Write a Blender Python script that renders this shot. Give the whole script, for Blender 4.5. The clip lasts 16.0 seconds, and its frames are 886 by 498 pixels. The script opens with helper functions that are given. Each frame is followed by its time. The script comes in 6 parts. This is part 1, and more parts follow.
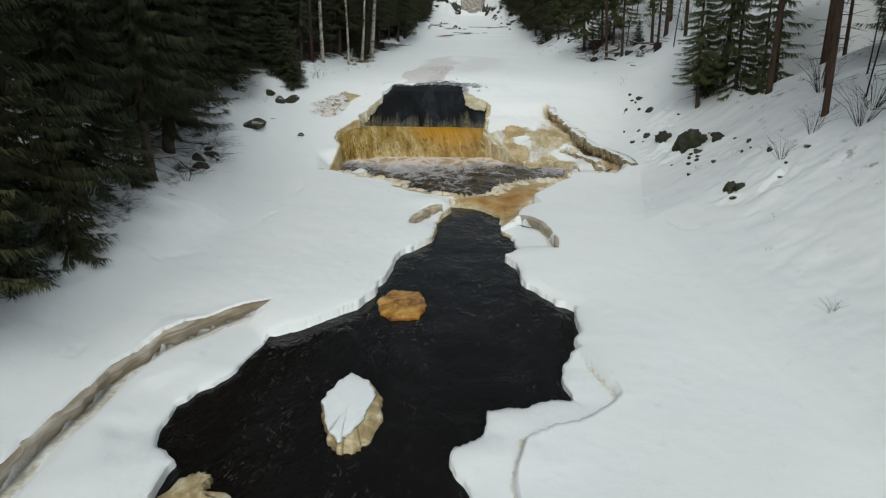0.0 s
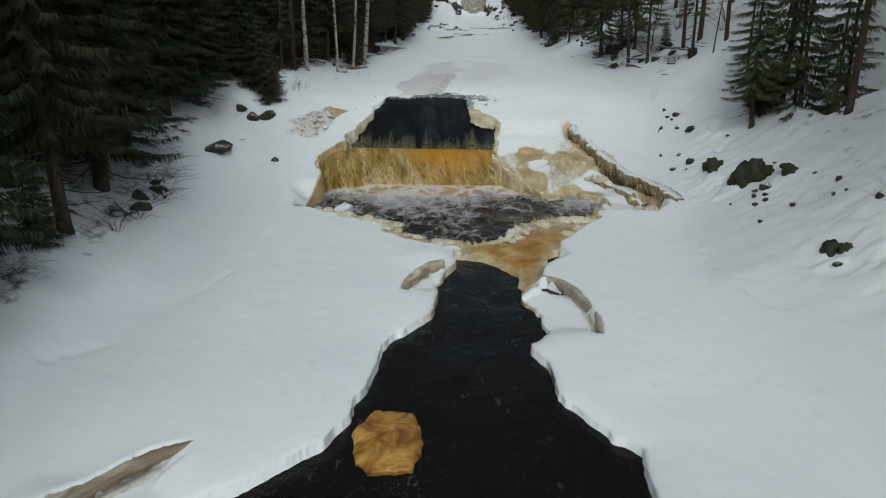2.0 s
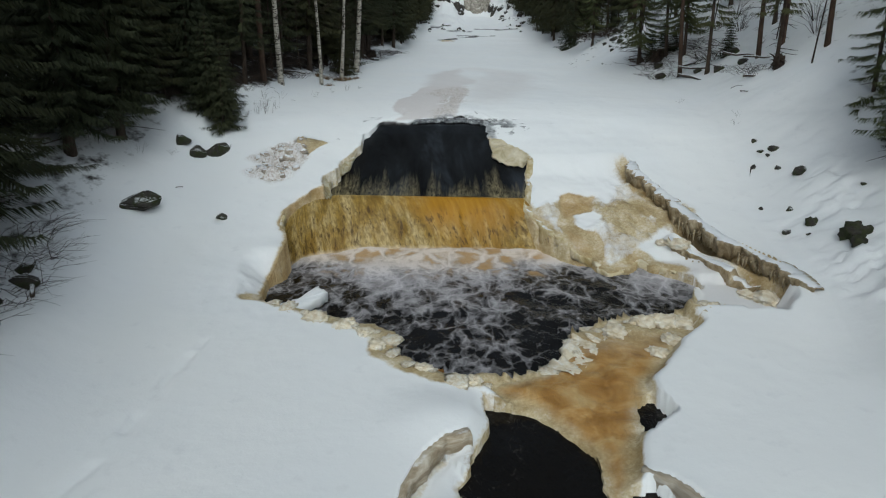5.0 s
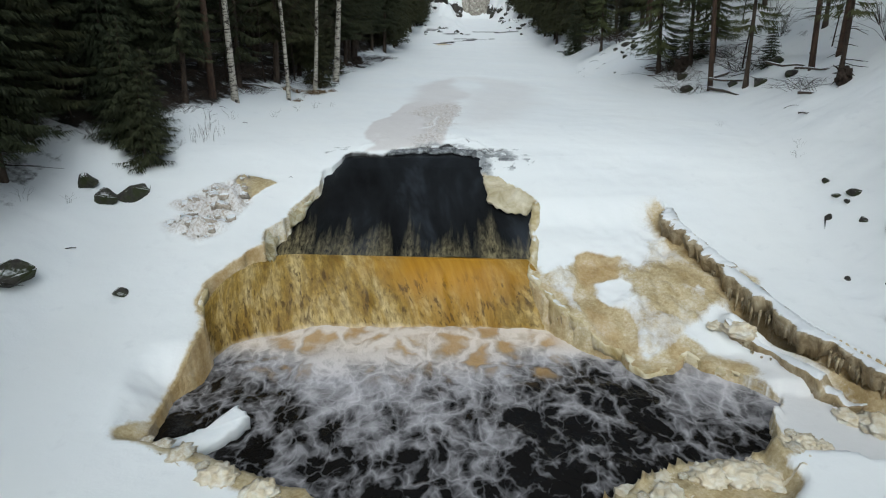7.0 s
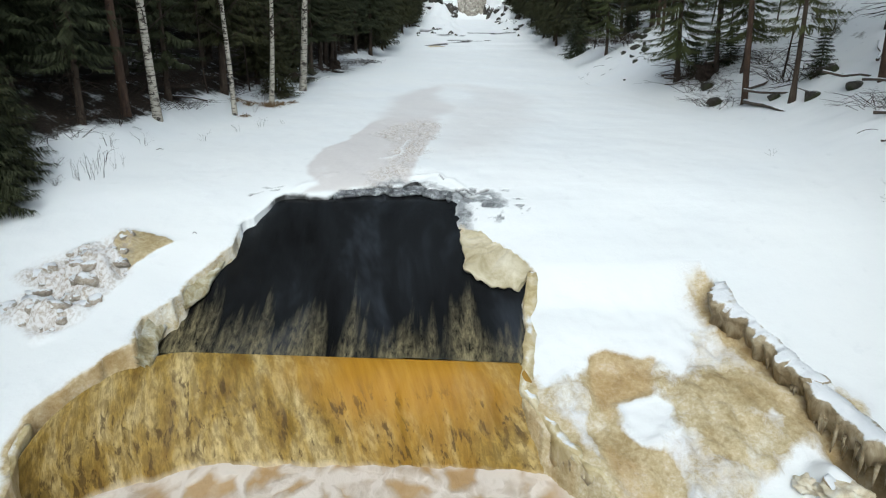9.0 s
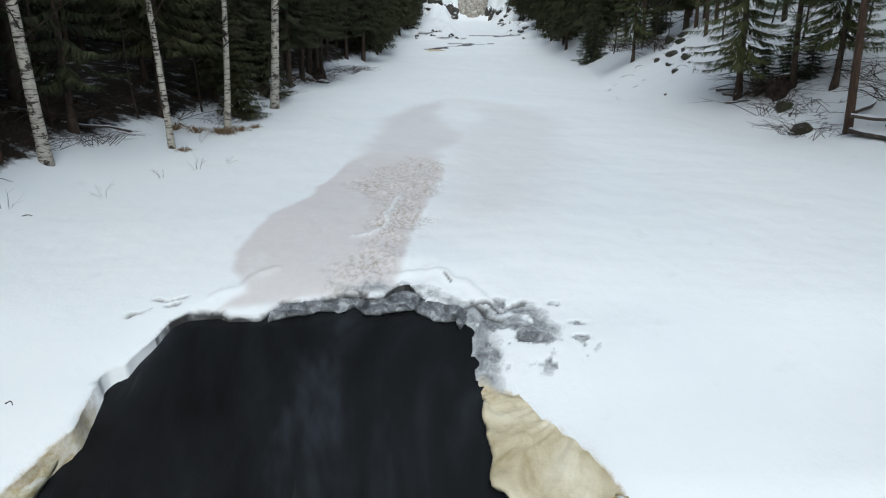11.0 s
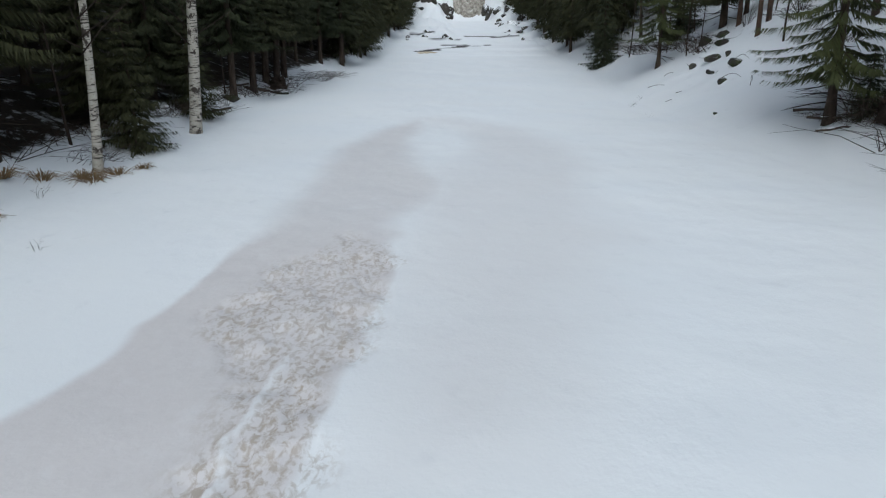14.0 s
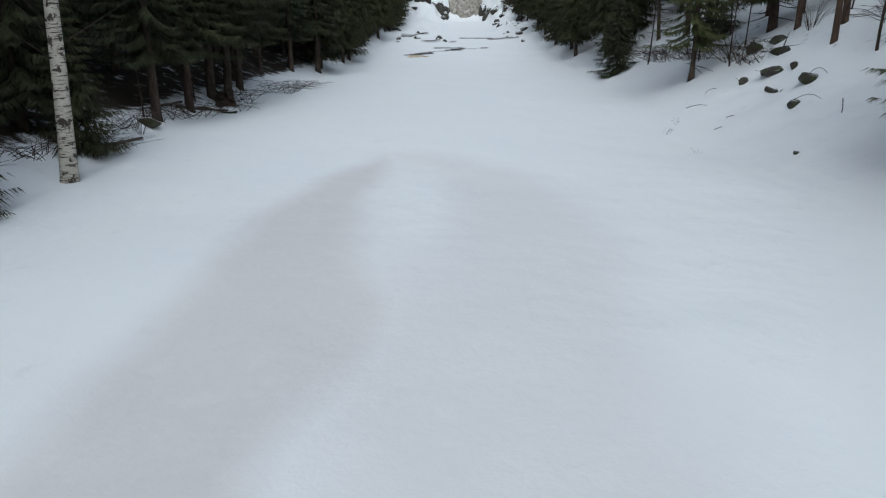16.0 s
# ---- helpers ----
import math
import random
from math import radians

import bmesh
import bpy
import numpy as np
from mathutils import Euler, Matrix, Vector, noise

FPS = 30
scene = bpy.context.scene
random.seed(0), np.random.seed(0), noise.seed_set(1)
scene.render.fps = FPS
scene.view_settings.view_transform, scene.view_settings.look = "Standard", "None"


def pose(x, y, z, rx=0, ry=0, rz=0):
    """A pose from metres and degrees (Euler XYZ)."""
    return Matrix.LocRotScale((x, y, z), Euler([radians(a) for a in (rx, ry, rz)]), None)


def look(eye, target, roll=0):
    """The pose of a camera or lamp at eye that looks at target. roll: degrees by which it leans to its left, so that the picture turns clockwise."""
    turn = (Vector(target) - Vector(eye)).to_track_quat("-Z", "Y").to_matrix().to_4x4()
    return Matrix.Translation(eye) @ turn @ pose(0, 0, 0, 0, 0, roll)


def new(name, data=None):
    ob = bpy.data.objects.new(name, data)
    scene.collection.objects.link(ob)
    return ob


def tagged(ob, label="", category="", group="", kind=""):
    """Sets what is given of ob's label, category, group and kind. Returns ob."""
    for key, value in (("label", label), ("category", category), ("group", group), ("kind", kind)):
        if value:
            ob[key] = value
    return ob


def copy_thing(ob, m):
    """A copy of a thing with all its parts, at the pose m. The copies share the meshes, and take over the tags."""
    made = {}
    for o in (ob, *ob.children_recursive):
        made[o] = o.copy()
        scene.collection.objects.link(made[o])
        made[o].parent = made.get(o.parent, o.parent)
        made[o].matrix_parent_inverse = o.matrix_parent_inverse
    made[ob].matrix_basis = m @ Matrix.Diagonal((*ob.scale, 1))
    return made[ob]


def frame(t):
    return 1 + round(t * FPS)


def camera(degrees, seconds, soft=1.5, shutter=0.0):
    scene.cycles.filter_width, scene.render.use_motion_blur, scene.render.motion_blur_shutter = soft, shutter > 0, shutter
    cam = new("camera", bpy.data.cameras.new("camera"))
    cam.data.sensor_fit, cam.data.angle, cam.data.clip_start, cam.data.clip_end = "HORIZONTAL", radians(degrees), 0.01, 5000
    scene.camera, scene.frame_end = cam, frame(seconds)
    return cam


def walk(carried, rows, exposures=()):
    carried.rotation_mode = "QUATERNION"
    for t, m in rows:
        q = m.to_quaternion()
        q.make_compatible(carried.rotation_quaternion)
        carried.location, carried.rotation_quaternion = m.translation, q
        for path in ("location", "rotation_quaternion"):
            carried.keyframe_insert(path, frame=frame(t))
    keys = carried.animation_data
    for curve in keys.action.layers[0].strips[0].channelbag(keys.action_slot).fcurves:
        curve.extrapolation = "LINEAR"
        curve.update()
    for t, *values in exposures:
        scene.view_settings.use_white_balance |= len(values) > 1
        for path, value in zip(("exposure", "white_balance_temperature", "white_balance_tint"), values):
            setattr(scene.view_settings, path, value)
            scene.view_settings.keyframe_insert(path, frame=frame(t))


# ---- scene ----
cam = camera(71.0, 16.0, soft=1.15)
METRES, EYE, TILT, LEAN, TURN = 28.0, 3.23, -20.5, 0.0, 0.0
ROWS = [
    (0.0, 0.0000, 0.0000, 0.0000, -0.00, 0.00, 0.00),
    (0.5, 0.0011, 0.0428, 0.0177, -0.01, -0.01, 0.00),
    (1.0, 0.0003, 0.0871, 0.0356, -0.03, 0.01, 0.01),
    (1.5, -0.0008, 0.1328, 0.0532, -0.01, 0.01, 0.04),
    (2.0, -0.0029, 0.1789, 0.0696, -0.02, 0.01, 0.07),
    (2.5, -0.0053, 0.2246, 0.0852, 0.01, 0.02, 0.08),
    (3.0, -0.0104, 0.2683, 0.1013, -0.01, 0.02, 0.13),
    (3.5, -0.0144, 0.3114, 0.1172, -0.00, 0.03, 0.15),
    (4.0, -0.0183, 0.3546, 0.1331, -0.01, 0.01, 0.16),
    (6.5, -0.0094, 0.5722, 0.2171, 0.05, 0.20, 0.34),
    (7.0, 0.0013, 0.6133, 0.2330, 0.05, 0.21, 0.34),
    (7.5, 0.0121, 0.6555, 0.2473, 0.04, 0.26, 0.33),
    (8.0, 0.0211, 0.6968, 0.2625, -0.02, 0.25, 0.32),
    (8.5, 0.0263, 0.7398, 0.2772, -0.02, 0.29, 0.34),
    (9.0, 0.0286, 0.7821, 0.2925, -0.07, 0.30, 0.34),
    (9.5, 0.0289, 0.8309, 0.3106, -0.07, 0.35, 0.37),
    (12.0, 0.0238, 1.0580, 0.3970, -0.11, 0.49, 0.53),
    (12.5, 0.0323, 1.0895, 0.4078, -0.11, 0.52, 0.55),
    (13.0, 0.0394, 1.1218, 0.4181, -0.16, 0.49, 0.54),
    (13.5, 0.0447, 1.1593, 0.4297, -0.19, 0.52, 0.57),
    (14.0, 0.0500, 1.2022, 0.4442, -0.22, 0.53, 0.62),
    (14.5, 0.0559, 1.2488, 0.4605, -0.24, 0.52, 0.61),
    (15.0, 0.0619, 1.2973, 0.4792, -0.26, 0.50, 0.61),
    (15.5, 0.0672, 1.3461, 0.5001, -0.30, 0.50, 0.61),
    (16.0, 0.0717, 1.3963, 0.5198, -0.33, 0.53, 0.70),
]
walk(cam, [(t, pose(0, 0, EYE, TILT, LEAN, TURN) @ pose(METRES * x, METRES * y, METRES * z, 90 + pitch, roll, yaw)) for t, x, y, z, yaw, pitch, roll in ROWS],
     [(0.0, 0.05, 6200, 0), (1.5, -0.2, 5980, 0), (4.0, -0.18, 5950, 0), (6.5, 0.08, 5850, 0), (9.0, 0.48, 5880, 0), (9.7, 0.52, 5880, 0), (12.0, 0.15, 5680, 3), (16.0, 0.15, 5680, 3)])

# ---- world and light: a flat winter overcast ----
world = bpy.data.worlds.new("winter_sky")
scene.world = world
world.use_nodes = True
wn, wl = world.node_tree.nodes, world.node_tree.links
sky = wn.new("ShaderNodeTexSky")
sky.sky_type, sky.sun_disc = "NISHITA", False
sky.sun_elevation, sky.sun_rotation = radians(48), radians(184)
sky.dust_density, sky.air_density, sky.ozone_density = 6.0, 1.0, 1.0
grey = wn.new("ShaderNodeHueSaturation")
grey.inputs["Saturation"].default_value = 0.5
wl.new(sky.outputs[0], grey.inputs["Color"])
wl.new(grey.outputs[0], wn["Background"].inputs[0])
wn["Background"].inputs[1].default_value = 0.098
sun = new("overcast_sun", bpy.data.lights.new("overcast_sun", "SUN"))
sun.data.energy, sun.data.angle, sun.data.color = 0.6, radians(45), (0.96, 0.98, 1.0)
sun.matrix_world = look((6, -25, 29), (0, 0, 0))

# ---- materials ----
def material(name, rough=0.6, metal=0.0, spec=0.4):
    m = bpy.data.materials.new(name)
    m.use_nodes = True
    b = m.node_tree.nodes["Principled BSDF"]
    b.inputs["Roughness"].default_value, b.inputs["Metallic"].default_value = rough, metal
    b.inputs["Specular IOR Level"].default_value = spec
    return m, m.node_tree.nodes, m.node_tree.links, b


def tex_noise(n, l, scale, detail=4.0, rough=0.55, vec=None, distort=0.0):
    t = n.new("ShaderNodeTexNoise")
    t.inputs["Scale"].default_value, t.inputs["Detail"].default_value = scale, detail
    t.inputs["Roughness"].default_value, t.inputs["Distortion"].default_value = rough, distort
    if vec is not None:
        l.new(vec, t.inputs["Vector"])
    return t.outputs["Fac"]


def ramp(n, l, fac, stops):
    r = n.new("ShaderNodeValToRGB")
    e = r.color_ramp.elements
    while len(e) < len(stops):
        e.new(0.5)
    for el, (p, c) in zip(e, stops):
        el.position, el.color = p, (*c, 1) if len(c) == 3 else c
    l.new(fac, r.inputs[0])
    return r.outputs[0]


def grey_ramp(n, l, fac, a, b):
    """0 below a, 1 above b."""
    r = n.new("ShaderNodeMapRange")
    r.inputs[1].default_value, r.inputs[2].default_value = a, b
    l.new(fac, r.inputs[0])
    return r.outputs[0]


def mixed(n, l, fac, a, b, how="MIX"):
    m = n.new("ShaderNodeMix")
    m.data_type, m.blend_type = "RGBA", how
    for key, v in ((0, fac), (6, a), (7, b)):
        if isinstance(v, (int, float)):
            m.inputs[key].default_value = v
        elif isinstance(v, tuple):
            m.inputs[key].default_value = (*v, 1)
        else:
            l.new(v, m.inputs[key])
    return m.outputs[2]


def calc(n, l, op, a, b):
    m = n.new("ShaderNodeMath")
    m.operation = op
    m.use_clamp = op in ("ADD", "SUBTRACT", "MULTIPLY")
    for i, v in enumerate((a, b)):
        if isinstance(v, (int, float)):
            m.inputs[i].default_value = v
        else:
            l.new(v, m.inputs[i])
    return m.outputs[0]


def calc_free(n, l, op, a, b):
    m = n.new("ShaderNodeMath")
    m.operation = op
    l.new(a, m.inputs[0])
    m.inputs[1].default_value = b
    return m.outputs[0]


def relief(n, l, b, height, strength, dist):
    k = n.new("ShaderNodeBump")
    k.inputs["Strength"].default_value, k.inputs["Distance"].default_value = strength, dist
    l.new(height, k.inputs["Height"])
    l.new(k.outputs[0], b.inputs["Normal"])


def place(n, l, scale=(1, 1, 1)):
    c = n.new("ShaderNodeTexCoord")
    p = n.new("ShaderNodeMapping")
    p.inputs["Scale"].default_value = scale
    l.new(c.outputs["Object"], p.inputs[0])
    return p.outputs[0]


def attr(n, name):
    a = n.new("ShaderNodeAttribute")
    a.attribute_name = name
    return a.outputs["Fac"]


def snow_material():
    m, n, l, b = material("snow_ground", 0.75, 0, 0.25)
    p = place(n, l)
    fine, mid = tex_noise(n, l, 26, 5, 0.6, p), tex_noise(n, l, 2.2, 5, 0.55, p)
    big = tex_noise(n, l, 0.35, 3, 0.5, p)
    white = mixed(n, l, big, (0.79, 0.81, 0.83), (0.83, 0.83, 0.82))
    white = mixed(n, l, grey_ramp(n, l, mid, 0.62, 0.8), white, (0.74, 0.75, 0.76))
    # grey slush, soaked from below
    slush = calc(n, l, "MULTIPLY", attr(n, "slush"), grey_ramp(n, l, mid, -0.35, 0.42))
    col = mixed(n, l, slush, white, mixed(n, l, tex_noise(n, l, 9, 5, 0.65, p), (0.56, 0.515, 0.50), (0.65, 0.61, 0.595)))
    # thin grey ice at the rims
    icefac = grey_ramp(n, l, calc(n, l, "ADD", calc(n, l, "MULTIPLY", attr(n, "ice"), 0.55), calc(n, l, "MULTIPLY", calc(n, l, "MULTIPLY", tex_noise(n, l, 7, 9, 0.72, p, 0.4), 0.85), grey_ramp(n, l, attr(n, "ice"), 0.0, 0.3))), 0.56, 0.96)
    icecol = ramp(n, l, tex_noise(n, l, 4.5, 9, 0.7, p, 0.6), [(0.32, (0.085, 0.088, 0.092)), (0.46, (0.19, 0.195, 0.20)), (0.58, (0.33, 0.34, 0.35)), (0.70, (0.66, 0.68, 0.70))])
    col = mixed(n, l, icefac, col, icecol)
    # tea-coloured ice stain
    st = attr(n, "stain")
    mottled = ramp(n, l, calc(n, l, "ADD", calc(n, l, "MULTIPLY", tex_noise(n, l, 1.5, 4, 0.6, p, 0.3), 0.62), calc(n, l, "MULTIPLY", tex_noise(n, l, 14, 5, 0.7, p, 0.3), 0.38)), [(0.3, (0.24, 0.165, 0.07)), (0.43, (0.38, 0.29, 0.15)), (0.54, (0.55, 0.46, 0.29)), (0.66, (0.74, 0.69, 0.58))])
    deep = ramp(n, l, tex_noise(n, l, 1.7, 4, 0.6, p, 0.6), [(0.3, (0.24, 0.11, 0.022)), (0.5, (0.42, 0.235, 0.07)), (0.72, (0.58, 0.42, 0.20))])
    edge = calc_free(n, l, "SUBTRACT", calc(n, l, "ADD", st, calc(n, l, "MULTIPLY", tex_noise(n, l, 6, 9, 0.75, p, 0.5), 0.5)), 0.25)
    col = mixed(n, l, grey_ramp(n, l, edge, 0.16, 0.36), col, mottled)
    col = mixed(n, l, attr(n, "amber"), col, deep)
    # trodden, dirty crust
    crust = calc(n, l, "MULTIPLY", attr(n, "dirt"), grey_ramp(n, l, tex_noise(n, l, 12.0, 5, 0.6, place(n, l, (1.3, 0.9, 1)), 0.5), 0.45, 0.61))
    col = mixed(n, l, crust, col, mixed(n, l, tex_noise(n, l, 3, 3, 0.5, p), (0.32, 0.255, 0.19), (0.47, 0.405, 0.335)))
    # open water in slits of the ice, and shade painted into recesses
    col = mixed(n, l, attr(n, "wet_and_shade"), col, (0.02, 0.017, 0.014))
    # needle litter and bare soil under the trees
    lit = attr(n, "litter")
    cover = grey_ramp(n, l, calc(n, l, "ADD", calc(n, l, "MULTIPLY", lit, 0.55), calc(n, l, "MULTIPLY", tex_noise(n, l, 1.5, 7, 0.7, p), 0.75)), 0.62, 0.74)
    soil = ramp(n, l, tex_noise(n, l, 14, 6, 0.7, p), [(0.3, (0.012, 0.009, 0.007)), (0.6, (0.036, 0.027, 0.019)), (0.8, (0.075, 0.057, 0.04))])
    col = mixed(n, l, calc(n, l, "MULTIPLY", cover, grey_ramp(n, l, lit, 0.02, 0.2)), col, soil)
    l.new(col, b.inputs["Base Color"])
    rough = mixed(n, l, calc(n, l, "MAXIMUM", st, icefac), (0.78, 0.78, 0.78), (0.32, 0.32, 0.32))
    l.new(rough, b.inputs["Roughness"])
    h = calc(n, l, "ADD", calc(n, l, "MULTIPLY", mid, 0.7), calc(n, l, "MULTIPLY", fine, 0.12))
    rugged = tex_noise(n, l, 7, 6, 0.7, p, 0.5)
    rug = n.new("ShaderNodeMapRange")
    rug.inputs[4].default_value = 7.0
    l.new(rugged, rug.inputs[0])
    h = mixed(n, l, calc(n, l, "MULTIPLY", st, 0.9), h, rug.outputs[0])
    relief(n, l, b, h, 0.28, 0.09)
    return m


def water_material(name, lace=False):
    m, n, l, b = material(name, 0.08, 0, 0.19)
    b.inputs["IOR"].default_value = 1.33
    p = place(n, l, (1, 0.55, 1))
    dark = mixed(n, l, tex_noise(n, l, 0.8, 3, 0.5, p), (0.005, 0.0045, 0.004), (0.010, 0.0085, 0.007))
    wave = calc(n, l, "ADD", calc(n, l, "MULTIPLY", tex_noise(n, l, 2.4, 5, 0.6, p, 0.8), 0.6), calc(n, l, "MULTIPLY", tex_noise(n, l, 7, 3, 0.5, p, 0.5), 0.18))
    if not lace:
        fleck = calc(n, l, "MULTIPLY", grey_ramp(n, l, tex_noise(n, l, 8, 6, 0.75, p, 1.0), 0.57, 0.72), grey_ramp(n, l, tex_noise(n, l, 0.7, 4, 0.6, p, 0.6), 0.45, 0.62))
        dark = mixed(n, l, fleck, dark, (0.11, 0.10, 0.088))
    if lace:
        q = place(n, l, (1, 0.75, 1))
        w = n.new("ShaderNodeTexNoise")
        w.inputs["Scale"].default_value, w.inputs["Detail"].default_value = 1.5, 3
        l.new(q, w.inputs["Vector"])
        add = n.new("ShaderNodeMixRGB")
        add.blend_type, add.inputs[0].default_value = "LINEAR_LIGHT", 0.4
        l.new(q, add.inputs[1]), l.new(w.outputs["Color"], add.inputs[2])
        foam, churn = attr(n, "foam"), attr(n, "churn")

        def strands(scale, wide, seed):
            """Soft foam strands round dark cells of water."""
            k = n.new("ShaderNodeMapping")
            k.inputs["Location"].default_value = (seed, seed * 2.3, 0)
            l.new(add.outputs[0], k.inputs[0])
            cell = n.new("ShaderNodeTexVoronoi")
            cell.feature, cell.inputs["Scale"].default_value = "DISTANCE_TO_EDGE", scale
            l.new(k.outputs[0], cell.inputs["Vector"])
            e = grey_ramp(n, l, cell.outputs["Distance"], wide, 0.0)
            return calc(n, l, "MULTIPLY", e, e), cell.outputs["Distance"]
        big, inside = strands(1.35, 0.36, 3.0)
        small = strands(3.0, 0.34, 7.0)[0]
        fine = strands(6.5, 0.36, 11.0)[0]
        smoke = tex_noise(n, l, 1.0, 7, 0.6, q)
        net = calc(n, l, "ADD", calc(n, l, "MULTIPLY", big, 0.45), calc(n, l, "ADD", calc(n, l, "MULTIPLY", small, 0.36), calc(n, l, "MULTIPLY", fine, 0.14)))
        level = calc(n, l, "ADD", calc(n, l, "MULTIPLY", foam, 0.46), calc(n, l, "MULTIPLY", net, 0.36))
        level = calc_free(n, l, "SUBTRACT", calc(n, l, "ADD", calc(n, l, "MULTIPLY", level, 0.8), calc(n, l, "MULTIPLY", smoke, 0.62)), 0.25)
        fac = calc(n, l, "MULTIPLY", grey_ramp(n, l, level, 0.22, 0.56), 0.94)
        # amber water wells up between the foam at the foot
        cells = calc(n, l, "MULTIPLY", churn, calc(n, l, "MULTIPLY", grey_ramp(n, l, inside, 0.07, 0.25), grey_ramp(n, l, tex_noise(n, l, 0.9, 2, 0.5, q), 0.40, 0.48)))
        fac = calc(n, l, "MULTIPLY", fac, calc(n, l, "SUBTRACT", 1.0, calc(n, l, "MULTIPLY", cells, 0.86)))
        dark = mixed(n, l, grey_ramp(n, l, foam, 0.80, 0.97), dark, (0.36, 0.26, 0.15))
        dark = mixed(n, l, cells, dark, mixed(n, l, tex_noise(n, l, 5, 5, 0.7, q), (0.34, 0.19, 0.06), (0.55, 0.38, 0.19)))
        fcol = mixed(n, l, grey_ramp(n, l, foam, 0.6, 0.95), (0.62, 0.595, 0.62), (0.76, 0.68, 0.61))
        dark = mixed(n, l, fac, dark, fcol)
        rough = mixed(n, l, calc(n, l, "MAXIMUM", fac, cells), (0.08, 0.08, 0.08), (0.7, 0.7, 0.7))
        l.new(rough, b.inputs["Roughness"])
        wave = calc(n, l, "ADD", wave, calc(n, l, "MULTIPLY", fac, 0.5))
    l.new(dark, b.inputs["Base Color"])
    relief(n, l, b, wave, 0.5, 0.16)
    return m


def fall_material(name, curtain):
    """Sliding water: u runs across the fall, v down it, both in metres."""
    m, n, l, b = material(name, 0.2, 0, 0.5 if curtain else 0.18)
    b.inputs["IOR"].default_value = 1.33
    uv = n.new("ShaderNodeUVMap")
    uv.uv_map = "flow"
    def flow(su, sv):
        k = n.new("ShaderNodeMapping")
        k.inputs["Scale"].default_value = (su, sv, 1)
        l.new(uv.outputs[0], k.inputs[0])
        return k.outputs[0]
    streak = tex_noise(n, l, 1.0, 6, 0.65, flow(7, 1.3), 0.3)
    wide = tex_noise(n, l, 1.0, 3, 0.5, flow(0.9, 0.25))
    drop = tex_noise(n, l, 1.0, 7, 0.72, flow(9, 3.2), 0.5)
    if curtain:
        soft = tex_noise(n, l, 1.0, 4, 0.55, flow(2.2, 0.8), 0.4)
        amber = ramp(n, l, tex_noise(n, l, 1.0, 5, 0.6, flow(5, 0.5), 0.2), [(0.3, (0.29, 0.135, 0.008)), (0.5, (0.385, 0.19, 0.012)), (0.7, (0.45, 0.24, 0.025))])
        grain = tex_noise(n, l, 1.0, 6, 0.7, flow(11, 4.5), 0.4)
        olive = ramp(n, l, soft, [(0.33, (0.22, 0.128, 0.020)), (0.48, (0.37, 0.242, 0.055)), (0.64, (0.56, 0.425, 0.19))])
        olive = mixed(n, l, calc(n, l, "MULTIPLY", grey_ramp(n, l, grain, 0.42, 0.60), 1.0), mixed(n, l, 0.55, olive, (0.10, 0.062, 0.014)), olive)
        white = attr(n, "white")
        f = grey_ramp(n, l, calc(n, l, "ADD", calc(n, l, "MULTIPLY", white, 0.66), calc(n, l, "MULTIPLY", soft, 0.34)), 0.26, 0.74)
        col = mixed(n, l, f, amber, olive)
        # short dark flecks where the sheet tears
        patchy = grey_ramp(n, l, tex_noise(n, l, 1.0, 4, 0.6, flow(0.9, 1.6), 0.5), 0.34, 0.55)
        flecks = calc(n, l, "MULTIPLY", grey_ramp(n, l, tex_noise(n, l, 1.0, 5, 0.65, flow(8, 2.6), 0.4), 0.54, 0.60), calc(n, l, "MULTIPLY", attr(n, "torn"), patchy))
        col = mixed(n, l, calc(n, l, "MULTIPLY", flecks, 0.75), col, (0.06, 0.032, 0.008))
        spray = attr(n, "spray")
        f2 = grey_ramp(n, l, calc(n, l, "ADD", calc(n, l, "MULTIPLY", spray, 0.75), calc(n, l, "MULTIPLY", soft, 0.5)), 0.55, 1.02)
        col = mixed(n, l, f2, col, (0.70, 0.60, 0.46))
        b.inputs["Roughness"].default_value = 0.42
    else:
        # bluish patches in the colour stand for sky sheen on the black water
        col = ramp(n, l, tex_noise(n, l, 1.0, 4, 0.55, flow(0.75, 0.3), 0.5), [(0.36, (0.006, 0.006, 0.006)), (0.52, (0.012, 0.013, 0.014)), (0.66, (0.032, 0.036, 0.044))])
        white = attr(n, "white")
        wisps = tex_noise(n, l, 1.0, 4, 0.62, flow(1.9, 0.16), 0.35)
        f = grey_ramp(n, l, calc(n, l, "ADD", calc(n, l, "MULTIPLY", white, 0.36), calc(n, l, "MULTIPLY", wisps, 0.84)), 0.62, 0.88)
        grains = grey_ramp(n, l, tex_noise(n, l, 1.0, 6, 0.75, flow(10, 3.0), 0.4), 0.36, 0.64)
        col = mixed(n, l, calc(n, l, "MULTIPLY", f, grains), col, mixed(n, l, white, (0.22, 0.20, 0.15), (0.42, 0.35, 0.19)))
        b.inputs["Roughness"].default_value = 0.12
    l.new(col, b.inputs["Base Color"])
    relief(n, l, b, calc(n, l, "ADD", calc(n, l, "MULTIPLY", streak, 0.6), calc(n, l, "MULTIPLY", drop, 0.4)), 0.5, 0.1)
    return m


def bark_material(name, stops, su=6.0, sv=1.2, rough=0.85):
    m, n, l, b = material(name, rough, 0, 0.2)
    p = place(n, l, (su, su, sv))
    l.new(ramp(n, l, tex_noise(n, l, 1.6, 6, 0.65, p, 0.5), stops), b.inputs["Base Color"])
    relief(n, l, b, tex_noise(n, l, 3.0, 5, 0.7, p), 0.6, 0.03)
    return m


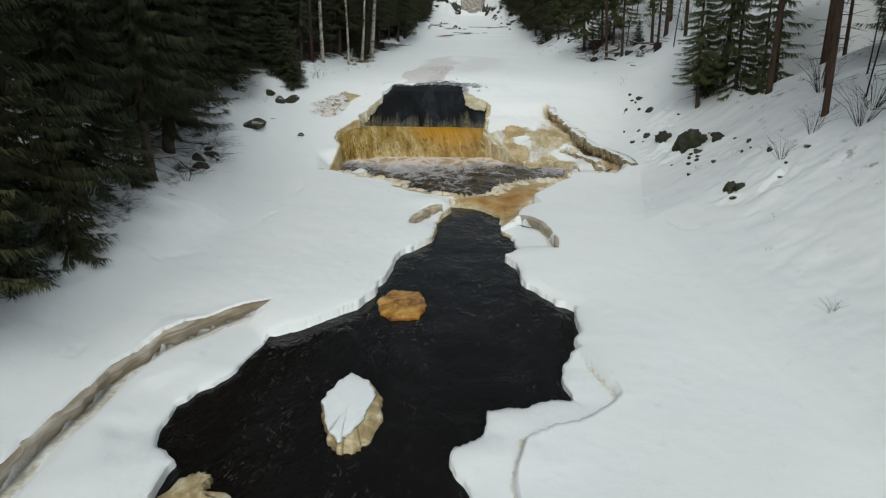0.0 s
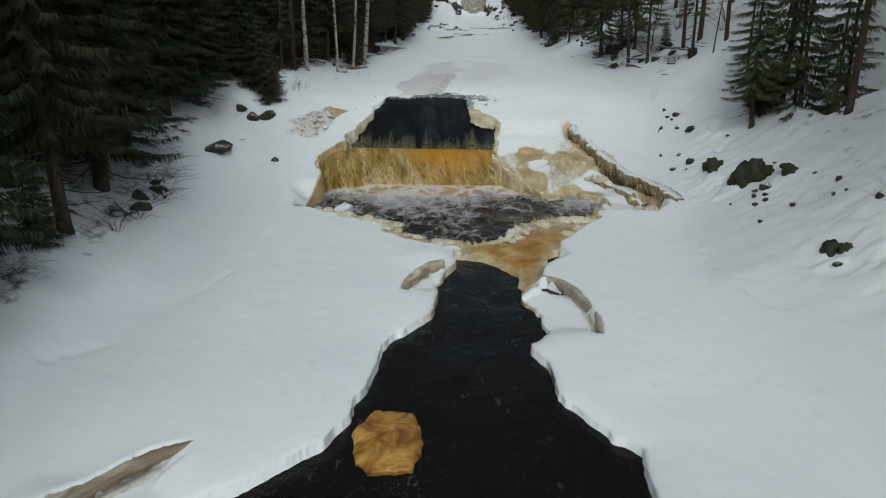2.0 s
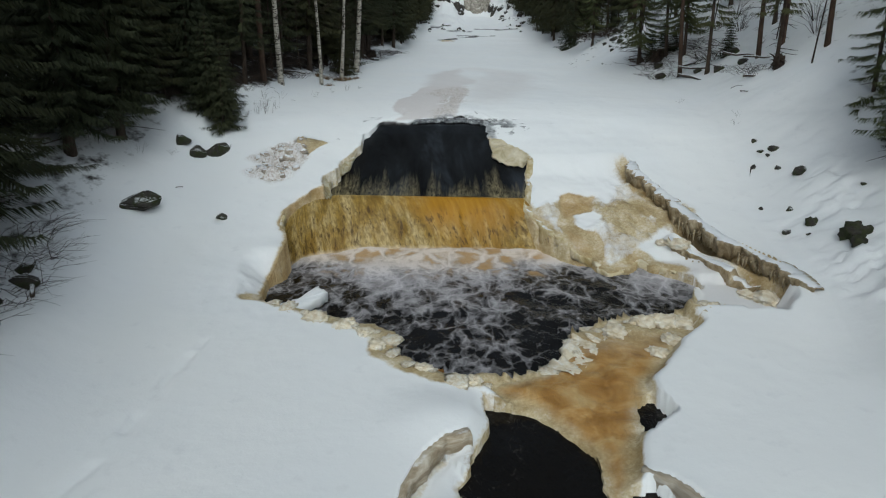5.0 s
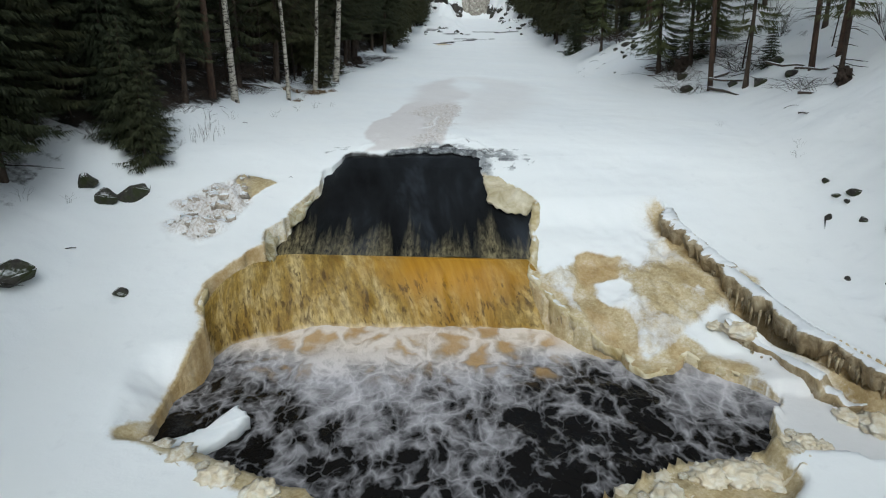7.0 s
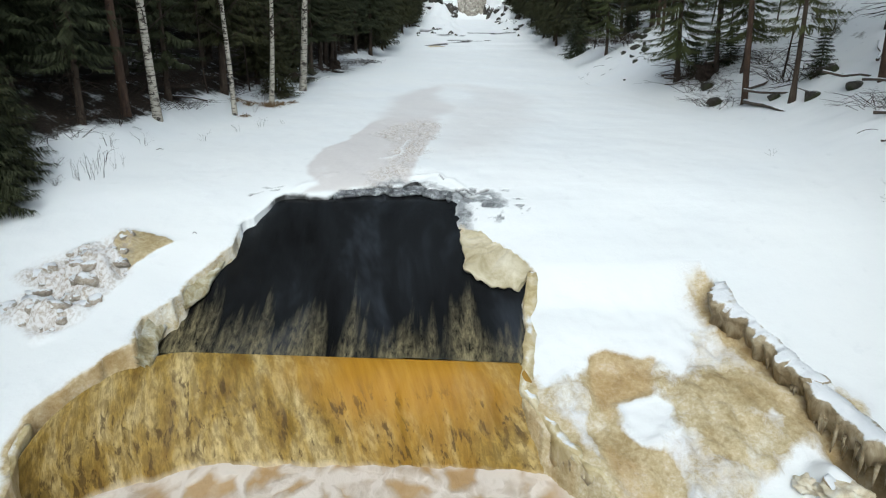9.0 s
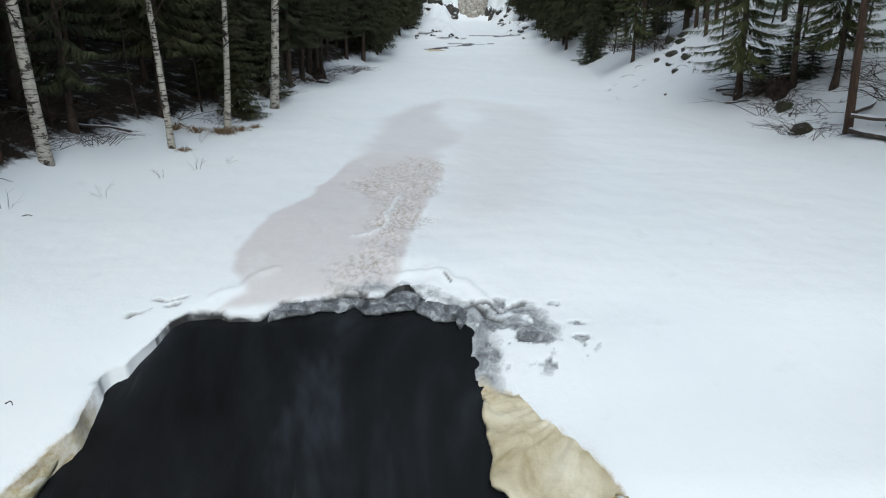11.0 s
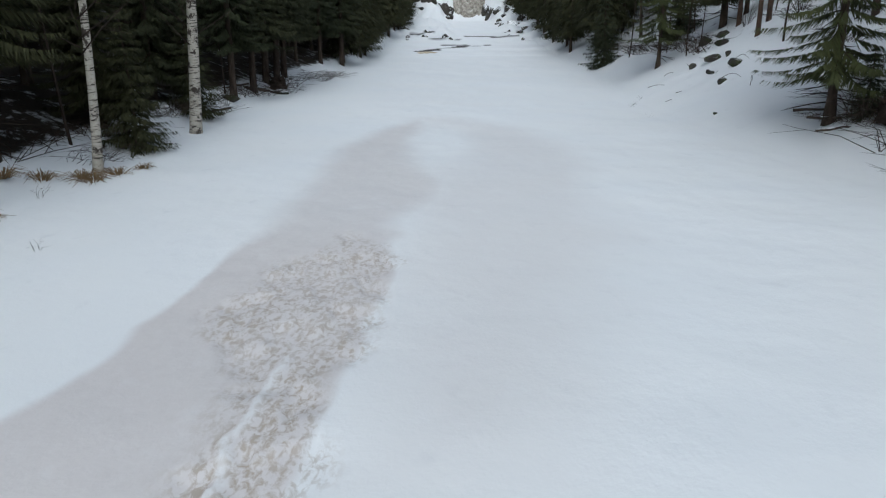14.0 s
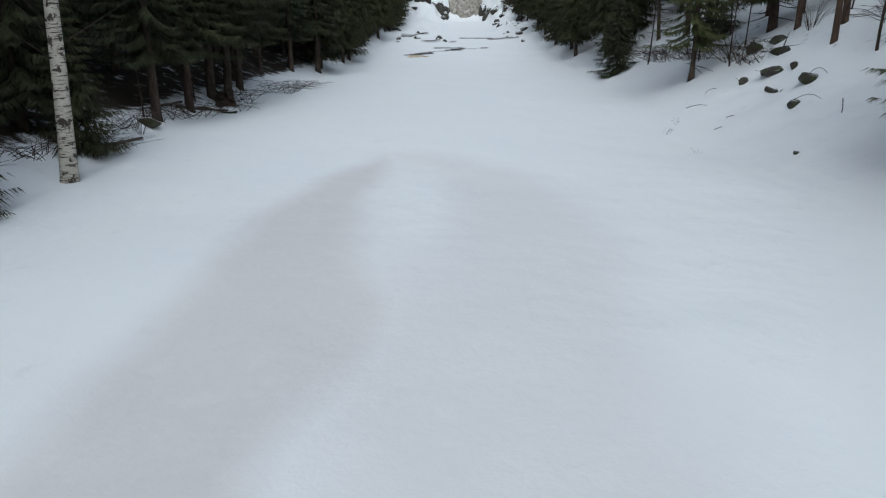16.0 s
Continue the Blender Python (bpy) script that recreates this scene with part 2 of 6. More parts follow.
def birch_material():
    m, n, l, b = material("birch_bark", 0.7, 0, 0.25)
    p = place(n, l, (1.2, 1.2, 9))
    q = place(n, l, (2.5, 2.5, 2.2))
    white = mixed(n, l, tex_noise(n, l, 4, 5, 0.6, q), (0.27, 0.24, 0.195), (0.54, 0.505, 0.44))
    bands = grey_ramp(n, l, tex_noise(n, l, 2.2, 4, 0.7, p, 0.6), 0.53, 0.58)
    scars = grey_ramp(n, l, tex_noise(n, l, 1.9, 4, 0.6, q), 0.56, 0.61)
    col = mixed(n, l, calc(n, l, "MAXIMUM", bands, scars), white, (0.045, 0.036, 0.03))
    l.new(col, b.inputs["Base Color"])
    relief(n, l, b, bands, 0.4, 0.02)
    return m


def needle_material(name, a, c, rough=0.65):
    m, n, l, b = material(name, rough, 0, 0.2)
    g = n.new("ShaderNodeNewGeometry")
    p = place(n, l)
    f = calc(n, l, "ADD", calc(n, l, "MULTIPLY", g.outputs["Random Per Island"], 0.6), calc(n, l, "MULTIPLY", tex_noise(n, l, 0.7, 3, 0.5, p), 0.45))
    o = n.new("ShaderNodeObjectInfo")
    col = mixed(n, l, f, a, c)
    col = mixed(n, l, calc(n, l, "MULTIPLY", o.outputs["Random"], 0.4), col, (c[0] * 1.5, c[1] * 1.05, c[2] * 0.7))
    l.new(col, b.inputs["Base Color"])
    return m


def rock_material(name, cover, green):
    m, n, l, b = material(name, 0.85, 0, 0.3)
    p = place(n, l)
    g = n.new("ShaderNodeNewGeometry")
    s = n.new("ShaderNodeSeparateXYZ")
    l.new(g.outputs["Normal"], s.inputs[0])
    col = ramp(n, l, tex_noise(n, l, 4, 7, 0.7, p), [(0.3, (0.018, 0.016, 0.014)), (0.55, (0.06, 0.054, 0.045)), (0.75, (0.14, 0.125, 0.10))])
    moss = grey_ramp(n, l, tex_noise(n, l, 2.4, 5, 0.6, p), green, green + 0.12)
    col = mixed(n, l, moss, col, mixed(n, l, tex_noise(n, l, 7, 5, 0.7, p), (0.012, 0.015, 0.006), (0.050, 0.058, 0.022)))
    # snow that lies on the flat top
    up = grey_ramp(n, l, calc(n, l, "ADD", calc(n, l, "MULTIPLY", s.outputs["Z"], 0.7), calc(n, l, "MULTIPLY", tex_noise(n, l, 3, 4, 0.6, p), 0.4)), cover, cover + 0.08)
    col = mixed(n, l, up, col, (0.8, 0.81, 0.82))
    l.new(col, b.inputs["Base Color"])
    relief(n, l, b, tex_noise(n, l, 9, 6, 0.7, p), 0.6, 0.05)
    return m


def plain_material(name, stops, scale=5.0, rough=0.7, bump=0.3, detail=6.0, stretch=(1, 1, 1)):
    m, n, l, b = material(name, rough, 0, 0.35)
    p = place(n, l, stretch)
    t = tex_noise(n, l, scale, detail, 0.65, p, 0.7)
    l.new(ramp(n, l, t, stops), b.inputs["Base Color"])
    relief(n, l, b, tex_noise(n, l, scale * 2.5, 5, 0.7, p), bump, 0.05)
    return m


SNOW = snow_material()
RIVER, POOL = water_material("black_river_water"), water_material("foaming_pool_water", True)
SLIDE, CURTAIN = fall_material("dark_sliding_water", False), fall_material("amber_falling_water", True)
SPRUCE_BARK = bark_material("spruce_bark", [(0.3, (0.022, 0.016, 0.012)), (0.55, (0.06, 0.043, 0.032)), (0.8, (0.12, 0.095, 0.075))])
PINE_BARK = bark_material("pine_bark", [(0.3, (0.026, 0.018, 0.014)), (0.55, (0.07, 0.043, 0.03)), (0.8, (0.13, 0.08, 0.055))])
BIRCH_BARK = birch_material()
NEEDLES = needle_material("spruce_needles", (0.013, 0.017, 0.009), (0.042, 0.051, 0.025))
OPEN_NEEDLES = needle_material("young_spruce_needles", (0.026, 0.036, 0.016), (0.078, 0.098, 0.042))
PINE_NEEDLES = needle_material("pine_needles", (0.032, 0.052, 0.02), (0.10, 0.125, 0.045))
DEADWOOD = bark_material("dead_twig_wood", [(0.3, (0.018, 0.012, 0.009)), (0.6, (0.045, 0.032, 0.024)), (0.8, (0.085, 0.065, 0.05))])
ROCK = rock_material("snowy_rock", 0.80, 0.48)
FAR_ROCK = rock_material("snow_capped_rock", 0.56, 0.62)
MOSS_ROCK = rock_material("mossy_dark_rock", 0.98, 0.40)
ICE = plain_material("tea_stained_ice", [(0.3, (0.20, 0.13, 0.055)), (0.48, (0.42, 0.32, 0.17)), (0.62, (0.62, 0.54, 0.38)), (0.76, (0.8, 0.77, 0.7))], 3.0, 0.3, 0.7)
DARK_ICE = plain_material("brown_icicle_ice", [(0.3, (0.12, 0.085, 0.04)), (0.45, (0.28, 0.21, 0.12)), (0.58, (0.46, 0.38, 0.25)), (0.72, (0.68, 0.63, 0.52))], 3.5, 0.3, 0.8, 7.0, (1, 1, 0.4))
SUNK = plain_material("amber_sunken_ice", [(0.34, (0.07, 0.028, 0.006)), (0.46, (0.30, 0.13, 0.02)), (0.58, (0.52, 0.29, 0.06)), (0.7, (0.66, 0.46, 0.17))], 1.7, 0.25, 0.5, 8.0)
WALL = plain_material("layered_snow_wall", [(0.30, (0.17, 0.125, 0.08)), (0.46, (0.30, 0.25, 0.185)), (0.58, (0.44, 0.395, 0.325)), (0.72, (0.60, 0.57, 0.52))], 0.9, 0.7, 0.5, 5.0, (0.8, 0.8, 5))
FOAM = plain_material("river_foam", [(0.32, (0.52, 0.41, 0.25)), (0.48, (0.70, 0.62, 0.47)), (0.64, (0.80, 0.77, 0.70))], 3.0, 0.8, 0.7, 8.0)
CLEAN_SNOW = plain_material("fresh_snow", [(0.3, (0.76, 0.78, 0.8)), (0.7, (0.83, 0.83, 0.83))], 3.0, 0.8, 0.25)
GRASS = plain_material("dry_brown_grass", [(0.3, (0.09, 0.055, 0.025)), (0.7, (0.24, 0.16, 0.08))], 8.0, 0.9, 0.1)



def snow_topped(name, stops, cover, scale=4.0, rough=0.5, stretch=(1, 1, 1)):
    """A surface with snow lying on what faces up."""
    m, n, l, b = material(name, rough, 0, 0.35)
    p = place(n, l, stretch)
    q = place(n, l)
    s = n.new("ShaderNodeSeparateXYZ")
    l.new(n.new("ShaderNodeNewGeometry").outputs["Normal"], s.inputs[0])
    col = ramp(n, l, tex_noise(n, l, scale, 7, 0.68, p, 0.6), stops)
    up = grey_ramp(n, l, calc(n, l, "ADD", calc(n, l, "MULTIPLY", s.outputs["Z"], 0.6), calc(n, l, "MULTIPLY", tex_noise(n, l, 2.6, 5, 0.65, q), 0.5)), cover, cover + 0.07)
    l.new(mixed(n, l, up, col, (0.79, 0.80, 0.82)), b.inputs["Base Color"])
    relief(n, l, b, tex_noise(n, l, scale * 2.2, 6, 0.7, p), 0.6, 0.05)
    return m


LEDGE_ICE = snow_topped("overhanging_brown_ice", [(0.3, (0.10, 0.07, 0.035)), (0.45, (0.25, 0.19, 0.11)), (0.58, (0.40, 0.33, 0.22)), (0.72, (0.60, 0.54, 0.43))], 0.68, 3.5, 0.4, (1, 1, 0.5))
CAPPED_ICE = snow_topped("snow_capped_ice", [(0.3, (0.14, 0.095, 0.045)), (0.5, (0.34, 0.26, 0.15)), (0.7, (0.56, 0.48, 0.34))], 0.62, 3.5, 0.4, (1, 1, 0.5))
SNOWY_LOG = snow_topped("snowy_log", [(0.3, (0.035, 0.026, 0.02)), (0.55, (0.085, 0.065, 0.05)), (0.8, (0.17, 0.135, 0.105))], 0.56, 6.0, 0.85)
RIM_PLATE = plain_material("granular_rim_ice", [(0.36, (0.045, 0.047, 0.051)), (0.45, (0.125, 0.13, 0.137)), (0.55, (0.24, 0.247, 0.257)), (0.64, (0.50, 0.515, 0.53))], 5.5, 0.5, 1.0, 12.0)
TAN_ICE = plain_material("smooth_tan_ice", [(0.30, (0.34, 0.275, 0.15)), (0.5, (0.54, 0.475, 0.33)), (0.7, (0.72, 0.67, 0.54))], 1.6, 0.35, 0.4)
PALE_RIM = plain_material("pale_bank_ice", [(0.30, (0.16, 0.12, 0.05)), (0.44, (0.34, 0.28, 0.15)), (0.56, (0.50, 0.46, 0.34)), (0.7, (0.70, 0.70, 0.66))], 3.4, 0.45, 0.8, 9.0)
EDGE_ICE = snow_topped("pale_yellow_edge_ice", [(0.30, (0.30, 0.22, 0.09)), (0.48, (0.50, 0.41, 0.23)), (0.64, (0.68, 0.62, 0.47))], 0.78, 3.0, 0.4, (1, 1, 0.4))
CREAM_ICE = plain_material("cream_lip_ice", [(0.30, (0.34, 0.25, 0.10)), (0.46, (0.55, 0.46, 0.27)), (0.62, (0.74, 0.68, 0.53))], 2.0, 0.35, 0.6, 8.0)
NECK_ICE = snow_topped("tan_layered_ice", [(0.30, (0.15, 0.105, 0.06)), (0.46, (0.34, 0.275, 0.19)), (0.58, (0.52, 0.46, 0.36)), (0.72, (0.70, 0.66, 0.58))], 0.86, 2.2, 0.5, (0.8, 0.8, 3))
CASCADE_ICE = snow_topped("grey_cascade_ice", [(0.32, (0.10, 0.085, 0.065)), (0.48, (0.24, 0.215, 0.18)), (0.62, (0.42, 0.39, 0.34)), (0.75, (0.66, 0.65, 0.62))], 0.80, 1.6, 0.5)

# ---- shapes ----
def mesh_object(name, verts, faces, mat, smooth=True):
    me = bpy.data.meshes.new(name)
    me.from_pydata([tuple(v) for v in verts], [], [tuple(f) for f in faces])
    me.materials.append(mat)
    if smooth:
        me.polygons.foreach_set("use_smooth", [True] * len(me.polygons))
    me.update()
    return new(name, me)


def part(name, verts, faces, mat, parent, label="", smooth=True):
    ob = mesh_object(name, verts, faces, mat, smooth)
    ob.parent = parent
    return tagged(ob, label)


TABLES = {}


def vn(x, y, size, seed):
    """Smooth value noise in -1..1 with cells of the given size."""
    if seed not in TABLES:
        TABLES[seed] = np.random.RandomState(seed).rand(256, 256) * 2 - 1
    t = TABLES[seed]
    u, v = np.asarray(x, float) / size, np.asarray(y, float) / size
    i, j = np.floor(u).astype(int), np.floor(v).astype(int)
    f, g = u - i, v - j
    f, g = f * f * (3 - 2 * f), g * g * (3 - 2 * g)
    a, b = t[i % 256, j % 256], t[(i + 1) % 256, j % 256]
    c, d = t[i % 256, (j + 1) % 256], t[(i + 1) % 256, (j + 1) % 256]
    return (a * (1 - f) + b * f) * (1 - g) + (c * (1 - f) + d * f) * g


def fbm(x, y, size, seed, octaves=4):
    return sum(vn(x, y, size / 2 ** k, seed + k) * 0.5 ** k for k in range(octaves))


def step(a, b, v):
    t = np.clip((v - a) / (b - a), 0, 1)
    return t * t * (3 - 2 * t)


def line_distance(x, y, line):
    """Distance to a polyline, and the signed side (plus: to the right of its way); 1000 where it is more than 5 m off."""
    x, y = np.asarray(x, float), np.asarray(y, float)
    p = np.array(line)
    (x0, y0), (x1, y1) = p.min(axis=0) - 5, p.max(axis=0) + 5
    near_by = (x > x0) & (x < x1) & (y > y0) & (y < y1)
    px, py = x[near_by], y[near_by]
    best, side = np.full(px.shape, 1e9), np.ones(px.shape)
    for (ax, ay), (bx, by) in zip(line, line[1:]):
        dx, dy = bx - ax, by - ay
        t = np.clip(((px - ax) * dx + (py - ay) * dy) / (dx * dx + dy * dy), 0, 1)
        ex, ey = px - ax - t * dx, py - ay - t * dy
        d = np.hypot(ex, ey)
        near = d < best
        side = np.where(near, np.sign(ex * dy - ey * dx), side)
        best = np.where(near, d, best)
    far, sides = np.full(x.shape, 1e3), np.ones(x.shape)
    far[near_by], sides[near_by] = best, side
    return far, sides


def from_ends(x, y, line):
    """How far along a polyline, from its nearer end, the place nearest to x, y lies."""
    best, at, run = np.full(x.shape, 1e9), np.zeros(x.shape), 0.0
    total = sum(math.dist(a, b) for a, b in zip(line, line[1:]))
    for (ax, ay), (bx, by) in zip(line, line[1:]):
        dx, dy = bx - ax, by - ay
        long = math.hypot(dx, dy)
        t = np.clip(((x - ax) * dx + (y - ay) * dy) / long ** 2, 0, 1)
        d = np.hypot(x - ax - t * dx, y - ay - t * dy)
        at = np.where(d < best, run + t * long, at)
        best, run = np.minimum(best, d), run + long
    return np.minimum(at, total - at)


def area_distance(x, y, ring):
    """Signed distance to a closed outline, minus inside."""
    ring = list(ring) + [ring[0]]
    d, _ = line_distance(x, y, ring)
    close = d < 999
    px, py = x[close], y[close]
    inside = np.zeros(px.shape, bool)
    for (ax, ay), (bx, by) in zip(ring, ring[1:]):
        if ay != by:
            inside ^= ((ay > py) != (by > py)) & (px < (bx - ax) * (py - ay) / (by - ay) + ax)
    d[close] = np.where(inside, -d[close], d[close])
    return d


# ---- plan of the river: shores, cracks and stained ice ----
RIVER_SHORE = [(-5.5, -40), (-5.2, 2), (-4.6, 6), (-4.46, 7.6), (-4.5, 8.26), (-4.84, 8.7), (-5.05, 9.4), (-5.1, 10.0), (-4.4, 10.87), (-4.15, 11.7),
               (-4.1, 12.8), (-3.57, 12.97), (-2.9, 13.5), (-2.25, 14.2), (-1.75, 15.1), (-1.5, 16.4), (-1.45, 17.4), (-1.25, 18.1), (-0.7, 18.7),
               (-0.27, 19.5), (-0.12, 20.4), (-0.28, 21.0), (0.02, 21.8), (0.26, 22.5), (0.21, 23.27), (1.21, 22.88), (2.02, 21.8), (1.93, 21.0)]
RIVER_SHORE += [(2.0, 20.6), (1.9, 19.95), (2.42, 19.17), (2.36, 18.1), (1.95, 17.35), (2.17, 16.8), (2.2, 15.7), (2.7, 14.95), (3.2, 14.1), (3.32, 13.75),
                (3.14, 12.7), (2.91, 12.38), (2.96, 12.0), (2.76, 11.76), (2.47, 11.3), (2.42, 10.56), (2.52, 9.96), (1.23, 9.81), (0.72, 9.72),
                (0.66, 9.06), (0.2, 8.6), (0.15, 8.26), (0.33, 7.6), (0.8, 6), (1.2, 2), (1.0, -40)]
CREST_CRACK = [(-2.84, 36.66), (-2.7, 36.8), (-2.3, 36.86), (-2.15, 36.78), (-1.75, 36.78), (-1.67, 36.9), (-1.59, 37.0), (-1.41, 37.12), (-1.23, 37.08), (-0.98, 37.14), (-0.74, 37.21), (-0.41, 37.21), (-0.29, 37.13),
               (-0.11, 37.15), (0.04, 37.42), (0.25, 37.47), (0.38, 37.24), (0.5, 37.03), (0.7, 37.01), (0.78, 36.93), (0.95, 36.76), (1.04, 36.5), (1.06, 36.1)]
POOL_SHORE = [(0.3, 23.87), (-0.3, 23.78), (-1.12, 24.23), (-1.55, 24.6), (-1.6, 25.3), (-2.06, 25.8), (-3.13, 26.27), (-4.3, 26.9), (-5.15, 27.2),
              (-5.2, 28.6), (-4.97, 29.4), (-5.02, 30.1), (-5.18, 30.59), (-5.2, 31.05), (-4.99, 31.45), (-4.81, 31.8), (-4.56, 32.14), (-4.28, 32.4), (-4.36, 32.64), (-4.45, 32.86),
              (-4.33, 33.12), (-4.1, 33.5), (-3.93, 33.91), (-3.85, 34.33), (-3.77, 34.62), (-3.56, 35.08), (-3.57, 35.45), (-3.46, 35.73), (-3.2, 36.1), (-2.97, 36.35)]
POOL_SHORE += CREST_CRACK + [(1.1, 35.75), (1.2, 35.45), (1.5, 35.35),
               (1.66, 35.2), (1.92, 34.94), (2.22, 34.6), (2.4, 34.3), (2.33, 33.75), (2.3, 33.2), (2.16, 32.56), (2.06, 31.9), (2.53, 31.3), (2.85, 30.86), (3.28, 30.46), (3.47, 30.22), (3.85, 30.14),
               (3.91, 29.77), (4.15, 29.43), (4.74, 29.62), (5.22, 29.98), (5.45, 29.69), (5.98, 29.2), (6.45, 28.45), (5.87, 27.65), (5.44, 26.8), (4.0, 26.7), (3.13, 26.29), (2.38, 25.84), (2.2, 25.15), (1.65, 24.3)]
APRON = [(0.2, 23.6), (1.65, 24.38), (2.5, 25.9), (4.0, 26.75), (5.3, 26.8), (5.4, 26.0), (3.75, 23.9), (3.0, 22.3), (2.55, 21.0), (1.9, 20.25), (2.0, 21.7), (1.2, 22.8)]
LEDGE = [(5.86, 33.85), (6.1, 33.0), (6.65, 32.0), (6.95, 30.9), (7.4, 29.7), (7.95, 28.5), (8.3, 27.3), (8.3, 26.6)]
RIDGE = [(6.3, 30.5), (6.8, 29.8), (7.3, 28.9), (7.8, 28.0)]
SEEP = [(2.2, 32.2), (2.62, 32.45), (3.25, 32.72), (4.38, 32.66), (4.7, 32.6), (5.27, 33.18), (5.9, 33.4), (6.3, 32.9), (6.7, 32.0), (7.0, 31.0), (6.6, 30.7), (6.2, 30.85),
        (5.6, 30.6), (5.15, 30.3), (5.2, 29.95), (4.7, 29.6), (4.15, 29.4), (3.9, 29.8), (3.85, 30.15), (3.4, 30.3), (2.85, 30.9), (2.4, 31.5), (2.1, 31.9)]
SEEP_SNOW = [(3.62, 31.82), (4.26, 32.0), (4.48, 31.81), (4.34, 31.36), (3.79, 31.12), (3.65, 31.3)]
SEEP_BROWN = [(4.98, 32.39), (5.66, 32.7), (6.2, 32.4), (6.6, 31.8), (6.7, 31.2), (5.65, 30.95), (5.02, 30.92), (4.67, 31.28), (4.89, 31.81)]
SEEP_FLOW = [(3.25, 32.7), (3.59, 32.78), (4.12, 32.61), (4.38, 32.64), (4.15, 32.05), (3.55, 31.9), (3.5, 31.5), (3.6, 31.25), (3.75, 31.05), (4.15, 31.0), (4.23, 30.58), (4.24, 29.95), (3.54, 30.3), (3.28, 30.8), (3.1, 31.36), (3.16, 32.15)]
CRACKS = [  # line, wall height, floor width, how deep the floor lies under the sunk side, how far that side sinks away
    ([(-7.6, 4), (-6.95, 7.6), (-6.85, 9.2), (-6.65, 10.8), (-6.2, 12.1), (-5.5, 13.1), (-4.9, 13.7), (-4.15, 14.1)], 0.34, 0.26, 0.16, 1.6),
    ([(2.62, 21.2), (3.05, 20.9), (3.4, 20.2), (3.6, 19.2), (3.62, 18.4), (3.55, 17.5)], 0.34, 0.16, 0.16, 1.1),
    ([(2.4, 15.95), (2.76, 15.08), (3.09, 14.4), (3.6, 14.17)], 0.06, 0.05, 0.03, 0.5),
    ([(2.9, 12.1), (3.0, 11.45), (3.2, 10.8), (3.36, 9.95), (2.6, 9.2), (1.4, 8.7), (1.1, 7.6), (1.5, 5)], 0.13, 0.08, 0.03, 1.2),
    ([(-1.32, 20.0), (-1.22, 20.4), (-1.1, 20.9), (-0.9, 21.45), (-0.5, 21.85), (-0.05, 21.95), (0.2, 22.15)], 0.36, 0.18, 0.10, 0.9),
]
HEAP = [(-7.09, 34.0), (-6.56, 34.5), (-6.04, 34.8), (-5.6, 35.3), (-5.2, 34.9), (-5.0, 34.1), (-5.25, 33.5), (-5.55, 32.9), (-5.88, 32.5), (-6.76, 33.1), (-7.02, 33.3), (-6.7, 33.7)]
TONGUE = [(-5.6, 34.8), (-5.55, 35.25), (-4.95, 35.2), (-4.4, 35.05), (-4.75, 34.75), (-5.05, 34.2), (-5.3, 34.3)]
CREST_LIPS = [[(-2.45, 37.06), (-2.36, 37.18), (-2.08, 37.3), (-2.0, 37.52), (-1.74, 37.75)], [(-0.04, 37.64), (0.43, 37.64), (0.75, 37.6)], [(0.75, 37.6), (0.84, 37.43), (1.06, 37.39), (1.23, 37.17), (1.35, 36.98)]]
CREST_SPLITS = [[(0.75, 37.62), (0.84, 37.43)], [(1.12, 37.02), (1.35, 36.98), (1.5, 36.83), (1.65, 36.89), (1.83, 36.97)], [(1.12, 37.05), (1.3, 36.75), (1.5, 36.66)], [(-3.2, 36.98), (-3.02, 36.96), (-2.78, 37.1)], [(-3.41, 36.65), (-3.28, 36.69), (-3.15, 36.81)], [(-3.01, 36.87), (-2.86, 36.91)],
                [(0.9, 36.75), (1.15, 36.98)], [(-0.35, 37.2), (-0.55, 37.36), (-0.74, 37.22)]]
VEIN = [(-0.1, 41.6), (-0.23, 40.96), (-0.26, 40.25), (-0.37, 39.87), (-0.26, 39.52), (-0.42, 39.18), (-0.7, 38.95)]
GREY_ICE_RING = [(-0.95, 37.1), (-0.74, 37.4), (-0.45, 37.55), (0.15, 37.6), (0.5, 37.5), (0.9, 37.25), (1.15, 37.02), (1.35, 37.0), (1.55, 36.75), (1.87, 36.86), (2.08, 36.8), (2.3, 36.42), (2.2, 36.2), (1.76, 36.1), (1.6, 35.85), (1.45, 35.4), (1.15, 35.4), (1.0, 36.1), (0.9, 36.7), (0.4, 37.1), (0.15, 37.4), (-0.1, 37.1)]
FAR_SLITS = [[(-0.9, 103.5), (1.8, 107), (7, 111)], [(1.0, 117), (3.5, 117.5)], [(5.5, 121), (11.5, 120)], [(2.5, 111), (4.5, 111.5)], [(-2.0, 124), (0.5, 124.5)]]
HOLES = [[(3.05, 22.2), (3.2, 23.1), (3.45, 23.3), (3.62, 22.7)], [(2.3, 20.7), (2.75, 20.95), (3.1, 20.5), (2.8, 20.45)]]
TRAILS = [[(-9.0, 14.5), (-7.2, 17.5), (-6.0, 21.0), (-5.6, 25.0)], [(-7.6, 11.2), (-7.9, 12.6), (-7.2, 13.2)], [(7.2, 24.5), (7.6, 22.2), (7.1, 20.0), (7.8, 17.5)]]
WATER_LOW, WATER_POOL = -3.7, -3.6


def left_bank(y):
    return np.interp(y, [0, 12, 20, 27, 34, 38, 42, 50, 70, 82, 100, 135, 160], [-7.6, -7.4, -6.6, -7.6, -8.0, -7.2, -6.6, -6.0, -5.7, -4.9, -4.4, -2.8, -1.4])


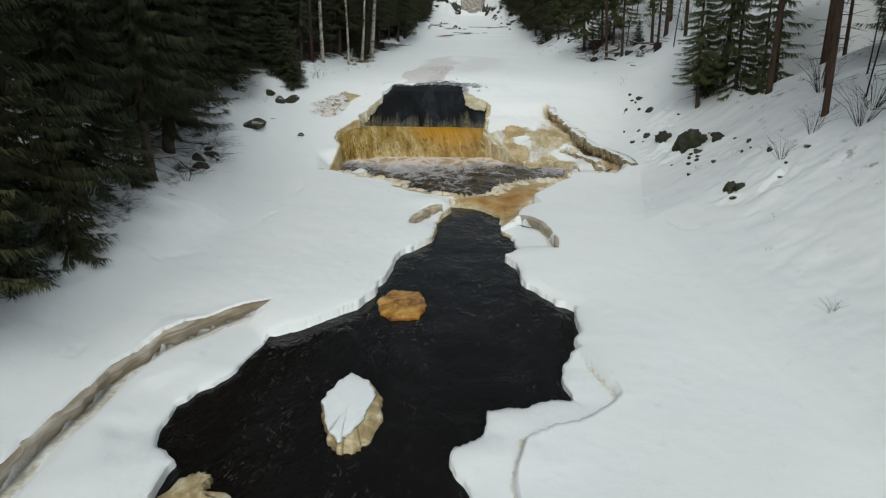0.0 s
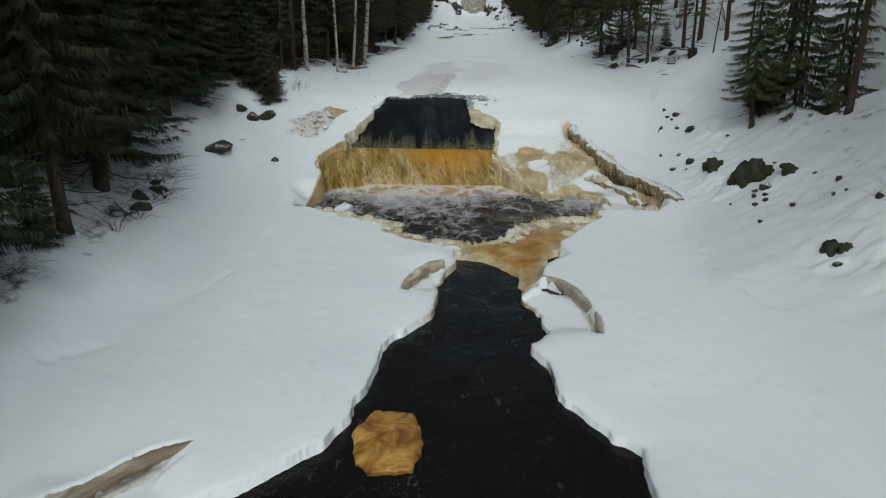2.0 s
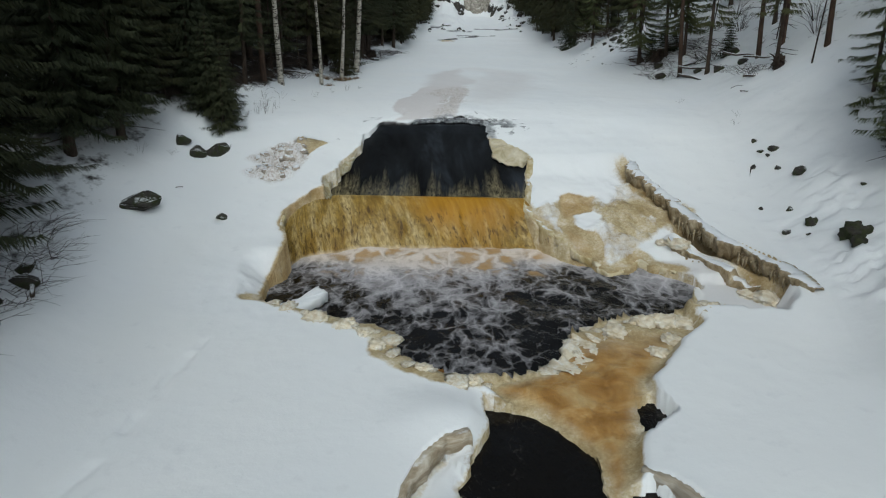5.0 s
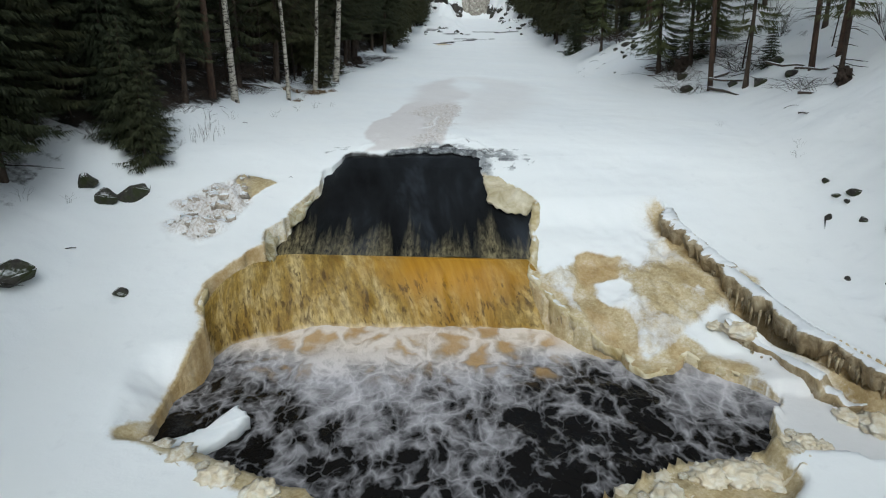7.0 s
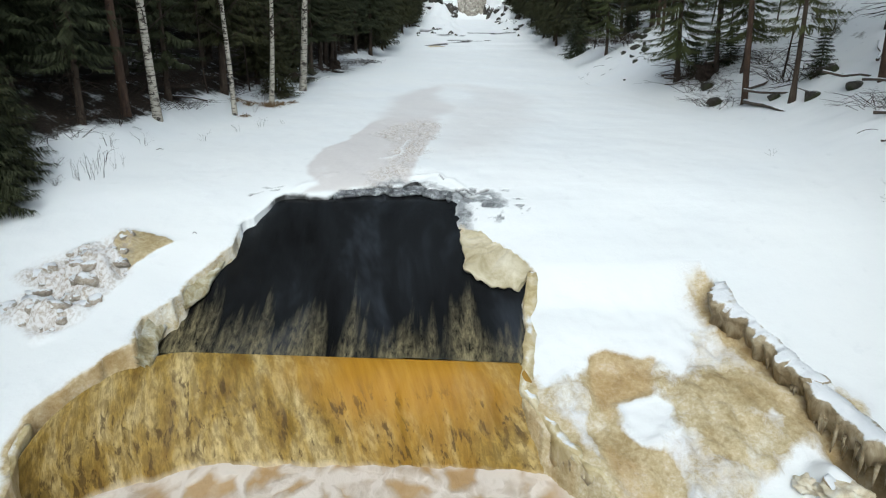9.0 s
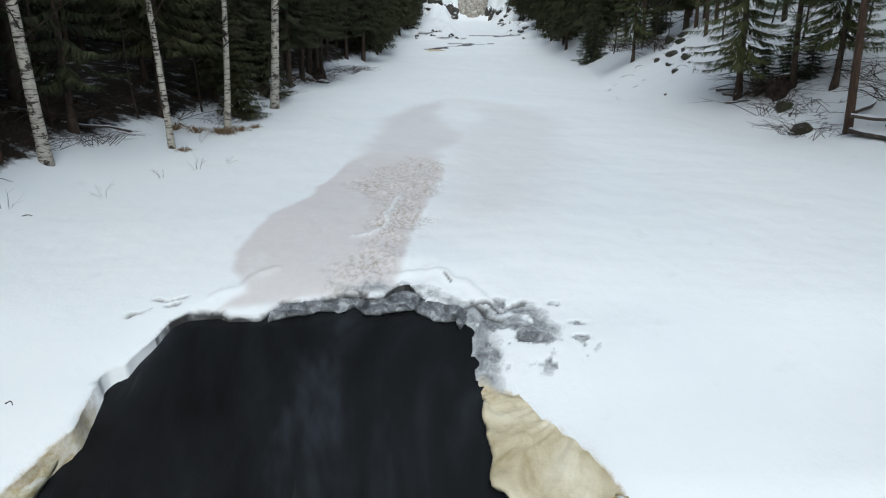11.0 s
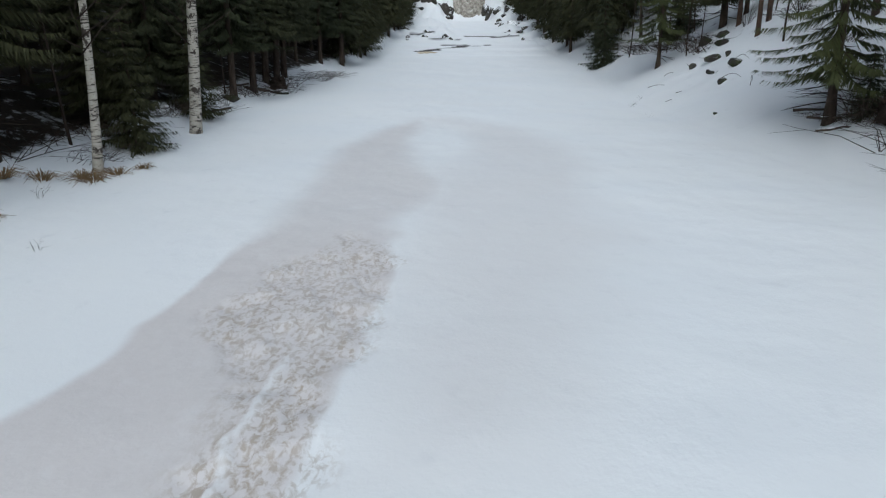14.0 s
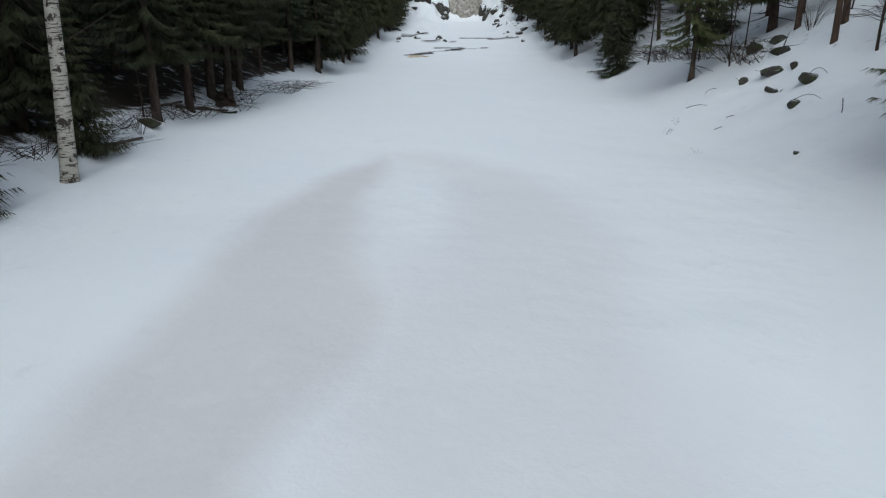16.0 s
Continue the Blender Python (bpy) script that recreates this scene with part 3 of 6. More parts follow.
def right_bank(y):
    return np.interp(y, [0, 12, 20, 27, 34, 40, 46, 55, 62, 80, 100, 135, 160], [6.8, 6.4, 6.3, 8.2, 8.9, 9.8, 10.3, 8.9, 8.7, 11.6, 12.4, 12.8, 12.6])


def slide_height(y):
    return np.interp(y, [31.0, 32.65, 33.6, 36.0, 36.6, 37.4, 40], [-2.9, -2.2, -1.85, -0.72, -0.52, -0.46, -0.46])


def eased(v, a, b):
    """Interpolation with rounded corners."""
    return sum(np.interp(v + o, a, b) for o in (-1.4, -0.7, 0, 0.7, 1.4)) / 5


def ground(x, y):
    """Height of the snow and its marks at places x, y."""
    x, y = np.asarray(x, float), np.asarray(y, float)
    yw = y + 0.5 * fbm(x, y, 4.0, 5, 3)
    flank = eased(yw, [-40, 20, 25, 28, 31, 34, 36.3, 38.2, 97, 112, 130, 150, 156, 170, 400], [-3.3, -3.3, -3.2, -2.95, -2.35, -1.4, -0.35, 0, 0, 0.7, 2.0, 3.4, 7.5, 9, 14])
    lu, ru = np.maximum(left_bank(y) - x, 0), np.maximum(x - right_bank(y), 0)
    rise = np.where(lu < 4, 0.38 * lu * step(0, 1.6, lu), 1.52 + 0.2 * (lu - 4))
    rise = rise + np.interp(ru, [0, 0.5, 1, 2, 3, 6, 12, 60], [0, 0.08, 0.3, 0.85, 1.45, 3.5, 5.8, 18])
    rise = np.minimum(rise, 14 + 0.02 * (lu + ru))
    bank = step(0, 3, lu + ru)
    rise = rise + 0.22 * np.exp(-((y - 32.3) / 1.8) ** 2) * step(-2.5, -4, x)
    h = flank + rise
    h = h + 0.05 * fbm(x, y, 5.0, 11, 3) + 0.012 * fbm(x, y, 0.9, 21, 3) + bank * (0.13 * fbm(x, y, 2.6, 31, 3) + 0.035 * np.abs(fbm(x, y, 0.7, 41, 3)))
    tumble = step(8.4, 9.2, x) * step(11.8, 10.6, x) * step(16, 19, y) * step(34, 30, y) * (0.25 + 0.75 * step(-0.3, 0.3, fbm(x, y, 2.2, 47, 2)))
    h = h + tumble * (0.20 * np.abs(fbm(x, y, 0.6, 45, 3)) - 0.14 * step(0.3, 0.5, fbm(x, y, 0.6, 46, 3)))
    stain, amber, ice, slush, wet_and_shade = (np.zeros(x.shape) for _ in range(5))
    # snow slumps towards the lower river
    wob = 0.10 * fbm(x, y, 0.7, 51, 4)
    dr = area_distance(x, y, RIVER_SHORE) + wob
    dp = area_distance(x, y, POOL_SHORE) + (0.8 - 0.62 * step(35.6, 36.2, y)) * wob + 0.2 * fbm(x, y, 1.0, 55, 4) * step(29.5, 31, y) * step(36.6, 35.5, y) * step(-2.0, -2.8, x)
    # seeping ice beside the fall, below the ledge
    dl, sl = line_distance(x, y, LEDGE)
    inner = (sl > 0) & (x > 1.6) & (y > 27.2) & (y < 34.4)
    seep = np.maximum(-1.62 - 0.43 * (33.9 - y), -3.36) + 0.07 * fbm(x, y, 1.1, 61, 4) + 0.10 * fbm(x, y, 2.2, 66, 2)
    w = np.where(inner, step(0.0, 0.16, dl), 0) * step(34.5, 33.6, y) * step(27.2, 28.2, y)
    h = h * (1 - w) + np.minimum(seep, h) * w
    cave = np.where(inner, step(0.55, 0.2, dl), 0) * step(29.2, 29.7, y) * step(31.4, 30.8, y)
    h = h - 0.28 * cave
    drg, _ = line_distance(x, y, RIDGE)
    h = h + 0.34 * np.exp(-(drg / 0.26) ** 2)
    ragged = 0.22 * fbm(x, y, 0.9, 71, 4)
    sw = step(0.12, -0.22, area_distance(x, y, SEEP) + ragged) * step(-0.1, 0.12, area_distance(x, y, SEEP_SNOW) + 0.5 * ragged)
    brown = step(0.25, -0.25, area_distance(x, y, SEEP_BROWN) + 1.3 * ragged)
    stain = np.maximum(stain, (0.27 + 0.15 * fbm(x, y, 0.8, 73, 4) + 0.34 * brown * step(-0.5, 0.4, fbm(x, y, 0.9, 74, 4))) * sw)
    slush = np.maximum(slush, 0.35 * sw * step(0.5, -0.3, fbm(x, y, 0.9, 77, 3)))
    flow = step(0.12, -0.12, area_distance(x, y, SEEP_FLOW) + 0.5 * ragged)
    stain = np.maximum(stain, 0.72 * flow * (w > 0.2))
    amber = np.maximum(amber, flow * (w > 0.3) * (0.08 + 0.3 * step(-0.3, 0.4, fbm(x, y, 0.7, 79, 3))))
    cream = w * np.exp(-((dp - 0.05) / 0.30) ** 2) * step(28.8, 29.4, y) * step(32.6, 32.0, y)
    stain = np.maximum(stain, 0.55 * cream)
    amber = np.maximum(amber, 0.22 * cream * step(-0.2, 0.4, fbm(x, y, 0.5, 78, 3)))
    h = h + w * (0.10 * sw * (1 - flow) * np.abs(fbm(x, y, 0.40, 75, 4)) - 0.08 * flow)
    slush = np.maximum(slush, w * step(30.0, 29.2, y) * 0.35)
    h = h + 0.2 * step(5.5, 8.0, x) * np.exp(-((y - 27.3) / 2.0) ** 2) * (1 - w)
    # stained apron of ice at the neck
    da = area_distance(x, y, APRON) + 0.8 * wob
    wa = step(0.12, -0.12, da)
    apron = -3.47 + 0.05 * fbm(x, y, 0.5, 81, 4)
    h = h * (1 - wa) + np.minimum(apron, h) * wa
    stain, amber = np.maximum(stain, 0.8 * wa), np.maximum(amber, wa * step(-0.1, -0.45, da) * step(26.2, 24.5, y))
    # the ice thins towards the lower river
    low_part = step(24.5, 22.5, y)
    h = h - low_part * 0.17 * np.exp(-np.maximum(dr, 0) / 0.9)
    h = h + 0.24 * np.exp(-((x + 0.5) / 0.9) ** 2 - ((y - 22.4) / 0.75) ** 2) * step(0.0, 0.35, dr)
    # cracks: a snow wall, a brown floor, and the sunk sheet beyond
    for line, wall, wide, deep, reach in CRACKS:
        d, s = line_distance(x, y, line)
        d = d * s + 0.05 * fbm(x, y, 0.5, 91, 3)
        fade = step(0.0, 1.0, from_ends(x, y, line))
        w2 = wide * (1 + 0.5 * fbm(x, y, 1.3, 95, 2))
        floor = step(0.0, 0.06, d) * step(w2 + 0.16, w2, d)
        sunk = step(0.0, 0.06, d) * np.exp(-np.maximum(d, 0) / reach)
        lip = 0.05 * np.exp(-np.maximum(-d, 0) / 0.25) * step(0.05, 0.0, d)
        h = h + fade * (lip * (wall > 0.1) - wall * sunk * fade - deep * floor)
        stain = np.maximum(stain, 0.26 * fade * floor * (wall > 0.1))
        # dark strip on the damp floor; the wall's shade is put into its colour too
        wet_and_shade = np.maximum(wet_and_shade, 0.75 * fade * step(0.02, 0.08, d) * step(w2 * 0.8, w2 * 0.4, d) * (wall > 0.2))
    h = h + 0.10 * step(-6.6, -6.2, x) * step(13.2, 12.6, y) * step(4.8, 5.8, -x) * step(2, 5, y) * step(0.5, 1.0, dr)
    for ring in HOLES:
        dh = area_distance(x, y, ring) + 0.5 * wob
        h = np.where(dh < 0.04, -4.2, h)
    for line in TRAILS:
        d, _ = line_distance(x, y, line)
        h = h - 0.055 * step(0.16, 0.05, d) * step(0.05, 0.3, fbm(x, y, 0.42, 97, 2))
        dent = step(0.16, 0.06, d) * step(0.12, 0.3, fbm(x, y, 0.3, 97, 2)) * (y > 42)
        h, slush = h - 0.05 * dent, np.maximum(slush, 0.9 * dent)
    # sharp ragged rims, then the drop to the water
    h = h - 0.04 * np.exp(-np.maximum(dr, 0) / 0.06) - 0.08 * np.exp(-np.maximum(dp, 0) / 0.15)
    h = np.where(y < 23.4, np.maximum(h, WATER_LOW + 0.06), h)
    for ring in HOLES:
        h = np.where(area_distance(x, y, ring) + 0.5 * wob < 0.04, -4.2, h)
    near_pool = step(29.4, 28.6, y) * step(26.0, 27.0, y) * (x < 0)
    h = h * (1 - near_pool) + np.minimum(h, -3.38 + 0.8 * np.maximum(dp, 0)) * near_pool
    # froth frozen along the pool's lower shore, and flat wet ice beside it
    froth = np.exp(-np.maximum(dp, 0) / 0.42) * step(28.2, 26.9, y) * step(7.0, 5.5, x)
    stain = np.maximum(stain, 0.8 * step(0.2, 0.6, froth))
    h = h + froth * 0.05 * fbm(x, y, 0.6, 99, 3)
    # shade inside the cave, painted with the dark colour of open water
    wet_and_shade = np.maximum(wet_and_shade, 0.5 * step(0.5, 0.9, cave))
    foot = np.where(inner, np.exp(-(dl / 0.5) ** 2), 0) * step(26.6, 27.4, y)
    stain, amber = np.maximum(stain, 0.6 * foot), np.maximum(amber, 0.25 * foot)
    dw = area_distance(x, y, [(6.3, 28.6), (7.4, 28.6), (8.2, 27.4), (7.4, 26.3), (5.5, 26.6)]) + 1.5 * wob
    wet_ice = step(0.15, -0.15, dw)
    h = h * (1 - wet_ice) + (-3.5) * wet_ice
    slush = np.maximum(slush, 0.42 * wet_ice)
    # lumpy frozen seep on the other bank
    dg = area_distance(x, y, HEAP) + 1.0 * wob
    lump = step(0.15, -0.2, dg)
    h = h + lump * (-0.12 + 0.36 * np.abs(fbm(x, y, 0.55, 103, 4)))
    slush = np.maximum(slush, 0.6 * lump)
    dirt = 0.9 * lump
    dn = area_distance(x, y, TONGUE) + 0.8 * wob
    stain = np.maximum(stain, 0.62 * step(0.08, -0.1, dn))
    h = h + 0.06 * step(0.2, -0.3, dn)
    stain = np.maximum(stain, 0.45 * np.exp(-(np.maximum(dp, 0) / 0.16) ** 2) * step(1.0, 1.2, x) * step(33.4, 34.0, y) * step(36.0, 35.6, y))
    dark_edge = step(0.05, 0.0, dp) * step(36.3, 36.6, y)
    wet_and_shade, ice = np.maximum(wet_and_shade, 0.75 * dark_edge), np.maximum(ice, dark_edge)
    rimp = np.exp(-np.maximum(dp, 0) / 0.07) * step(24.5, 27, y) * step(36.2, 35.0, y)
    side = step(-4.1, -4.3, x) * step(32.7, 32.4, y)
    stain, amber = np.maximum(stain, (0.32 + 0.4 * side) * rimp), np.maximum(amber, 0.35 * side * rimp)
    stain = np.maximum(stain, 0.35 * np.exp(-np.maximum(dr, 0) / 0.10) * step(17, 20, y))
    # the snow thins to wet grey ice behind the crest
    dk, sk = line_distance(x, y + 0.06 * fbm(x, y, 0.4, 147, 3), CREST_CRACK)
    behind = (sk < 0) & (y > 35.6) & (x > -3.3) & (x < 3.2)
    low = -0.29 + 0.32 * dk + 0.015 * fbm(x, y, 0.3, 101, 4) + 0.03 * step(0.1, 0.5, fbm(x, y, 0.5, 102, 3))
    h = np.where(behind, np.minimum(h, low), h)
    grey = area_distance(x, y, GREY_ICE_RING) + 0.16 * fbm(x, y, 0.6, 109, 4)
    ice = np.maximum(ice, 0.95 * step(0.2, -0.2, grey) * (1 - 0.85 * step(-0.05, 0.2, fbm(x, y, 0.30, 108, 4)) * step(1.2, 1.6, x)))
    h = h - 0.02 * ice + 0.02 * ice * fbm(x, y, 0.22, 110, 3)
    cut = np.minimum(dr, dp)
    bed = np.where(y > 33.2, slide_height(y) - 0.55, -4.5)
    h = np.where(cut < -0.045, np.minimum(bed, h), h)
    # grey soaked snow upstream of the crest
    ds = area_distance(x, y, [(-2.3, 36.9), (-2.0, 37.2), (-2.42, 38.0), (-2.5, 39.0), (-2.4, 39.9), (-1.95, 41.3), (-1.75, 42.6), (-1.68, 44.0), (-1.45, 45.5), (-1.3, 48.4), (-1.3, 52.5), (-0.5, 55.6), (0.7, 57.6), (1.0, 57.0), (0.62, 53.4), (1.0, 50.0), (1.6, 48.6), (1.4, 47.0), (0.75, 45.6),
                              (0.67, 44.5), (0.8, 43.4), (0.6, 41.6), (0.35, 39.9), (0.24, 38.6), (0.1, 37.9), (0.0, 37.3)]) + 0.10 * fbm(x, y, 1.0, 111, 4)
    near = step(46.5, 43.5, y)
    slush = np.maximum(slush, (0.62 + 0.2 * near) * step(0.05 + 0.37 * (1 - near), -0.12 - 0.5 * (1 - near), ds))
    df = area_distance(x, y, [(0.6, 58), (2.4, 57.6), (4.0, 56.0), (4.9, 52), (4.9, 49), (4.6, 46), (4.1, 43.8), (3.7, 41.7), (2.4, 39.2), (0.3, 39), (0.6, 45), (0.9, 52)]) + 0.5 * fbm(x, y, 2.5, 113, 3)
    hollow = np.clip(1.3 * np.exp(-(np.hypot((x - 1.55) / 0.75, (y - 53.0) / 3.0)) ** 2), 0, 1)
    slush = np.maximum(slush * (1 - 0.6 * hollow), 0.36 * step(0.7, -1.2, df) * (1 - hollow))
    dt = area_distance(x, y, [(-0.66, 37.4), (-0.85, 38.1), (-0.62, 38.8), (-0.42, 39.6), (-0.34, 40.4), (-0.7, 41.2), (-1.0, 41.6), (-1.15, 42.4), (-0.85, 43.6), (-0.5, 44.4), (-0.04, 45.0), (0.6, 44.6), (0.74, 43.6), (0.7, 42.3), (0.48, 41.0), (0.33, 39.6), (0.22, 38.3), (0.08, 37.5)]) + 0.24 * fbm(x, y, 0.6, 121, 4)
    trod = step(0.22, -0.22, dt)
    dirt = np.maximum(dirt, trod * (0.95 - 0.2 * step(40.5, 44.5, y)) * (0.75 + 0.25 * fbm(x, y, 0.6, 137, 3)))
    h = h - 0.045 * trod * step(-0.15, 0.25, fbm(x * 1.3, y, 0.34, 131, 3))
    dv, sv = line_distance(x, y + 0.08 * fbm(x, y, 0.3, 135, 3), VEIN)
    vein = np.exp(-((dv - 0.06) / 0.06) ** 2) * (sv < 0) * step(41.6, 41.0, y)
    h, slush, dirt = h + 0.02 * vein, slush * (1 - 0.6 * vein), dirt * (1 - 0.75 * vein)
    slush, dirt = np.maximum(slush, 0.95 * np.exp(-(dv / 0.035) ** 2)), np.maximum(dirt, 0.8 * np.exp(-(dv / 0.03) ** 2))
    # frozen cascade far upstream
    mound = step(112, 126, y) * step(175, 160, y) * step(2.5, 4.5, np.abs(x - 6.5))
    h = h + mound * 0.8 * np.abs(fbm(x, y, 4.5, 153, 4))
    h = h + step(138, 149, y) * step(2.9, 5.2, np.abs(x - 6.8)) * np.maximum(0.3, 1.9 + 2.2 * fbm(x, y, 3.5, 161, 4))
    stain = np.maximum(stain, 0.5 * step(1.3, 0.5, np.hypot(x - 0.2, (y - 102.6) * 0.7) + 0.5 * fbm(x, y, 1.0, 155, 3)))
    h = h + np.where((y > 99) & (y < 160), 0.30 * bank * fbm(x, y, 5, 141, 3) + 0.16 * np.abs(fbm(x, y * 2.2, 6, 143, 3)), 0)
    for line in FAR_SLITS:
        d, _ = line_distance(x, y, line)
        wet_and_shade = np.maximum(wet_and_shade, step(0.75, 0.35, d + 0.35 * fbm(x, y, 1.5, 145, 3)))
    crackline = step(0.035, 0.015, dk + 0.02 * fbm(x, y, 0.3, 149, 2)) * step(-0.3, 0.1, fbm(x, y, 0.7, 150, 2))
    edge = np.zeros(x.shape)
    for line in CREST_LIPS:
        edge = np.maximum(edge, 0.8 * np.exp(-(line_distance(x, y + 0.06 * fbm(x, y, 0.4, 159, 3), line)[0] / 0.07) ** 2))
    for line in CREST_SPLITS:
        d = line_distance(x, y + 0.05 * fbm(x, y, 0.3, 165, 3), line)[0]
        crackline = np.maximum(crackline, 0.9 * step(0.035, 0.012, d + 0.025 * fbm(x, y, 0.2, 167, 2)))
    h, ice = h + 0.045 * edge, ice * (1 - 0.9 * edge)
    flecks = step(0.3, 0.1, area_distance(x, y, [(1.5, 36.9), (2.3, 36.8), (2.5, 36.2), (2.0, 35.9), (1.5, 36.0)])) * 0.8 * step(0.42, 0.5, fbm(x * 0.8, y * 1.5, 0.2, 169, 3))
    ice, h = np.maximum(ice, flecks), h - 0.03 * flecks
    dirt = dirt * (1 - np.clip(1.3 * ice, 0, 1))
    wet_and_shade, h = np.maximum(wet_and_shade, 0.9 * crackline), h - 0.05 * crackline
    under = (sk > 0) & (dk < 1.2) & (x > -2.9) & (x < 1.3) & (y > 36.0)
    h = np.where(under & (dk > 0.03), np.minimum(h, slide_height(y) - 0.06), h)
    litter = np.maximum(np.where(y < 36, 0.46, 0.74) * step(np.where(y < 37, 1.5, 0.9), np.where(y < 37, 2.9, 2.2), lu), 0.34 * step(2.5, 5.0, ru)) + 0.0
    return h, dict(stain=stain, amber=amber, ice=ice, slush=slush, litter=litter, wet_and_shade=wet_and_shade, dirt=dirt, shore=cut)


GRID = {}


def height(x, y):
    """Height of the built ground sheet, between its four nearest vertices."""
    xs, ys, hs = GRID["sheet"]
    i = min(max(int(np.searchsorted(xs, x)) - 1, 0), len(xs) - 2)
    j = min(max(int(np.searchsorted(ys, y)) - 1, 0), len(ys) - 2)
    f, g = (x - xs[i]) / (xs[i + 1] - xs[i]), (y - ys[j]) / (ys[j + 1] - ys[j])
    return float((hs[j, i] * (1 - f) + hs[j, i + 1] * f) * (1 - g) + (hs[j + 1, i] * (1 - f) + hs[j + 1, i + 1] * f) * g)


def spaced(*pieces):
    out = [np.arange(a, b, s) for a, b, s in pieces]
    return np.concatenate(out + [[pieces[-1][1]]])


def build_ground():
    xs = spaced((-220, -60, 20), (-60, -24, 3), (-24, -11, 0.35), (-11, -5.6, 0.1), (-5.6, -3.3, 0.056), (-3.3, 2.5, 0.03), (2.5, 8.6, 0.056), (8.6, 14, 0.12), (14, 20, 0.4), (20, 60, 3), (60, 220, 20))
    ys = spaced((-60, 3, 1.5), (3, 27, 0.085), (27, 36.2, 0.056), (36.2, 38.0, 0.03), (38.0, 40, 0.06), (40, 46, 0.09), (46, 52, 0.13), (52, 62, 0.22), (62, 110, 0.6), (110, 175, 1.0), (175, 420, 12))
    gx, gy = np.meshgrid(xs, ys)
    h, marks = ground(gx.ravel(), gy.ravel())
    GRID["sheet"] = (xs, ys, h.reshape(gx.shape))
    # the sheet's nearest vertices slide onto the shoreline, so that its edge runs smooth
    cut = marks.pop("shore").reshape(gx.shape)
    sy, sx = np.gradient(cut, ys, xs)
    pull = np.where(np.abs(cut) < 0.045, cut, 0) / np.maximum(sx * sx + sy * sy, 0.3)
    verts = np.column_stack([(gx - pull * sx).ravel(), (gy - pull * sy).ravel(), h])
    nx, ny = len(xs), len(ys)
    i = (np.arange(ny - 1)[:, None] * nx + np.arange(nx - 1)[None]).ravel()
    faces = np.column_stack([i, i + 1, i + nx + 1, i + nx])
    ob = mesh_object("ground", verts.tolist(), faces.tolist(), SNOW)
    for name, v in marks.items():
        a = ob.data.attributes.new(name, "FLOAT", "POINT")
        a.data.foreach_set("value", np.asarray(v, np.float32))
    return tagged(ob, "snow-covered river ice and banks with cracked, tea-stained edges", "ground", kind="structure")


build_ground()


# ---- water ----
def sheet(xs, ys, zfun):
    gx, gy = np.meshgrid(xs, ys)
    verts = np.column_stack([gx.ravel(), gy.ravel(), zfun(gx.ravel(), gy.ravel())])
    nx, ny = len(xs), len(ys)
    i = (np.arange(ny - 1)[:, None] * nx + np.arange(nx - 1)[None]).ravel()
    return verts.tolist(), np.column_stack([i, i + 1, i + nx + 1, i + nx]).tolist()


v, f = sheet(spaced((-7, 5, 0.14)), spaced((-40, 2, 3), (2, 23.45, 0.14)), lambda x, y: WATER_LOW + 0.022 * fbm(x, y * 0.7, 0.9, 201, 4))
tagged(mesh_object("water", v, f, RIVER), "black rippled river water between snow-covered ice edges", "river water", kind="structure")
v, f = sheet(spaced((-6.5, 8, 0.09)), spaced((23.46, 32.4, 0.09)), lambda x, y: WATER_POOL + (0.025 + 0.035 * step(28.5, 31.0, y)) * fbm(x, y, 0.7, 211, 4) + 0.05 * step(30.6, 31.6, y))
pool = tagged(mesh_object("water", v, f, POOL), "dark plunge pool water laced with white foam", "pool water", kind="structure")
pv = np.array(v)
px, py = pv[:, 0], pv[:, 1]
level = np.interp(py, [24, 26, 28, 29.3, 30.3, 31.0, 31.6], [0.10, 0.16, 0.32, 0.58, 0.86, 0.96, 1.0])
level = level - 0.30 * step(1.6, 3.2, np.abs(px + 0.9)) * step(31.0, 29.8, py) + 0.28 * step(4.0, 5.2, px)
for key, val in (("foam", np.clip(level, 0, 1)), ("churn", step(29.0, 30.0, py) * step(2.9, 2.3, px) * step(-4.6, -3.4, px))):
    a = pool.data.attributes.new(key, "FLOAT", "POINT")
    a.data.foreach_set("value", np.asarray(val, np.float32))


def strip(name, rows, mat, parent, label, marks):
    """A water sheet from rows of points; uv in metres across and along."""
    rows = np.array(rows)
    nv, nu = rows.shape[:2]
    i = (np.arange(nv - 1)[:, None] * nu + np.arange(nu - 1)[None]).ravel()
    ob = part(name, rows.reshape(-1, 3).tolist(), np.column_stack([i, i + 1, i + nu + 1, i + nu]).tolist(), mat, parent, label)
    along = np.concatenate([[0], np.cumsum(np.linalg.norm(np.diff(rows[:, nu // 2], axis=0), axis=1))])
    across = np.concatenate([[0], np.cumsum(np.linalg.norm(np.diff(rows[0], axis=0), axis=1))])
    layer = ob.data.uv_layers.new(name="flow")
    idx = np.zeros(len(ob.data.loops), np.int32)
    ob.data.loops.foreach_get("vertex_index", idx)
    layer.data.foreach_set("uv", np.column_stack([across[idx % nu], along[idx // nu]]).astype(np.float32).ravel())
    for key, val in marks.items():
        at = ob.data.attributes.new(key, "FLOAT", "POINT")
        at.data.foreach_set("value", np.asarray(val, np.float32).ravel())
    return ob


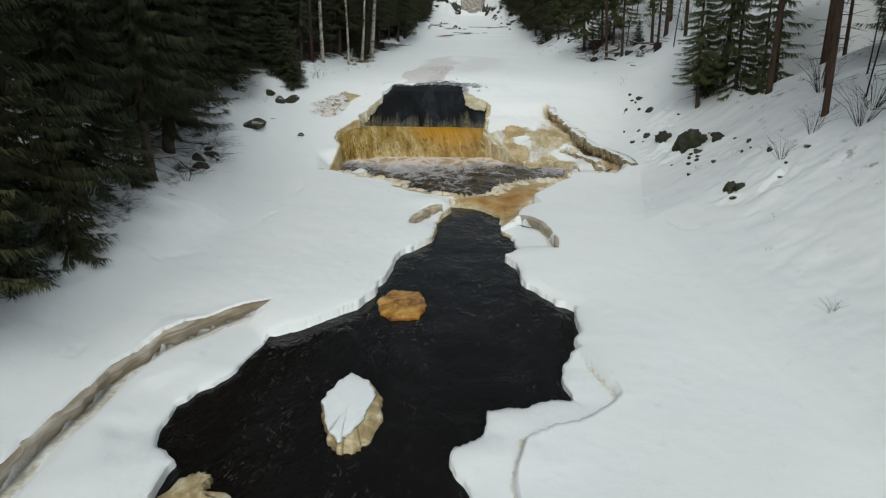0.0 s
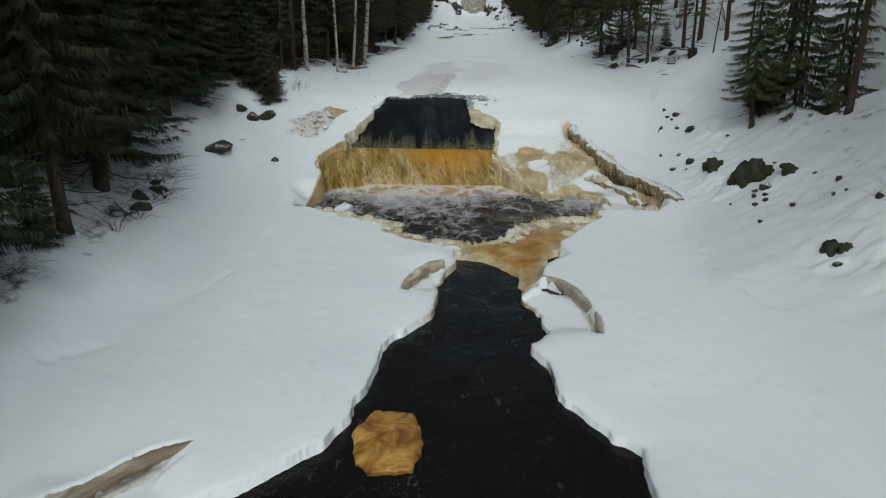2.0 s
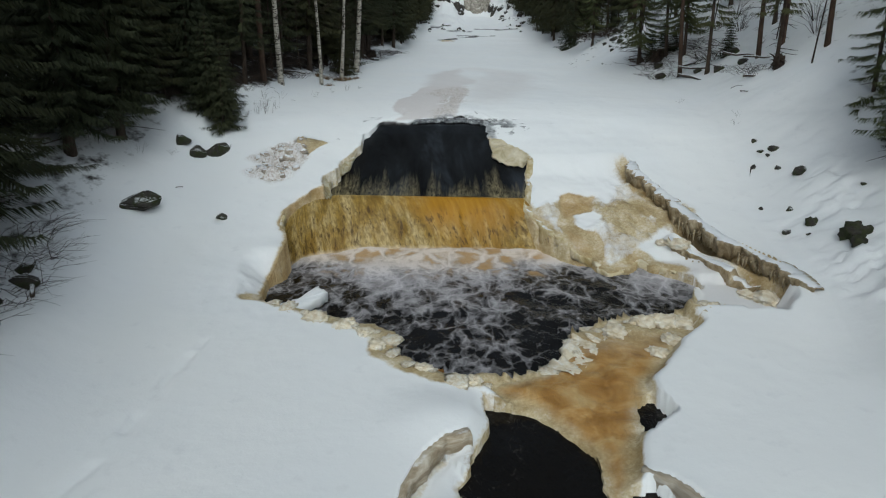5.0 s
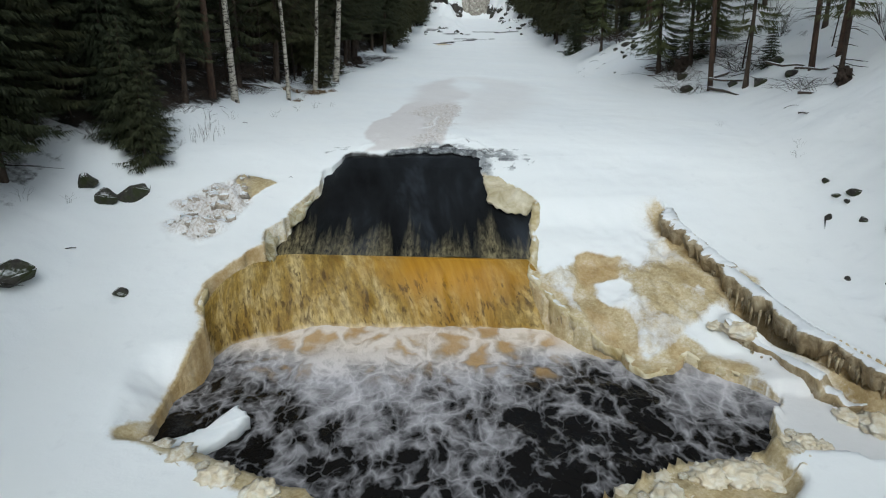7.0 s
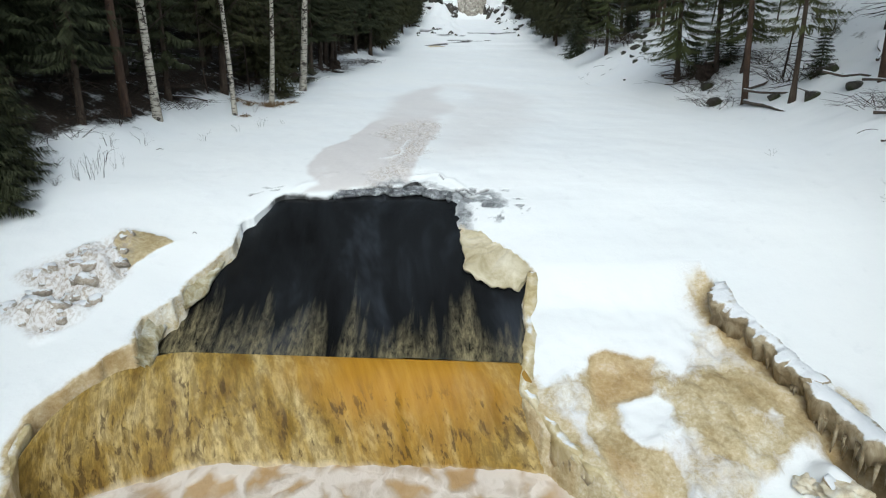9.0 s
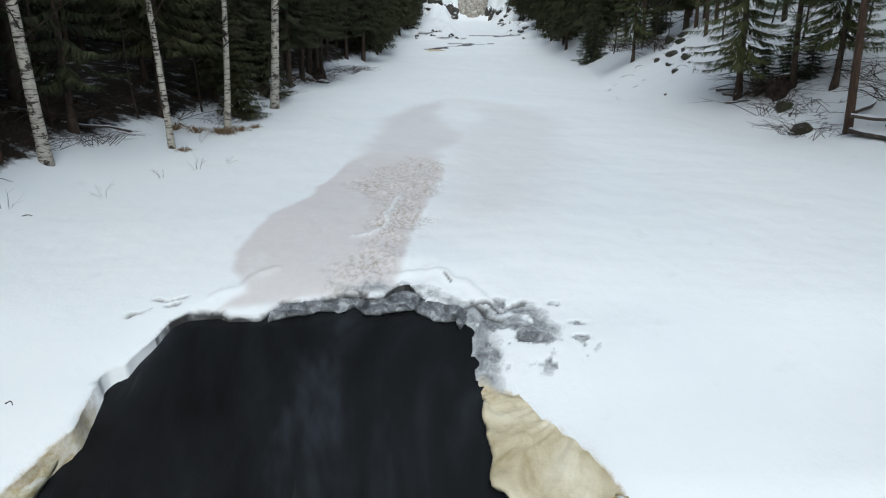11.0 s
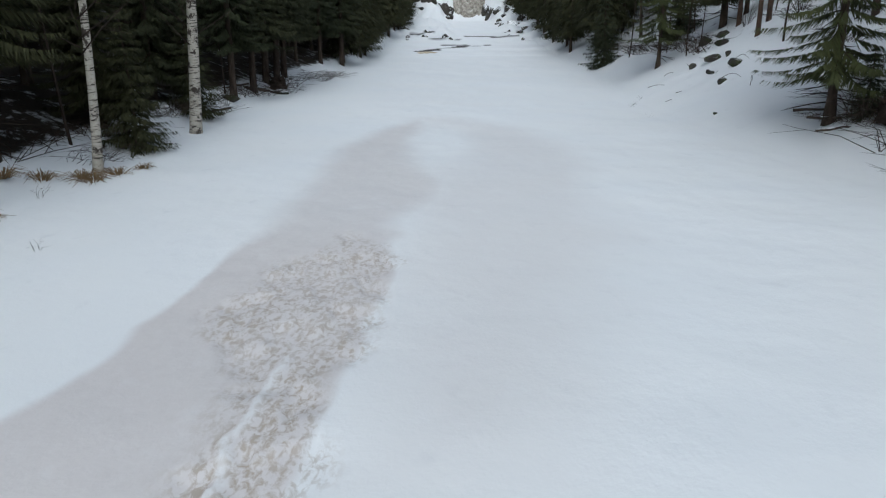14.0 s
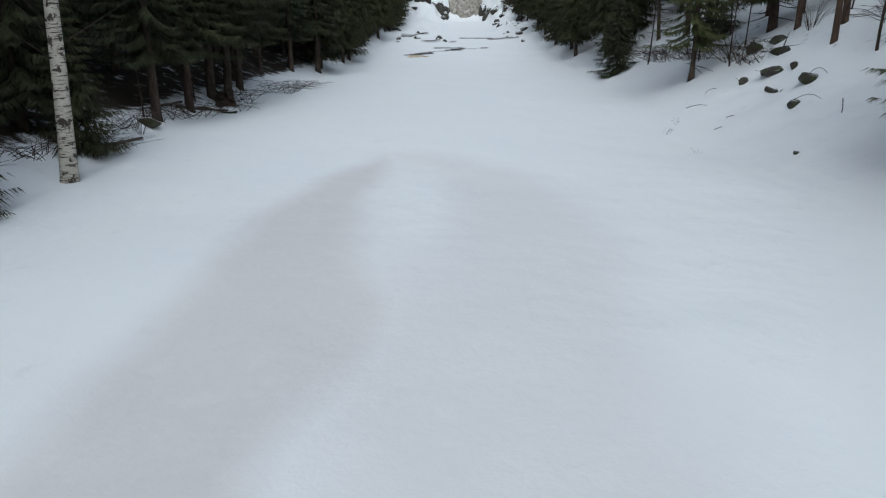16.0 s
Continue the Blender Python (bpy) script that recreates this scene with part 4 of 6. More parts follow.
waterfall = tagged(new("waterfall"), "low waterfall of black and amber tea-coloured water between ice rims", "waterfall")
S = np.linspace(0, 1, 150)
lip = np.column_stack([np.interp(S, [0, 0.06, 0.14, 0.2, 0.26, 1], [-5.15, -5.2, -4.95, -4.6, -4.1, 2.08]), np.interp(S, [0, 0.06, 0.14, 0.2, 0.26, 1], [29.8, 30.8, 31.5, 32.1, 32.95, 32.55]), np.interp(S, [0, 0.06, 0.14, 0.2, 0.26, 1], [-2.75, -2.42, -2.2, -2.1, -2.16, -2.2])])
foot = np.column_stack([np.interp(S, [0, 0.06, 0.14, 0.2, 0.35, 0.6, 0.9, 1], [-5.15, -5.1, -4.7, -4.2, -2.9, -0.6, 1.7, 2.95]), np.interp(S, [0, 0.06, 0.14, 0.2, 0.35, 0.6, 0.9, 1], [29.3, 30.2, 30.85, 31.25, 31.68, 31.6, 31.55, 31.2]), np.full(S.shape, -3.68)])
kernel = np.hanning(27)[1:-1] / np.hanning(27)[1:-1].sum()
for edge in (lip, foot):
    for k in range(3):
        edge[:, k] = np.convolve(np.pad(edge[:, k], 12, mode="reflect", reflect_type="odd"), kernel, "valid")
rows, white, spray, torn = [], [], [], []
for k in range(34):
    t = k / 33
    p = lip * (1 - t) + foot * t
    p[:, 2] = lip[:, 2] + (foot[:, 2] - lip[:, 2]) * t ** 1.5
    p[:, 1] += -0.10 * np.sin(t * 3.1) + 0.05 * step(0.05, 0.4, t) * fbm(p[:, 0] * 3.0, np.full(S.shape, t * 1.2), 0.6, 221, 4)
    rows.append(p)
    white.append(np.clip(np.interp(p[:, 0], [-5, -3.6, -2.4, -1.4, -0.6, 0.8, 1.6, 2.3], [1.0, 1.0, 0.88, 0.46, 0.1, 0.06, 0.35, 0.65]) + 0.55 * step(0.28, 0.85, t) + 0.15 * fbm(p[:, 0], np.full(S.shape, t * 2.0), 1.6, 227, 3), 0, 1))
    torn.append(np.clip(step(0.22, 0.55, t) * step(1.0, 0.9, t) + 0.6 * step(-2.4, -3.2, p[:, 0]) * step(1.0, 0.8, t) + 1.2 * np.exp(-((p[:, 0] + 3.3) / 0.55) ** 2) * step(0.25, 0.4, t) * step(0.95, 0.8, t), 0, 1.6))
    spray.append(np.clip((t - 0.82) / 0.18, 0, 1) ** 1.5 + 0.12 * step(-3.6, -4.6, p[:, 0]) * step(0.2, 0.7, t))
strip("curtain", rows, CURTAIN, waterfall, "amber curtain of falling water with pale streaks", dict(white=white, spray=spray, torn=torn))
rows, white = [], []
X = np.linspace(-5.2, 2.75, 110)
for k in range(60):
    t = k / 59
    yl = np.interp(X, [-4.5, 2.3], [33.0, 32.55])
    y = 37.6 * (1 - t) + yl * t
    z = slide_height(y + (32.65 - yl) * t)
    rows.append(np.column_stack([X, y, z + 0.03 * step(0.1, 0.5, t) * fbm(X * 2, y * 0.6, 0.9, 231, 4)]))
    white.append(np.clip(step(0.38, 1.05, t) * 0.85 + 0.3 * step(-3.2, -4.2, X) + 0.12 * fbm(X, y * 0.4, 1.4, 233, 2), 0, 1))
strip("slide", rows, SLIDE, waterfall, "smooth black sheet of water sliding over the rock slab", dict(white=white))

# ---- trees ----
def tube(points, radii, sides=6):
    """Vertices and faces of a tapered tube along points."""
    pts = [Vector(p) for p in points]
    vs, fs = [], []
    for k, p in enumerate(pts):
        d = (pts[min(k + 1, len(pts) - 1)] - pts[max(k - 1, 0)]).normalized()
        u = d.cross(Vector((0.3, 0.9, 0.2))).normalized()
        w = d.cross(u)
        for s in range(sides):
            a = 2 * math.pi * s / sides
            vs.append(p + (u * math.cos(a) + w * math.sin(a)) * radii[k])
    for k in range(len(pts) - 1):
        for s in range(sides):
            a, b = k * sides + s, k * sides + (s + 1) % sides
            fs.append((a, b, b + sides, a + sides))
    fs.append(tuple(range(sides))[::-1])
    fs.append(tuple(range(len(vs) - sides, len(vs))))
    return vs, fs


def joined(pieces):
    vs, fs = [], []
    for v, f in pieces:
        o = len(vs)
        vs += list(v)
        fs += [tuple(i + o for i in q) for q in f]
    return vs, fs


def blades(base, way, length, width, rng, droop=0.25):
    """Flat pointed needle twigs: arrays of base points, directions, lengths."""
    n = len(base)
    side = np.cross(way, np.array([0, 0, 1.0])) + rng.normal(0, 0.35, (n, 3))
    side /= np.linalg.norm(side, axis=1)[:, None] + 1e-9
    tip = base + way * length[:, None]
    tip[:, 2] -= droop * length
    w = (width * length)[:, None]
    near = base + way * (0.15 * length)[:, None]
    return np.stack([near + side * w, tip, near - side * w], 1).reshape(-1, 3)


def conifer_crown(seed, tall, start, spread, whorls, per, twigs, sag, size=1.0, bare=0.0, lean=(0, 0)):
    """Limbs with needle twigs on both sides; the outline narrows to the top and is uneven."""
    rng = np.random.RandomState(seed)
    allv = []
    for k in range(whorls):
        f = k / (whorls - 1)
        z = start + (tall - start - 0.1) * f ** 1.15
        reach = spread * (1 - f) ** 0.75 * (0.55 + 0.45 * min(1, (f + 0.08) * 6)) + 0.12
        for j in range(per):
            if rng.rand() < bare:
                continue
            az = 2 * math.pi * (j + rng.rand() * 0.9 + 0.37 * k) / per
            r = reach * rng.uniform(0.6, 1.12)
            high = 1.0 if z < 6.5 else 0.5
            m = max(6, int(2.1 * high * twigs * (0.35 + 0.65 * r / spread)))
            s = np.sort(rng.uniform(0.12, 1, m))
            drop = sag * rng.uniform(0.7, 1.3)
            bx, by = math.cos(az), math.sin(az)
            zz = z - drop * r * (s - 0.55 * s ** 2.6)
            base = np.column_stack([bx * r * s, by * r * s, zz])
            a = az + np.where(np.arange(m) % 2 == 0, 1, -1) * rng.uniform(0.35, 1.05, m)
            a[-2:] = az + rng.uniform(-0.2, 0.2, 2)
            way = np.column_stack([np.cos(a), np.sin(a), rng.uniform(-0.3, 0.08, m)])
            way /= np.linalg.norm(way, axis=1)[:, None]
            length = size / high ** 0.7 * (0.20 + 0.34 * (1 - s) * min(1.0, r / 1.2) + 0.06 * rng.rand(m))
            allv.append(blades(base, way, length, 0.075 if size < 1.4 else 0.1, rng, 0.35 + 0.5 * rng.rand()))
    v = np.concatenate(allv)
    v[:, 0] += lean[0] * v[:, 2]
    v[:, 1] += lean[1] * v[:, 2]
    return v.tolist(), [(i, i + 1, i + 2) for i in range(0, len(v), 3)]


def limbs(seed, tall, start, spread, count, sag, thick=0.022):
    """Bare wooden limbs, dead and living, round the trunk."""
    rng = random.Random(seed)
    out = []
    for k in range(count):
        z = start + (tall - start) * (k / count) ** 1.1
        az, r = rng.uniform(0, 6.283), spread * rng.uniform(0.45, 1.0) * (1 - 0.8 * (z - start) / (tall - start))
        c, s = math.cos(az), math.sin(az)
        p = [(0, 0, z), (c * r * 0.4, s * r * 0.4, z - sag * r * 0.35 + rng.uniform(-.05, .05)), (c * r + rng.uniform(-.1, .1), s * r + rng.uniform(-.1, .1), z - sag * r * 0.8 + rng.uniform(-.15, .15))]
        out.append(tube(p, [thick, thick * 0.7, thick * 0.25], 3))
        if r > 0.6:
            q = p[1]
            out.append(tube([q, (q[0] + c * 0.4 - s * 0.3, q[1] + s * 0.4 + c * 0.3, q[2] - 0.1)], [thick * 0.5, thick * 0.15], 3))
    return joined(out)


def trunk_shape(seed, tall, r0, bend=0.1, sides=9, flare=1.5, lean=(0, 0)):
    rng = random.Random(seed)
    pts, rad = [], []
    n = 9
    wx, wy = rng.uniform(-bend, bend), rng.uniform(-bend, bend)
    for k in range(n + 1):
        f = k / n
        z = -0.35 + (tall + 0.35) * f ** 1.5
        s = math.sin(f * 3.1)
        pts.append((wx * s + lean[0] * z, wy * s + lean[1] * z, z))
        rad.append(r0 * (1 - f ** 1.3) ** 0.85 * (1 + (flare - 1) * math.exp(-max(z, 0) / 0.12)) + 0.012)
    return tube(pts, rad, sides)


def spruce(seed, tall, start, spread, whorls, per, twigs, sag=0.42, r0=0.14, size=1.0, dead=26, bare=0.0, needles=None):
    root = tagged(new("spruce_tree"), "dark green Norway spruce with drooping branches, standing in snow", "tree", "spruces in the forest")
    part("trunk", *trunk_shape(seed, tall, r0), SPRUCE_BARK, root, "grey-brown scaly trunk")
    part("crown", *conifer_crown(seed, tall, start, spread, whorls, per, twigs, sag, size, bare), needles or NEEDLES, root)
    if dead:
        tagged(part("deadwood", *limbs(seed, max(start + 2.2, 2.5), 0.5, spread * 0.75, dead, 0.25), DEADWOOD, root, "thin bare dead lower branches"), kind="stuff")
    return root


def pine(seed, tall, start, spread, r0):
    root = tagged(new("pine_tree"), "tall Scots pine with a bare reddish-brown trunk", "tree", "pines in the forest")
    part("trunk", *trunk_shape(seed, tall, r0, 0.25, 10, 1.3), PINE_BARK, root, "reddish-brown flaky trunk")
    part("crown", *conifer_crown(seed, tall, start, spread, 12, 5, 26, -0.15, 1.25, 0.2), PINE_NEEDLES, root)
    tagged(part("deadwood", *limbs(seed, start, 1.8, 1.1, 14, 0.05, 0.016), DEADWOOD, root, "short bare dead branch stubs"), kind="stuff")
    return root


def birch(seed, tall, r0, lean):
    root = tagged(new("birch_tree"), "slender leafless birch with white bark and dark scars", "tree", "birches on the bank")
    part("trunk", *trunk_shape(seed, tall, r0, 0.12, 12, 1.35, lean), BIRCH_BARK, root, "white peeling bark with black scars")
    v, f = limbs(seed, tall - 1, 2.6, 1.9, 34, -0.75, 0.02)
    v = [(p[0] + lean[0] * p[2], p[1] + lean[1] * p[2], p[2]) for p in v]
    tagged(part("crown", v, f, DEADWOOD, root, "bare thin brown twigs"), kind="stuff")
    return root


def upright(x, y, turn, scale, sink, lean):
    """Where a plant stands; lean: degrees by which it leans towards +x."""
    return pose(x, y, height(x, y) - sink, 0, lean, 0) @ pose(0, 0, 0, 0, 0, turn) @ Matrix.Diagonal((scale, scale, scale, 1))


rng = random.Random(7)
SPRUCES = [spruce(1, 13, 1.4, 2.3, 36, 7, 60, size=0.82), spruce(2, 11, 1.2, 2.0, 32, 7, 58, 0.5, size=0.82), spruce(3, 15, 2.6, 2.3, 36, 6, 56, 0.45, 0.17, 0.85)]
THIN = [spruce(4, 12, 2.2, 1.7, 24, 5, 34, 0.4, 0.11, 0.8, 34, 0.15), spruce(5, 9, 1.2, 1.4, 24, 5, 34, 0.35, 0.09, 0.75, 30, 0.15)]
AIRY = [spruce(24, 12, 3.2, 1.6, 20, 5, 32, 0.4, 0.10, 0.8, 34, 0.25, OPEN_NEEDLES), spruce(25, 9, 2.4, 1.3, 20, 5, 32, 0.35, 0.08, 0.75, 30, 0.25, OPEN_NEEDLES)]
def far_spruce(seed, tall, start, spread):
    return [np.array(trunk_shape(seed, tall, 0.13)[0]), trunk_shape(seed, tall, 0.13)[1], *conifer_crown(seed, tall, start, spread, 22, 6, 15, 0.42, 1.55)]


FAR = [far_spruce(6, 13, 1.1, 2.2), far_spruce(7, 11, 1.9, 2.0)]
FAR_SPOTS = []
OPEN = [spruce(14, 9, 1.3, 1.8, 26, 6, 52, 0.45, 0.10, 0.66, 24, 0.22, OPEN_NEEDLES), spruce(15, 8, 1.5, 1.6, 24, 6, 50, 0.5, 0.09, 0.66, 20, 0.22, OPEN_NEEDLES)]
YOUNG = [spruce(8, 4.6, 0.15, 1.45, 20, 7, 26, 0.25, 0.06, 0.85, 0), spruce(9, 3.2, 0.1, 1.1, 16, 7, 24, 0.3, 0.05, 0.8, 0)]
PINES = [pine(11, 15, 7.4, 2.1, 0.115), pine(12, 14, 6.8, 1.8, 0.095)]
USED = []


def plant(ob, x, y, scale=1.0, turn=None, sink=0.05, lean=None):
    """Sets a plant, or a copy of it, on the ground; trees lean a little towards the open river."""
    USED.append((x, y))
    t = rng.uniform(0, 360) if turn is None else turn
    if lean is None:
        lean = (2.6 if x < 2 else -3.2) + rng.uniform(-1.5, 1.5)
    if ob in FIRST:
        ob = copy_thing(ob, Matrix())
    else:
        FIRST.append(ob)
    ob.matrix_basis = upright(x, y, t, scale, sink, lean)
    return ob


FIRST = []
# trees that stand out along the walk
for k, x, y, s in [(2, -10.1, 21.0, 1.0), (0, -10.6, 14.2, 1.1), (1, -10.6, 17.6, 1.2), (0, -9.6, 10.6, 1.0), (1, -11.0, 24.6, 1.35), (1, -7.6, 52.6, 0.75), (1, -8.0, 57.0, 0.8), (0, -11.6, 28.0, 1.0), (1, -11.5, 31.5, 1.0), (2, -12.8, 23.0, 1.0)]:
    plant(SPRUCES[k], x, y, s)
for k, x, y, s in [(0, -10.9, 33.4, 0.9), (1, -11.2, 35.2, 1.0), (0, -11.4, 38.0, 0.9), (1, -10.6, 40.2, 1.0), (0, -10.4, 43.0, 0.8), (1, -12.4, 36.6, 1.1)]:
    plant(SPRUCES[k], x, y, s)
for k, x, y, s in [(1, -9.2, 36.4, 0.9), (0, -10.0, 37.6, 1.0), (0, -6.6, 52.2, 0.75), (0, -6.9, 57.2, 0.8), (1, 12.6, 30.4, 0.55), (0, 12.4, 79.0, 1.0), (1, -9.6, 15.0, 1.0), (1, -10.2, 20.0, 0.7), (0, -9.9, 13.0, 0.8), (1, 12.6, 31.2, 0.45), (1, 13.0, 31.0, 0.4), (0, -8.9, 36.2, 0.75), (1, -8.4, 35.8, 0.75), (1, -8.7, 36.9, 0.8), (1, 11.7, 51.0, 0.5), (1, 12.2, 50.5, 0.55), (1, 12.7, 50.0, 0.5), (1, 13.3, 44.6, 0.5)]:
    plant(YOUNG[k], x, y, s)
for k, x, y, s in [(0, 13.6, 26.6, 1.0), (1, 13.24, 41.4, 1.0), (0, 13.9, 41.0, 1.1), (1, 14.6, 31.5, 1.0), (0, 16.2, 27.5, 1.1), (1, 14.4, 24.0, 0.9), (0, 11.55, 45.8, 0.9), (1, 13.9, 37.6, 1.0), (0, -8.5, 42.0, 1.1)]:
    plant(PINES[k], x, y, s)
for k, x, y, s in [(1, 12.0, 43.6, 1.0), (1, 13.5, 33.5, 1.0), (0, 16.0, 36.0, 1.0), (1, 12.8, 39.0, 0.9), (0, 12.2, 50.0, 0.9), (1, 15.5, 45.0, 1.0), (0, 15.8, 30.0, 1.0), (1, 15.2, 21.5, 1.0)]:
    plant(AIRY[k], x, y, s)
for k, x, y, s in [(0, 11.2, 51.6, 1.1), (1, 12.1, 29.9, 0.9), (1, 12.6, 48.6, 1.0), (0, 14.2, 28.2, 1.0), (1, 11.6, 66.0, 1.0), (0, 13.3, 30.4, 1.1), (1, 13.9, 29.4, 1.2)]:
    plant(OPEN[k], x, y, s)
B1, B2, B3, B4 = birch(21, 13, 0.13, (0.02, 0)), birch(22, 12, 0.085, (-0.02, 0.0)), birch(23, 11, 0.10, (0.075, 0)), birch(24, 14, 0.175, (0.09, 0))
for ob, x, y in ((B1, -7.9, 42.7), (B2, -6.8, 46.5), (B3, -6.25, 49.5), (B4, -6.1, 55.1)):
    plant(ob, x, y, 1.0, 0, lean=0)


def free(x, y, gap):
    return all((x - a) ** 2 + (y - b) ** 2 > gap * gap for a, b in USED)


# the forest on both sides
for k in range(2400):
    y = rng.uniform(2, 150)
    left = rng.random() < 0.56
    deep = rng.random() ** 1.4 * (15 if y < 90 else 11)
    if left:
        clear = np.interp(y, [0, 24, 28, 35, 38, 45, 55, 150], [3.2, 3.2, 4.2, 3.2, 2.0, 1.4, 0.9, 0.9])
        x = float(left_bank(y)) - clear - deep
    else:
        clear = np.interp(y, [0, 20, 35, 45, 50, 66, 76, 80, 150], [6.5, 6.0, 3.2, 2.0, 5.4, 4.6, 3.2, 1.4, 1.0])
        x = float(right_bank(y)) + clear + deep
    gap = ((2.3 if y < 34 else 1.75) if left else 2.9 if y < 66 else 2.4) + 0.05 * deep + (0.5 if y > 95 else 0)
    if not free(x, y, gap):
        continue
    u = rng.random()
    if y > 84 or deep > (7 if left else 12):
        USED.append((x, y))
        FAR_SPOTS.append((rng.randrange(2), x, y, rng.uniform(0, 6.283), rng.uniform(0.8, 1.2)))
        continue
    elif left:
        kind = (rng.choice(SPRUCES) if y < 38 else SPRUCES[2]) if u < 0.42 else rng.choice(THIN) if u < 0.82 else rng.choice(PINES) if u < 0.90 else rng.choice(YOUNG + THIN)
    else:
        kind = rng.choice(AIRY) if u < 0.4 else rng.choice(PINES) if u < 0.78 else rng.choice(YOUNG + OPEN + OPEN) if u < 0.9 else rng.choice(SPRUCES)
    plant(kind, x, y, rng.uniform(0.8, 1.2))

# trees that close the valley behind the far cascade
for k in range(60):
    x, y = rng.uniform(-16, 34), rng.uniform(160, 185)
    if free(x, y, 2.6) and not (4 < x < 10 and y < 168):
        USED.append((x, y))
        FAR_SPOTS.append((rng.randrange(2), x, y, rng.uniform(0, 6.283), rng.uniform(0.8, 1.2)))


def far_forest():
    """The far and inner rows of the forest, too many and too far off to count."""
    vs, fs, mats, n = [], [], [], 0
    zs = ground(np.array([p[1] for p in FAR_SPOTS]), np.array([p[2] for p in FAR_SPOTS]))[0]
    for (k, x, y, a, s), z in zip(FAR_SPOTS, zs):
        c, q = math.cos(a) * s, math.sin(a) * s
        turn = np.array([[c, q, 0], [-q, c, 0], [0, 0, s]])
        for m, (v, f) in enumerate((FAR[k][:2], FAR[k][2:])):
            vs.append(np.asarray(v) @ turn + (x, y, z - 0.05))
            fs += [tuple(i + n for i in face) for face in f]
            mats += [m] * len(f)
            n += len(v)
    ob = mesh_object("distant_forest", np.concatenate(vs).tolist(), fs, SPRUCE_BARK, False)
    ob.data.materials.append(NEEDLES)
    ob.data.polygons.foreach_set("material_index", mats)
    return tagged(ob, "dense dark spruce forest on the snowy valley sides", "forest", kind="stuff")


far_forest()

# ---- ice, stones and brushwood ----
def lumpy(seed, size, sub=3, rough=0.25, flat=1.0, fine=1.3, blocky=0.35):
    """A rounded, uneven stone or lump."""
    bm = bmesh.new()
    bmesh.ops.create_icosphere(bm, subdivisions=sub, radius=1)
    off = Vector((seed * 3.1, seed * 1.7, seed * 0.9))
    for v in bm.verts:
        n = noise.fractal(v.co * fine + off, 1.0, 2.0, 5) * rough + noise.cell(v.co * 1.6 + off) * rough * blocky
        v.co *= 1 + n
        v.co = Vector((v.co.x * size[0], v.co.y * size[1], v.co.z * size[2] * (flat if v.co.z < 0 else 1)))
    vs, fs = [tuple(v.co) for v in bm.verts], [tuple(q.index for q in f.verts) for f in bm.faces]
    bm.free()
    return vs, fs


def angular(seed, size, n=16):
    """A broken, angular stone: a hull of scattered points with worn edges."""
    g = random.Random(seed)
    bm = bmesh.new()
    for _ in range(n):
        d = Vector((g.gauss(0, 1), g.gauss(0, 1), g.gauss(0, 1))).normalized() * g.uniform(0.8, 1.1)
        bm.verts.new((d.x * size[0], d.y * size[1], d.z * size[2]))
    hull = bmesh.ops.convex_hull(bm, input=bm.verts)
    bmesh.ops.delete(bm, geom=[v for v in hull["geom_interior"] if isinstance(v, bmesh.types.BMVert)], context="VERTS")
    bmesh.ops.bevel(bm, geom=bm.edges[:], offset=0.09 * min(size), segments=2, affect="EDGES")
    bmesh.ops.triangulate(bm, faces=bm.faces[:])
    if max(size) > 0.25:
        bmesh.ops.subdivide_edges(bm, edges=bm.edges[:], cuts=1)
    for v in bm.verts:
        v.co *= 1 + 0.10 * noise.fractal(v.co * (1.6 / max(size)) + Vector((seed, 0, 0)), 1.0, 2.0, 4)
    bm.verts.index_update()
    vs, fs = [tuple(v.co) for v in bm.verts], [tuple(q.index for q in f.verts) for f in bm.faces]
    bm.free()
    return vs, fs


def rock(x, y, size, seed, label="dark boulder half buried in snow", sink=0.62, turn=0, mat=ROCK):
    ob = mesh_object("rock", *(lumpy(seed, [0.85 * v for v in size], 3, 0.4, 1.0, 1.7, 0.6) if mat is MOSS_ROCK else angular(seed, size)), mat, smooth=mat is MOSS_ROCK)
    ob.matrix_basis = pose(x, y, height(x, y) + size[2] * (0.5 - sink), 0, 0, turn)
    return tagged(ob, label, "rock", "rocks on the banks")


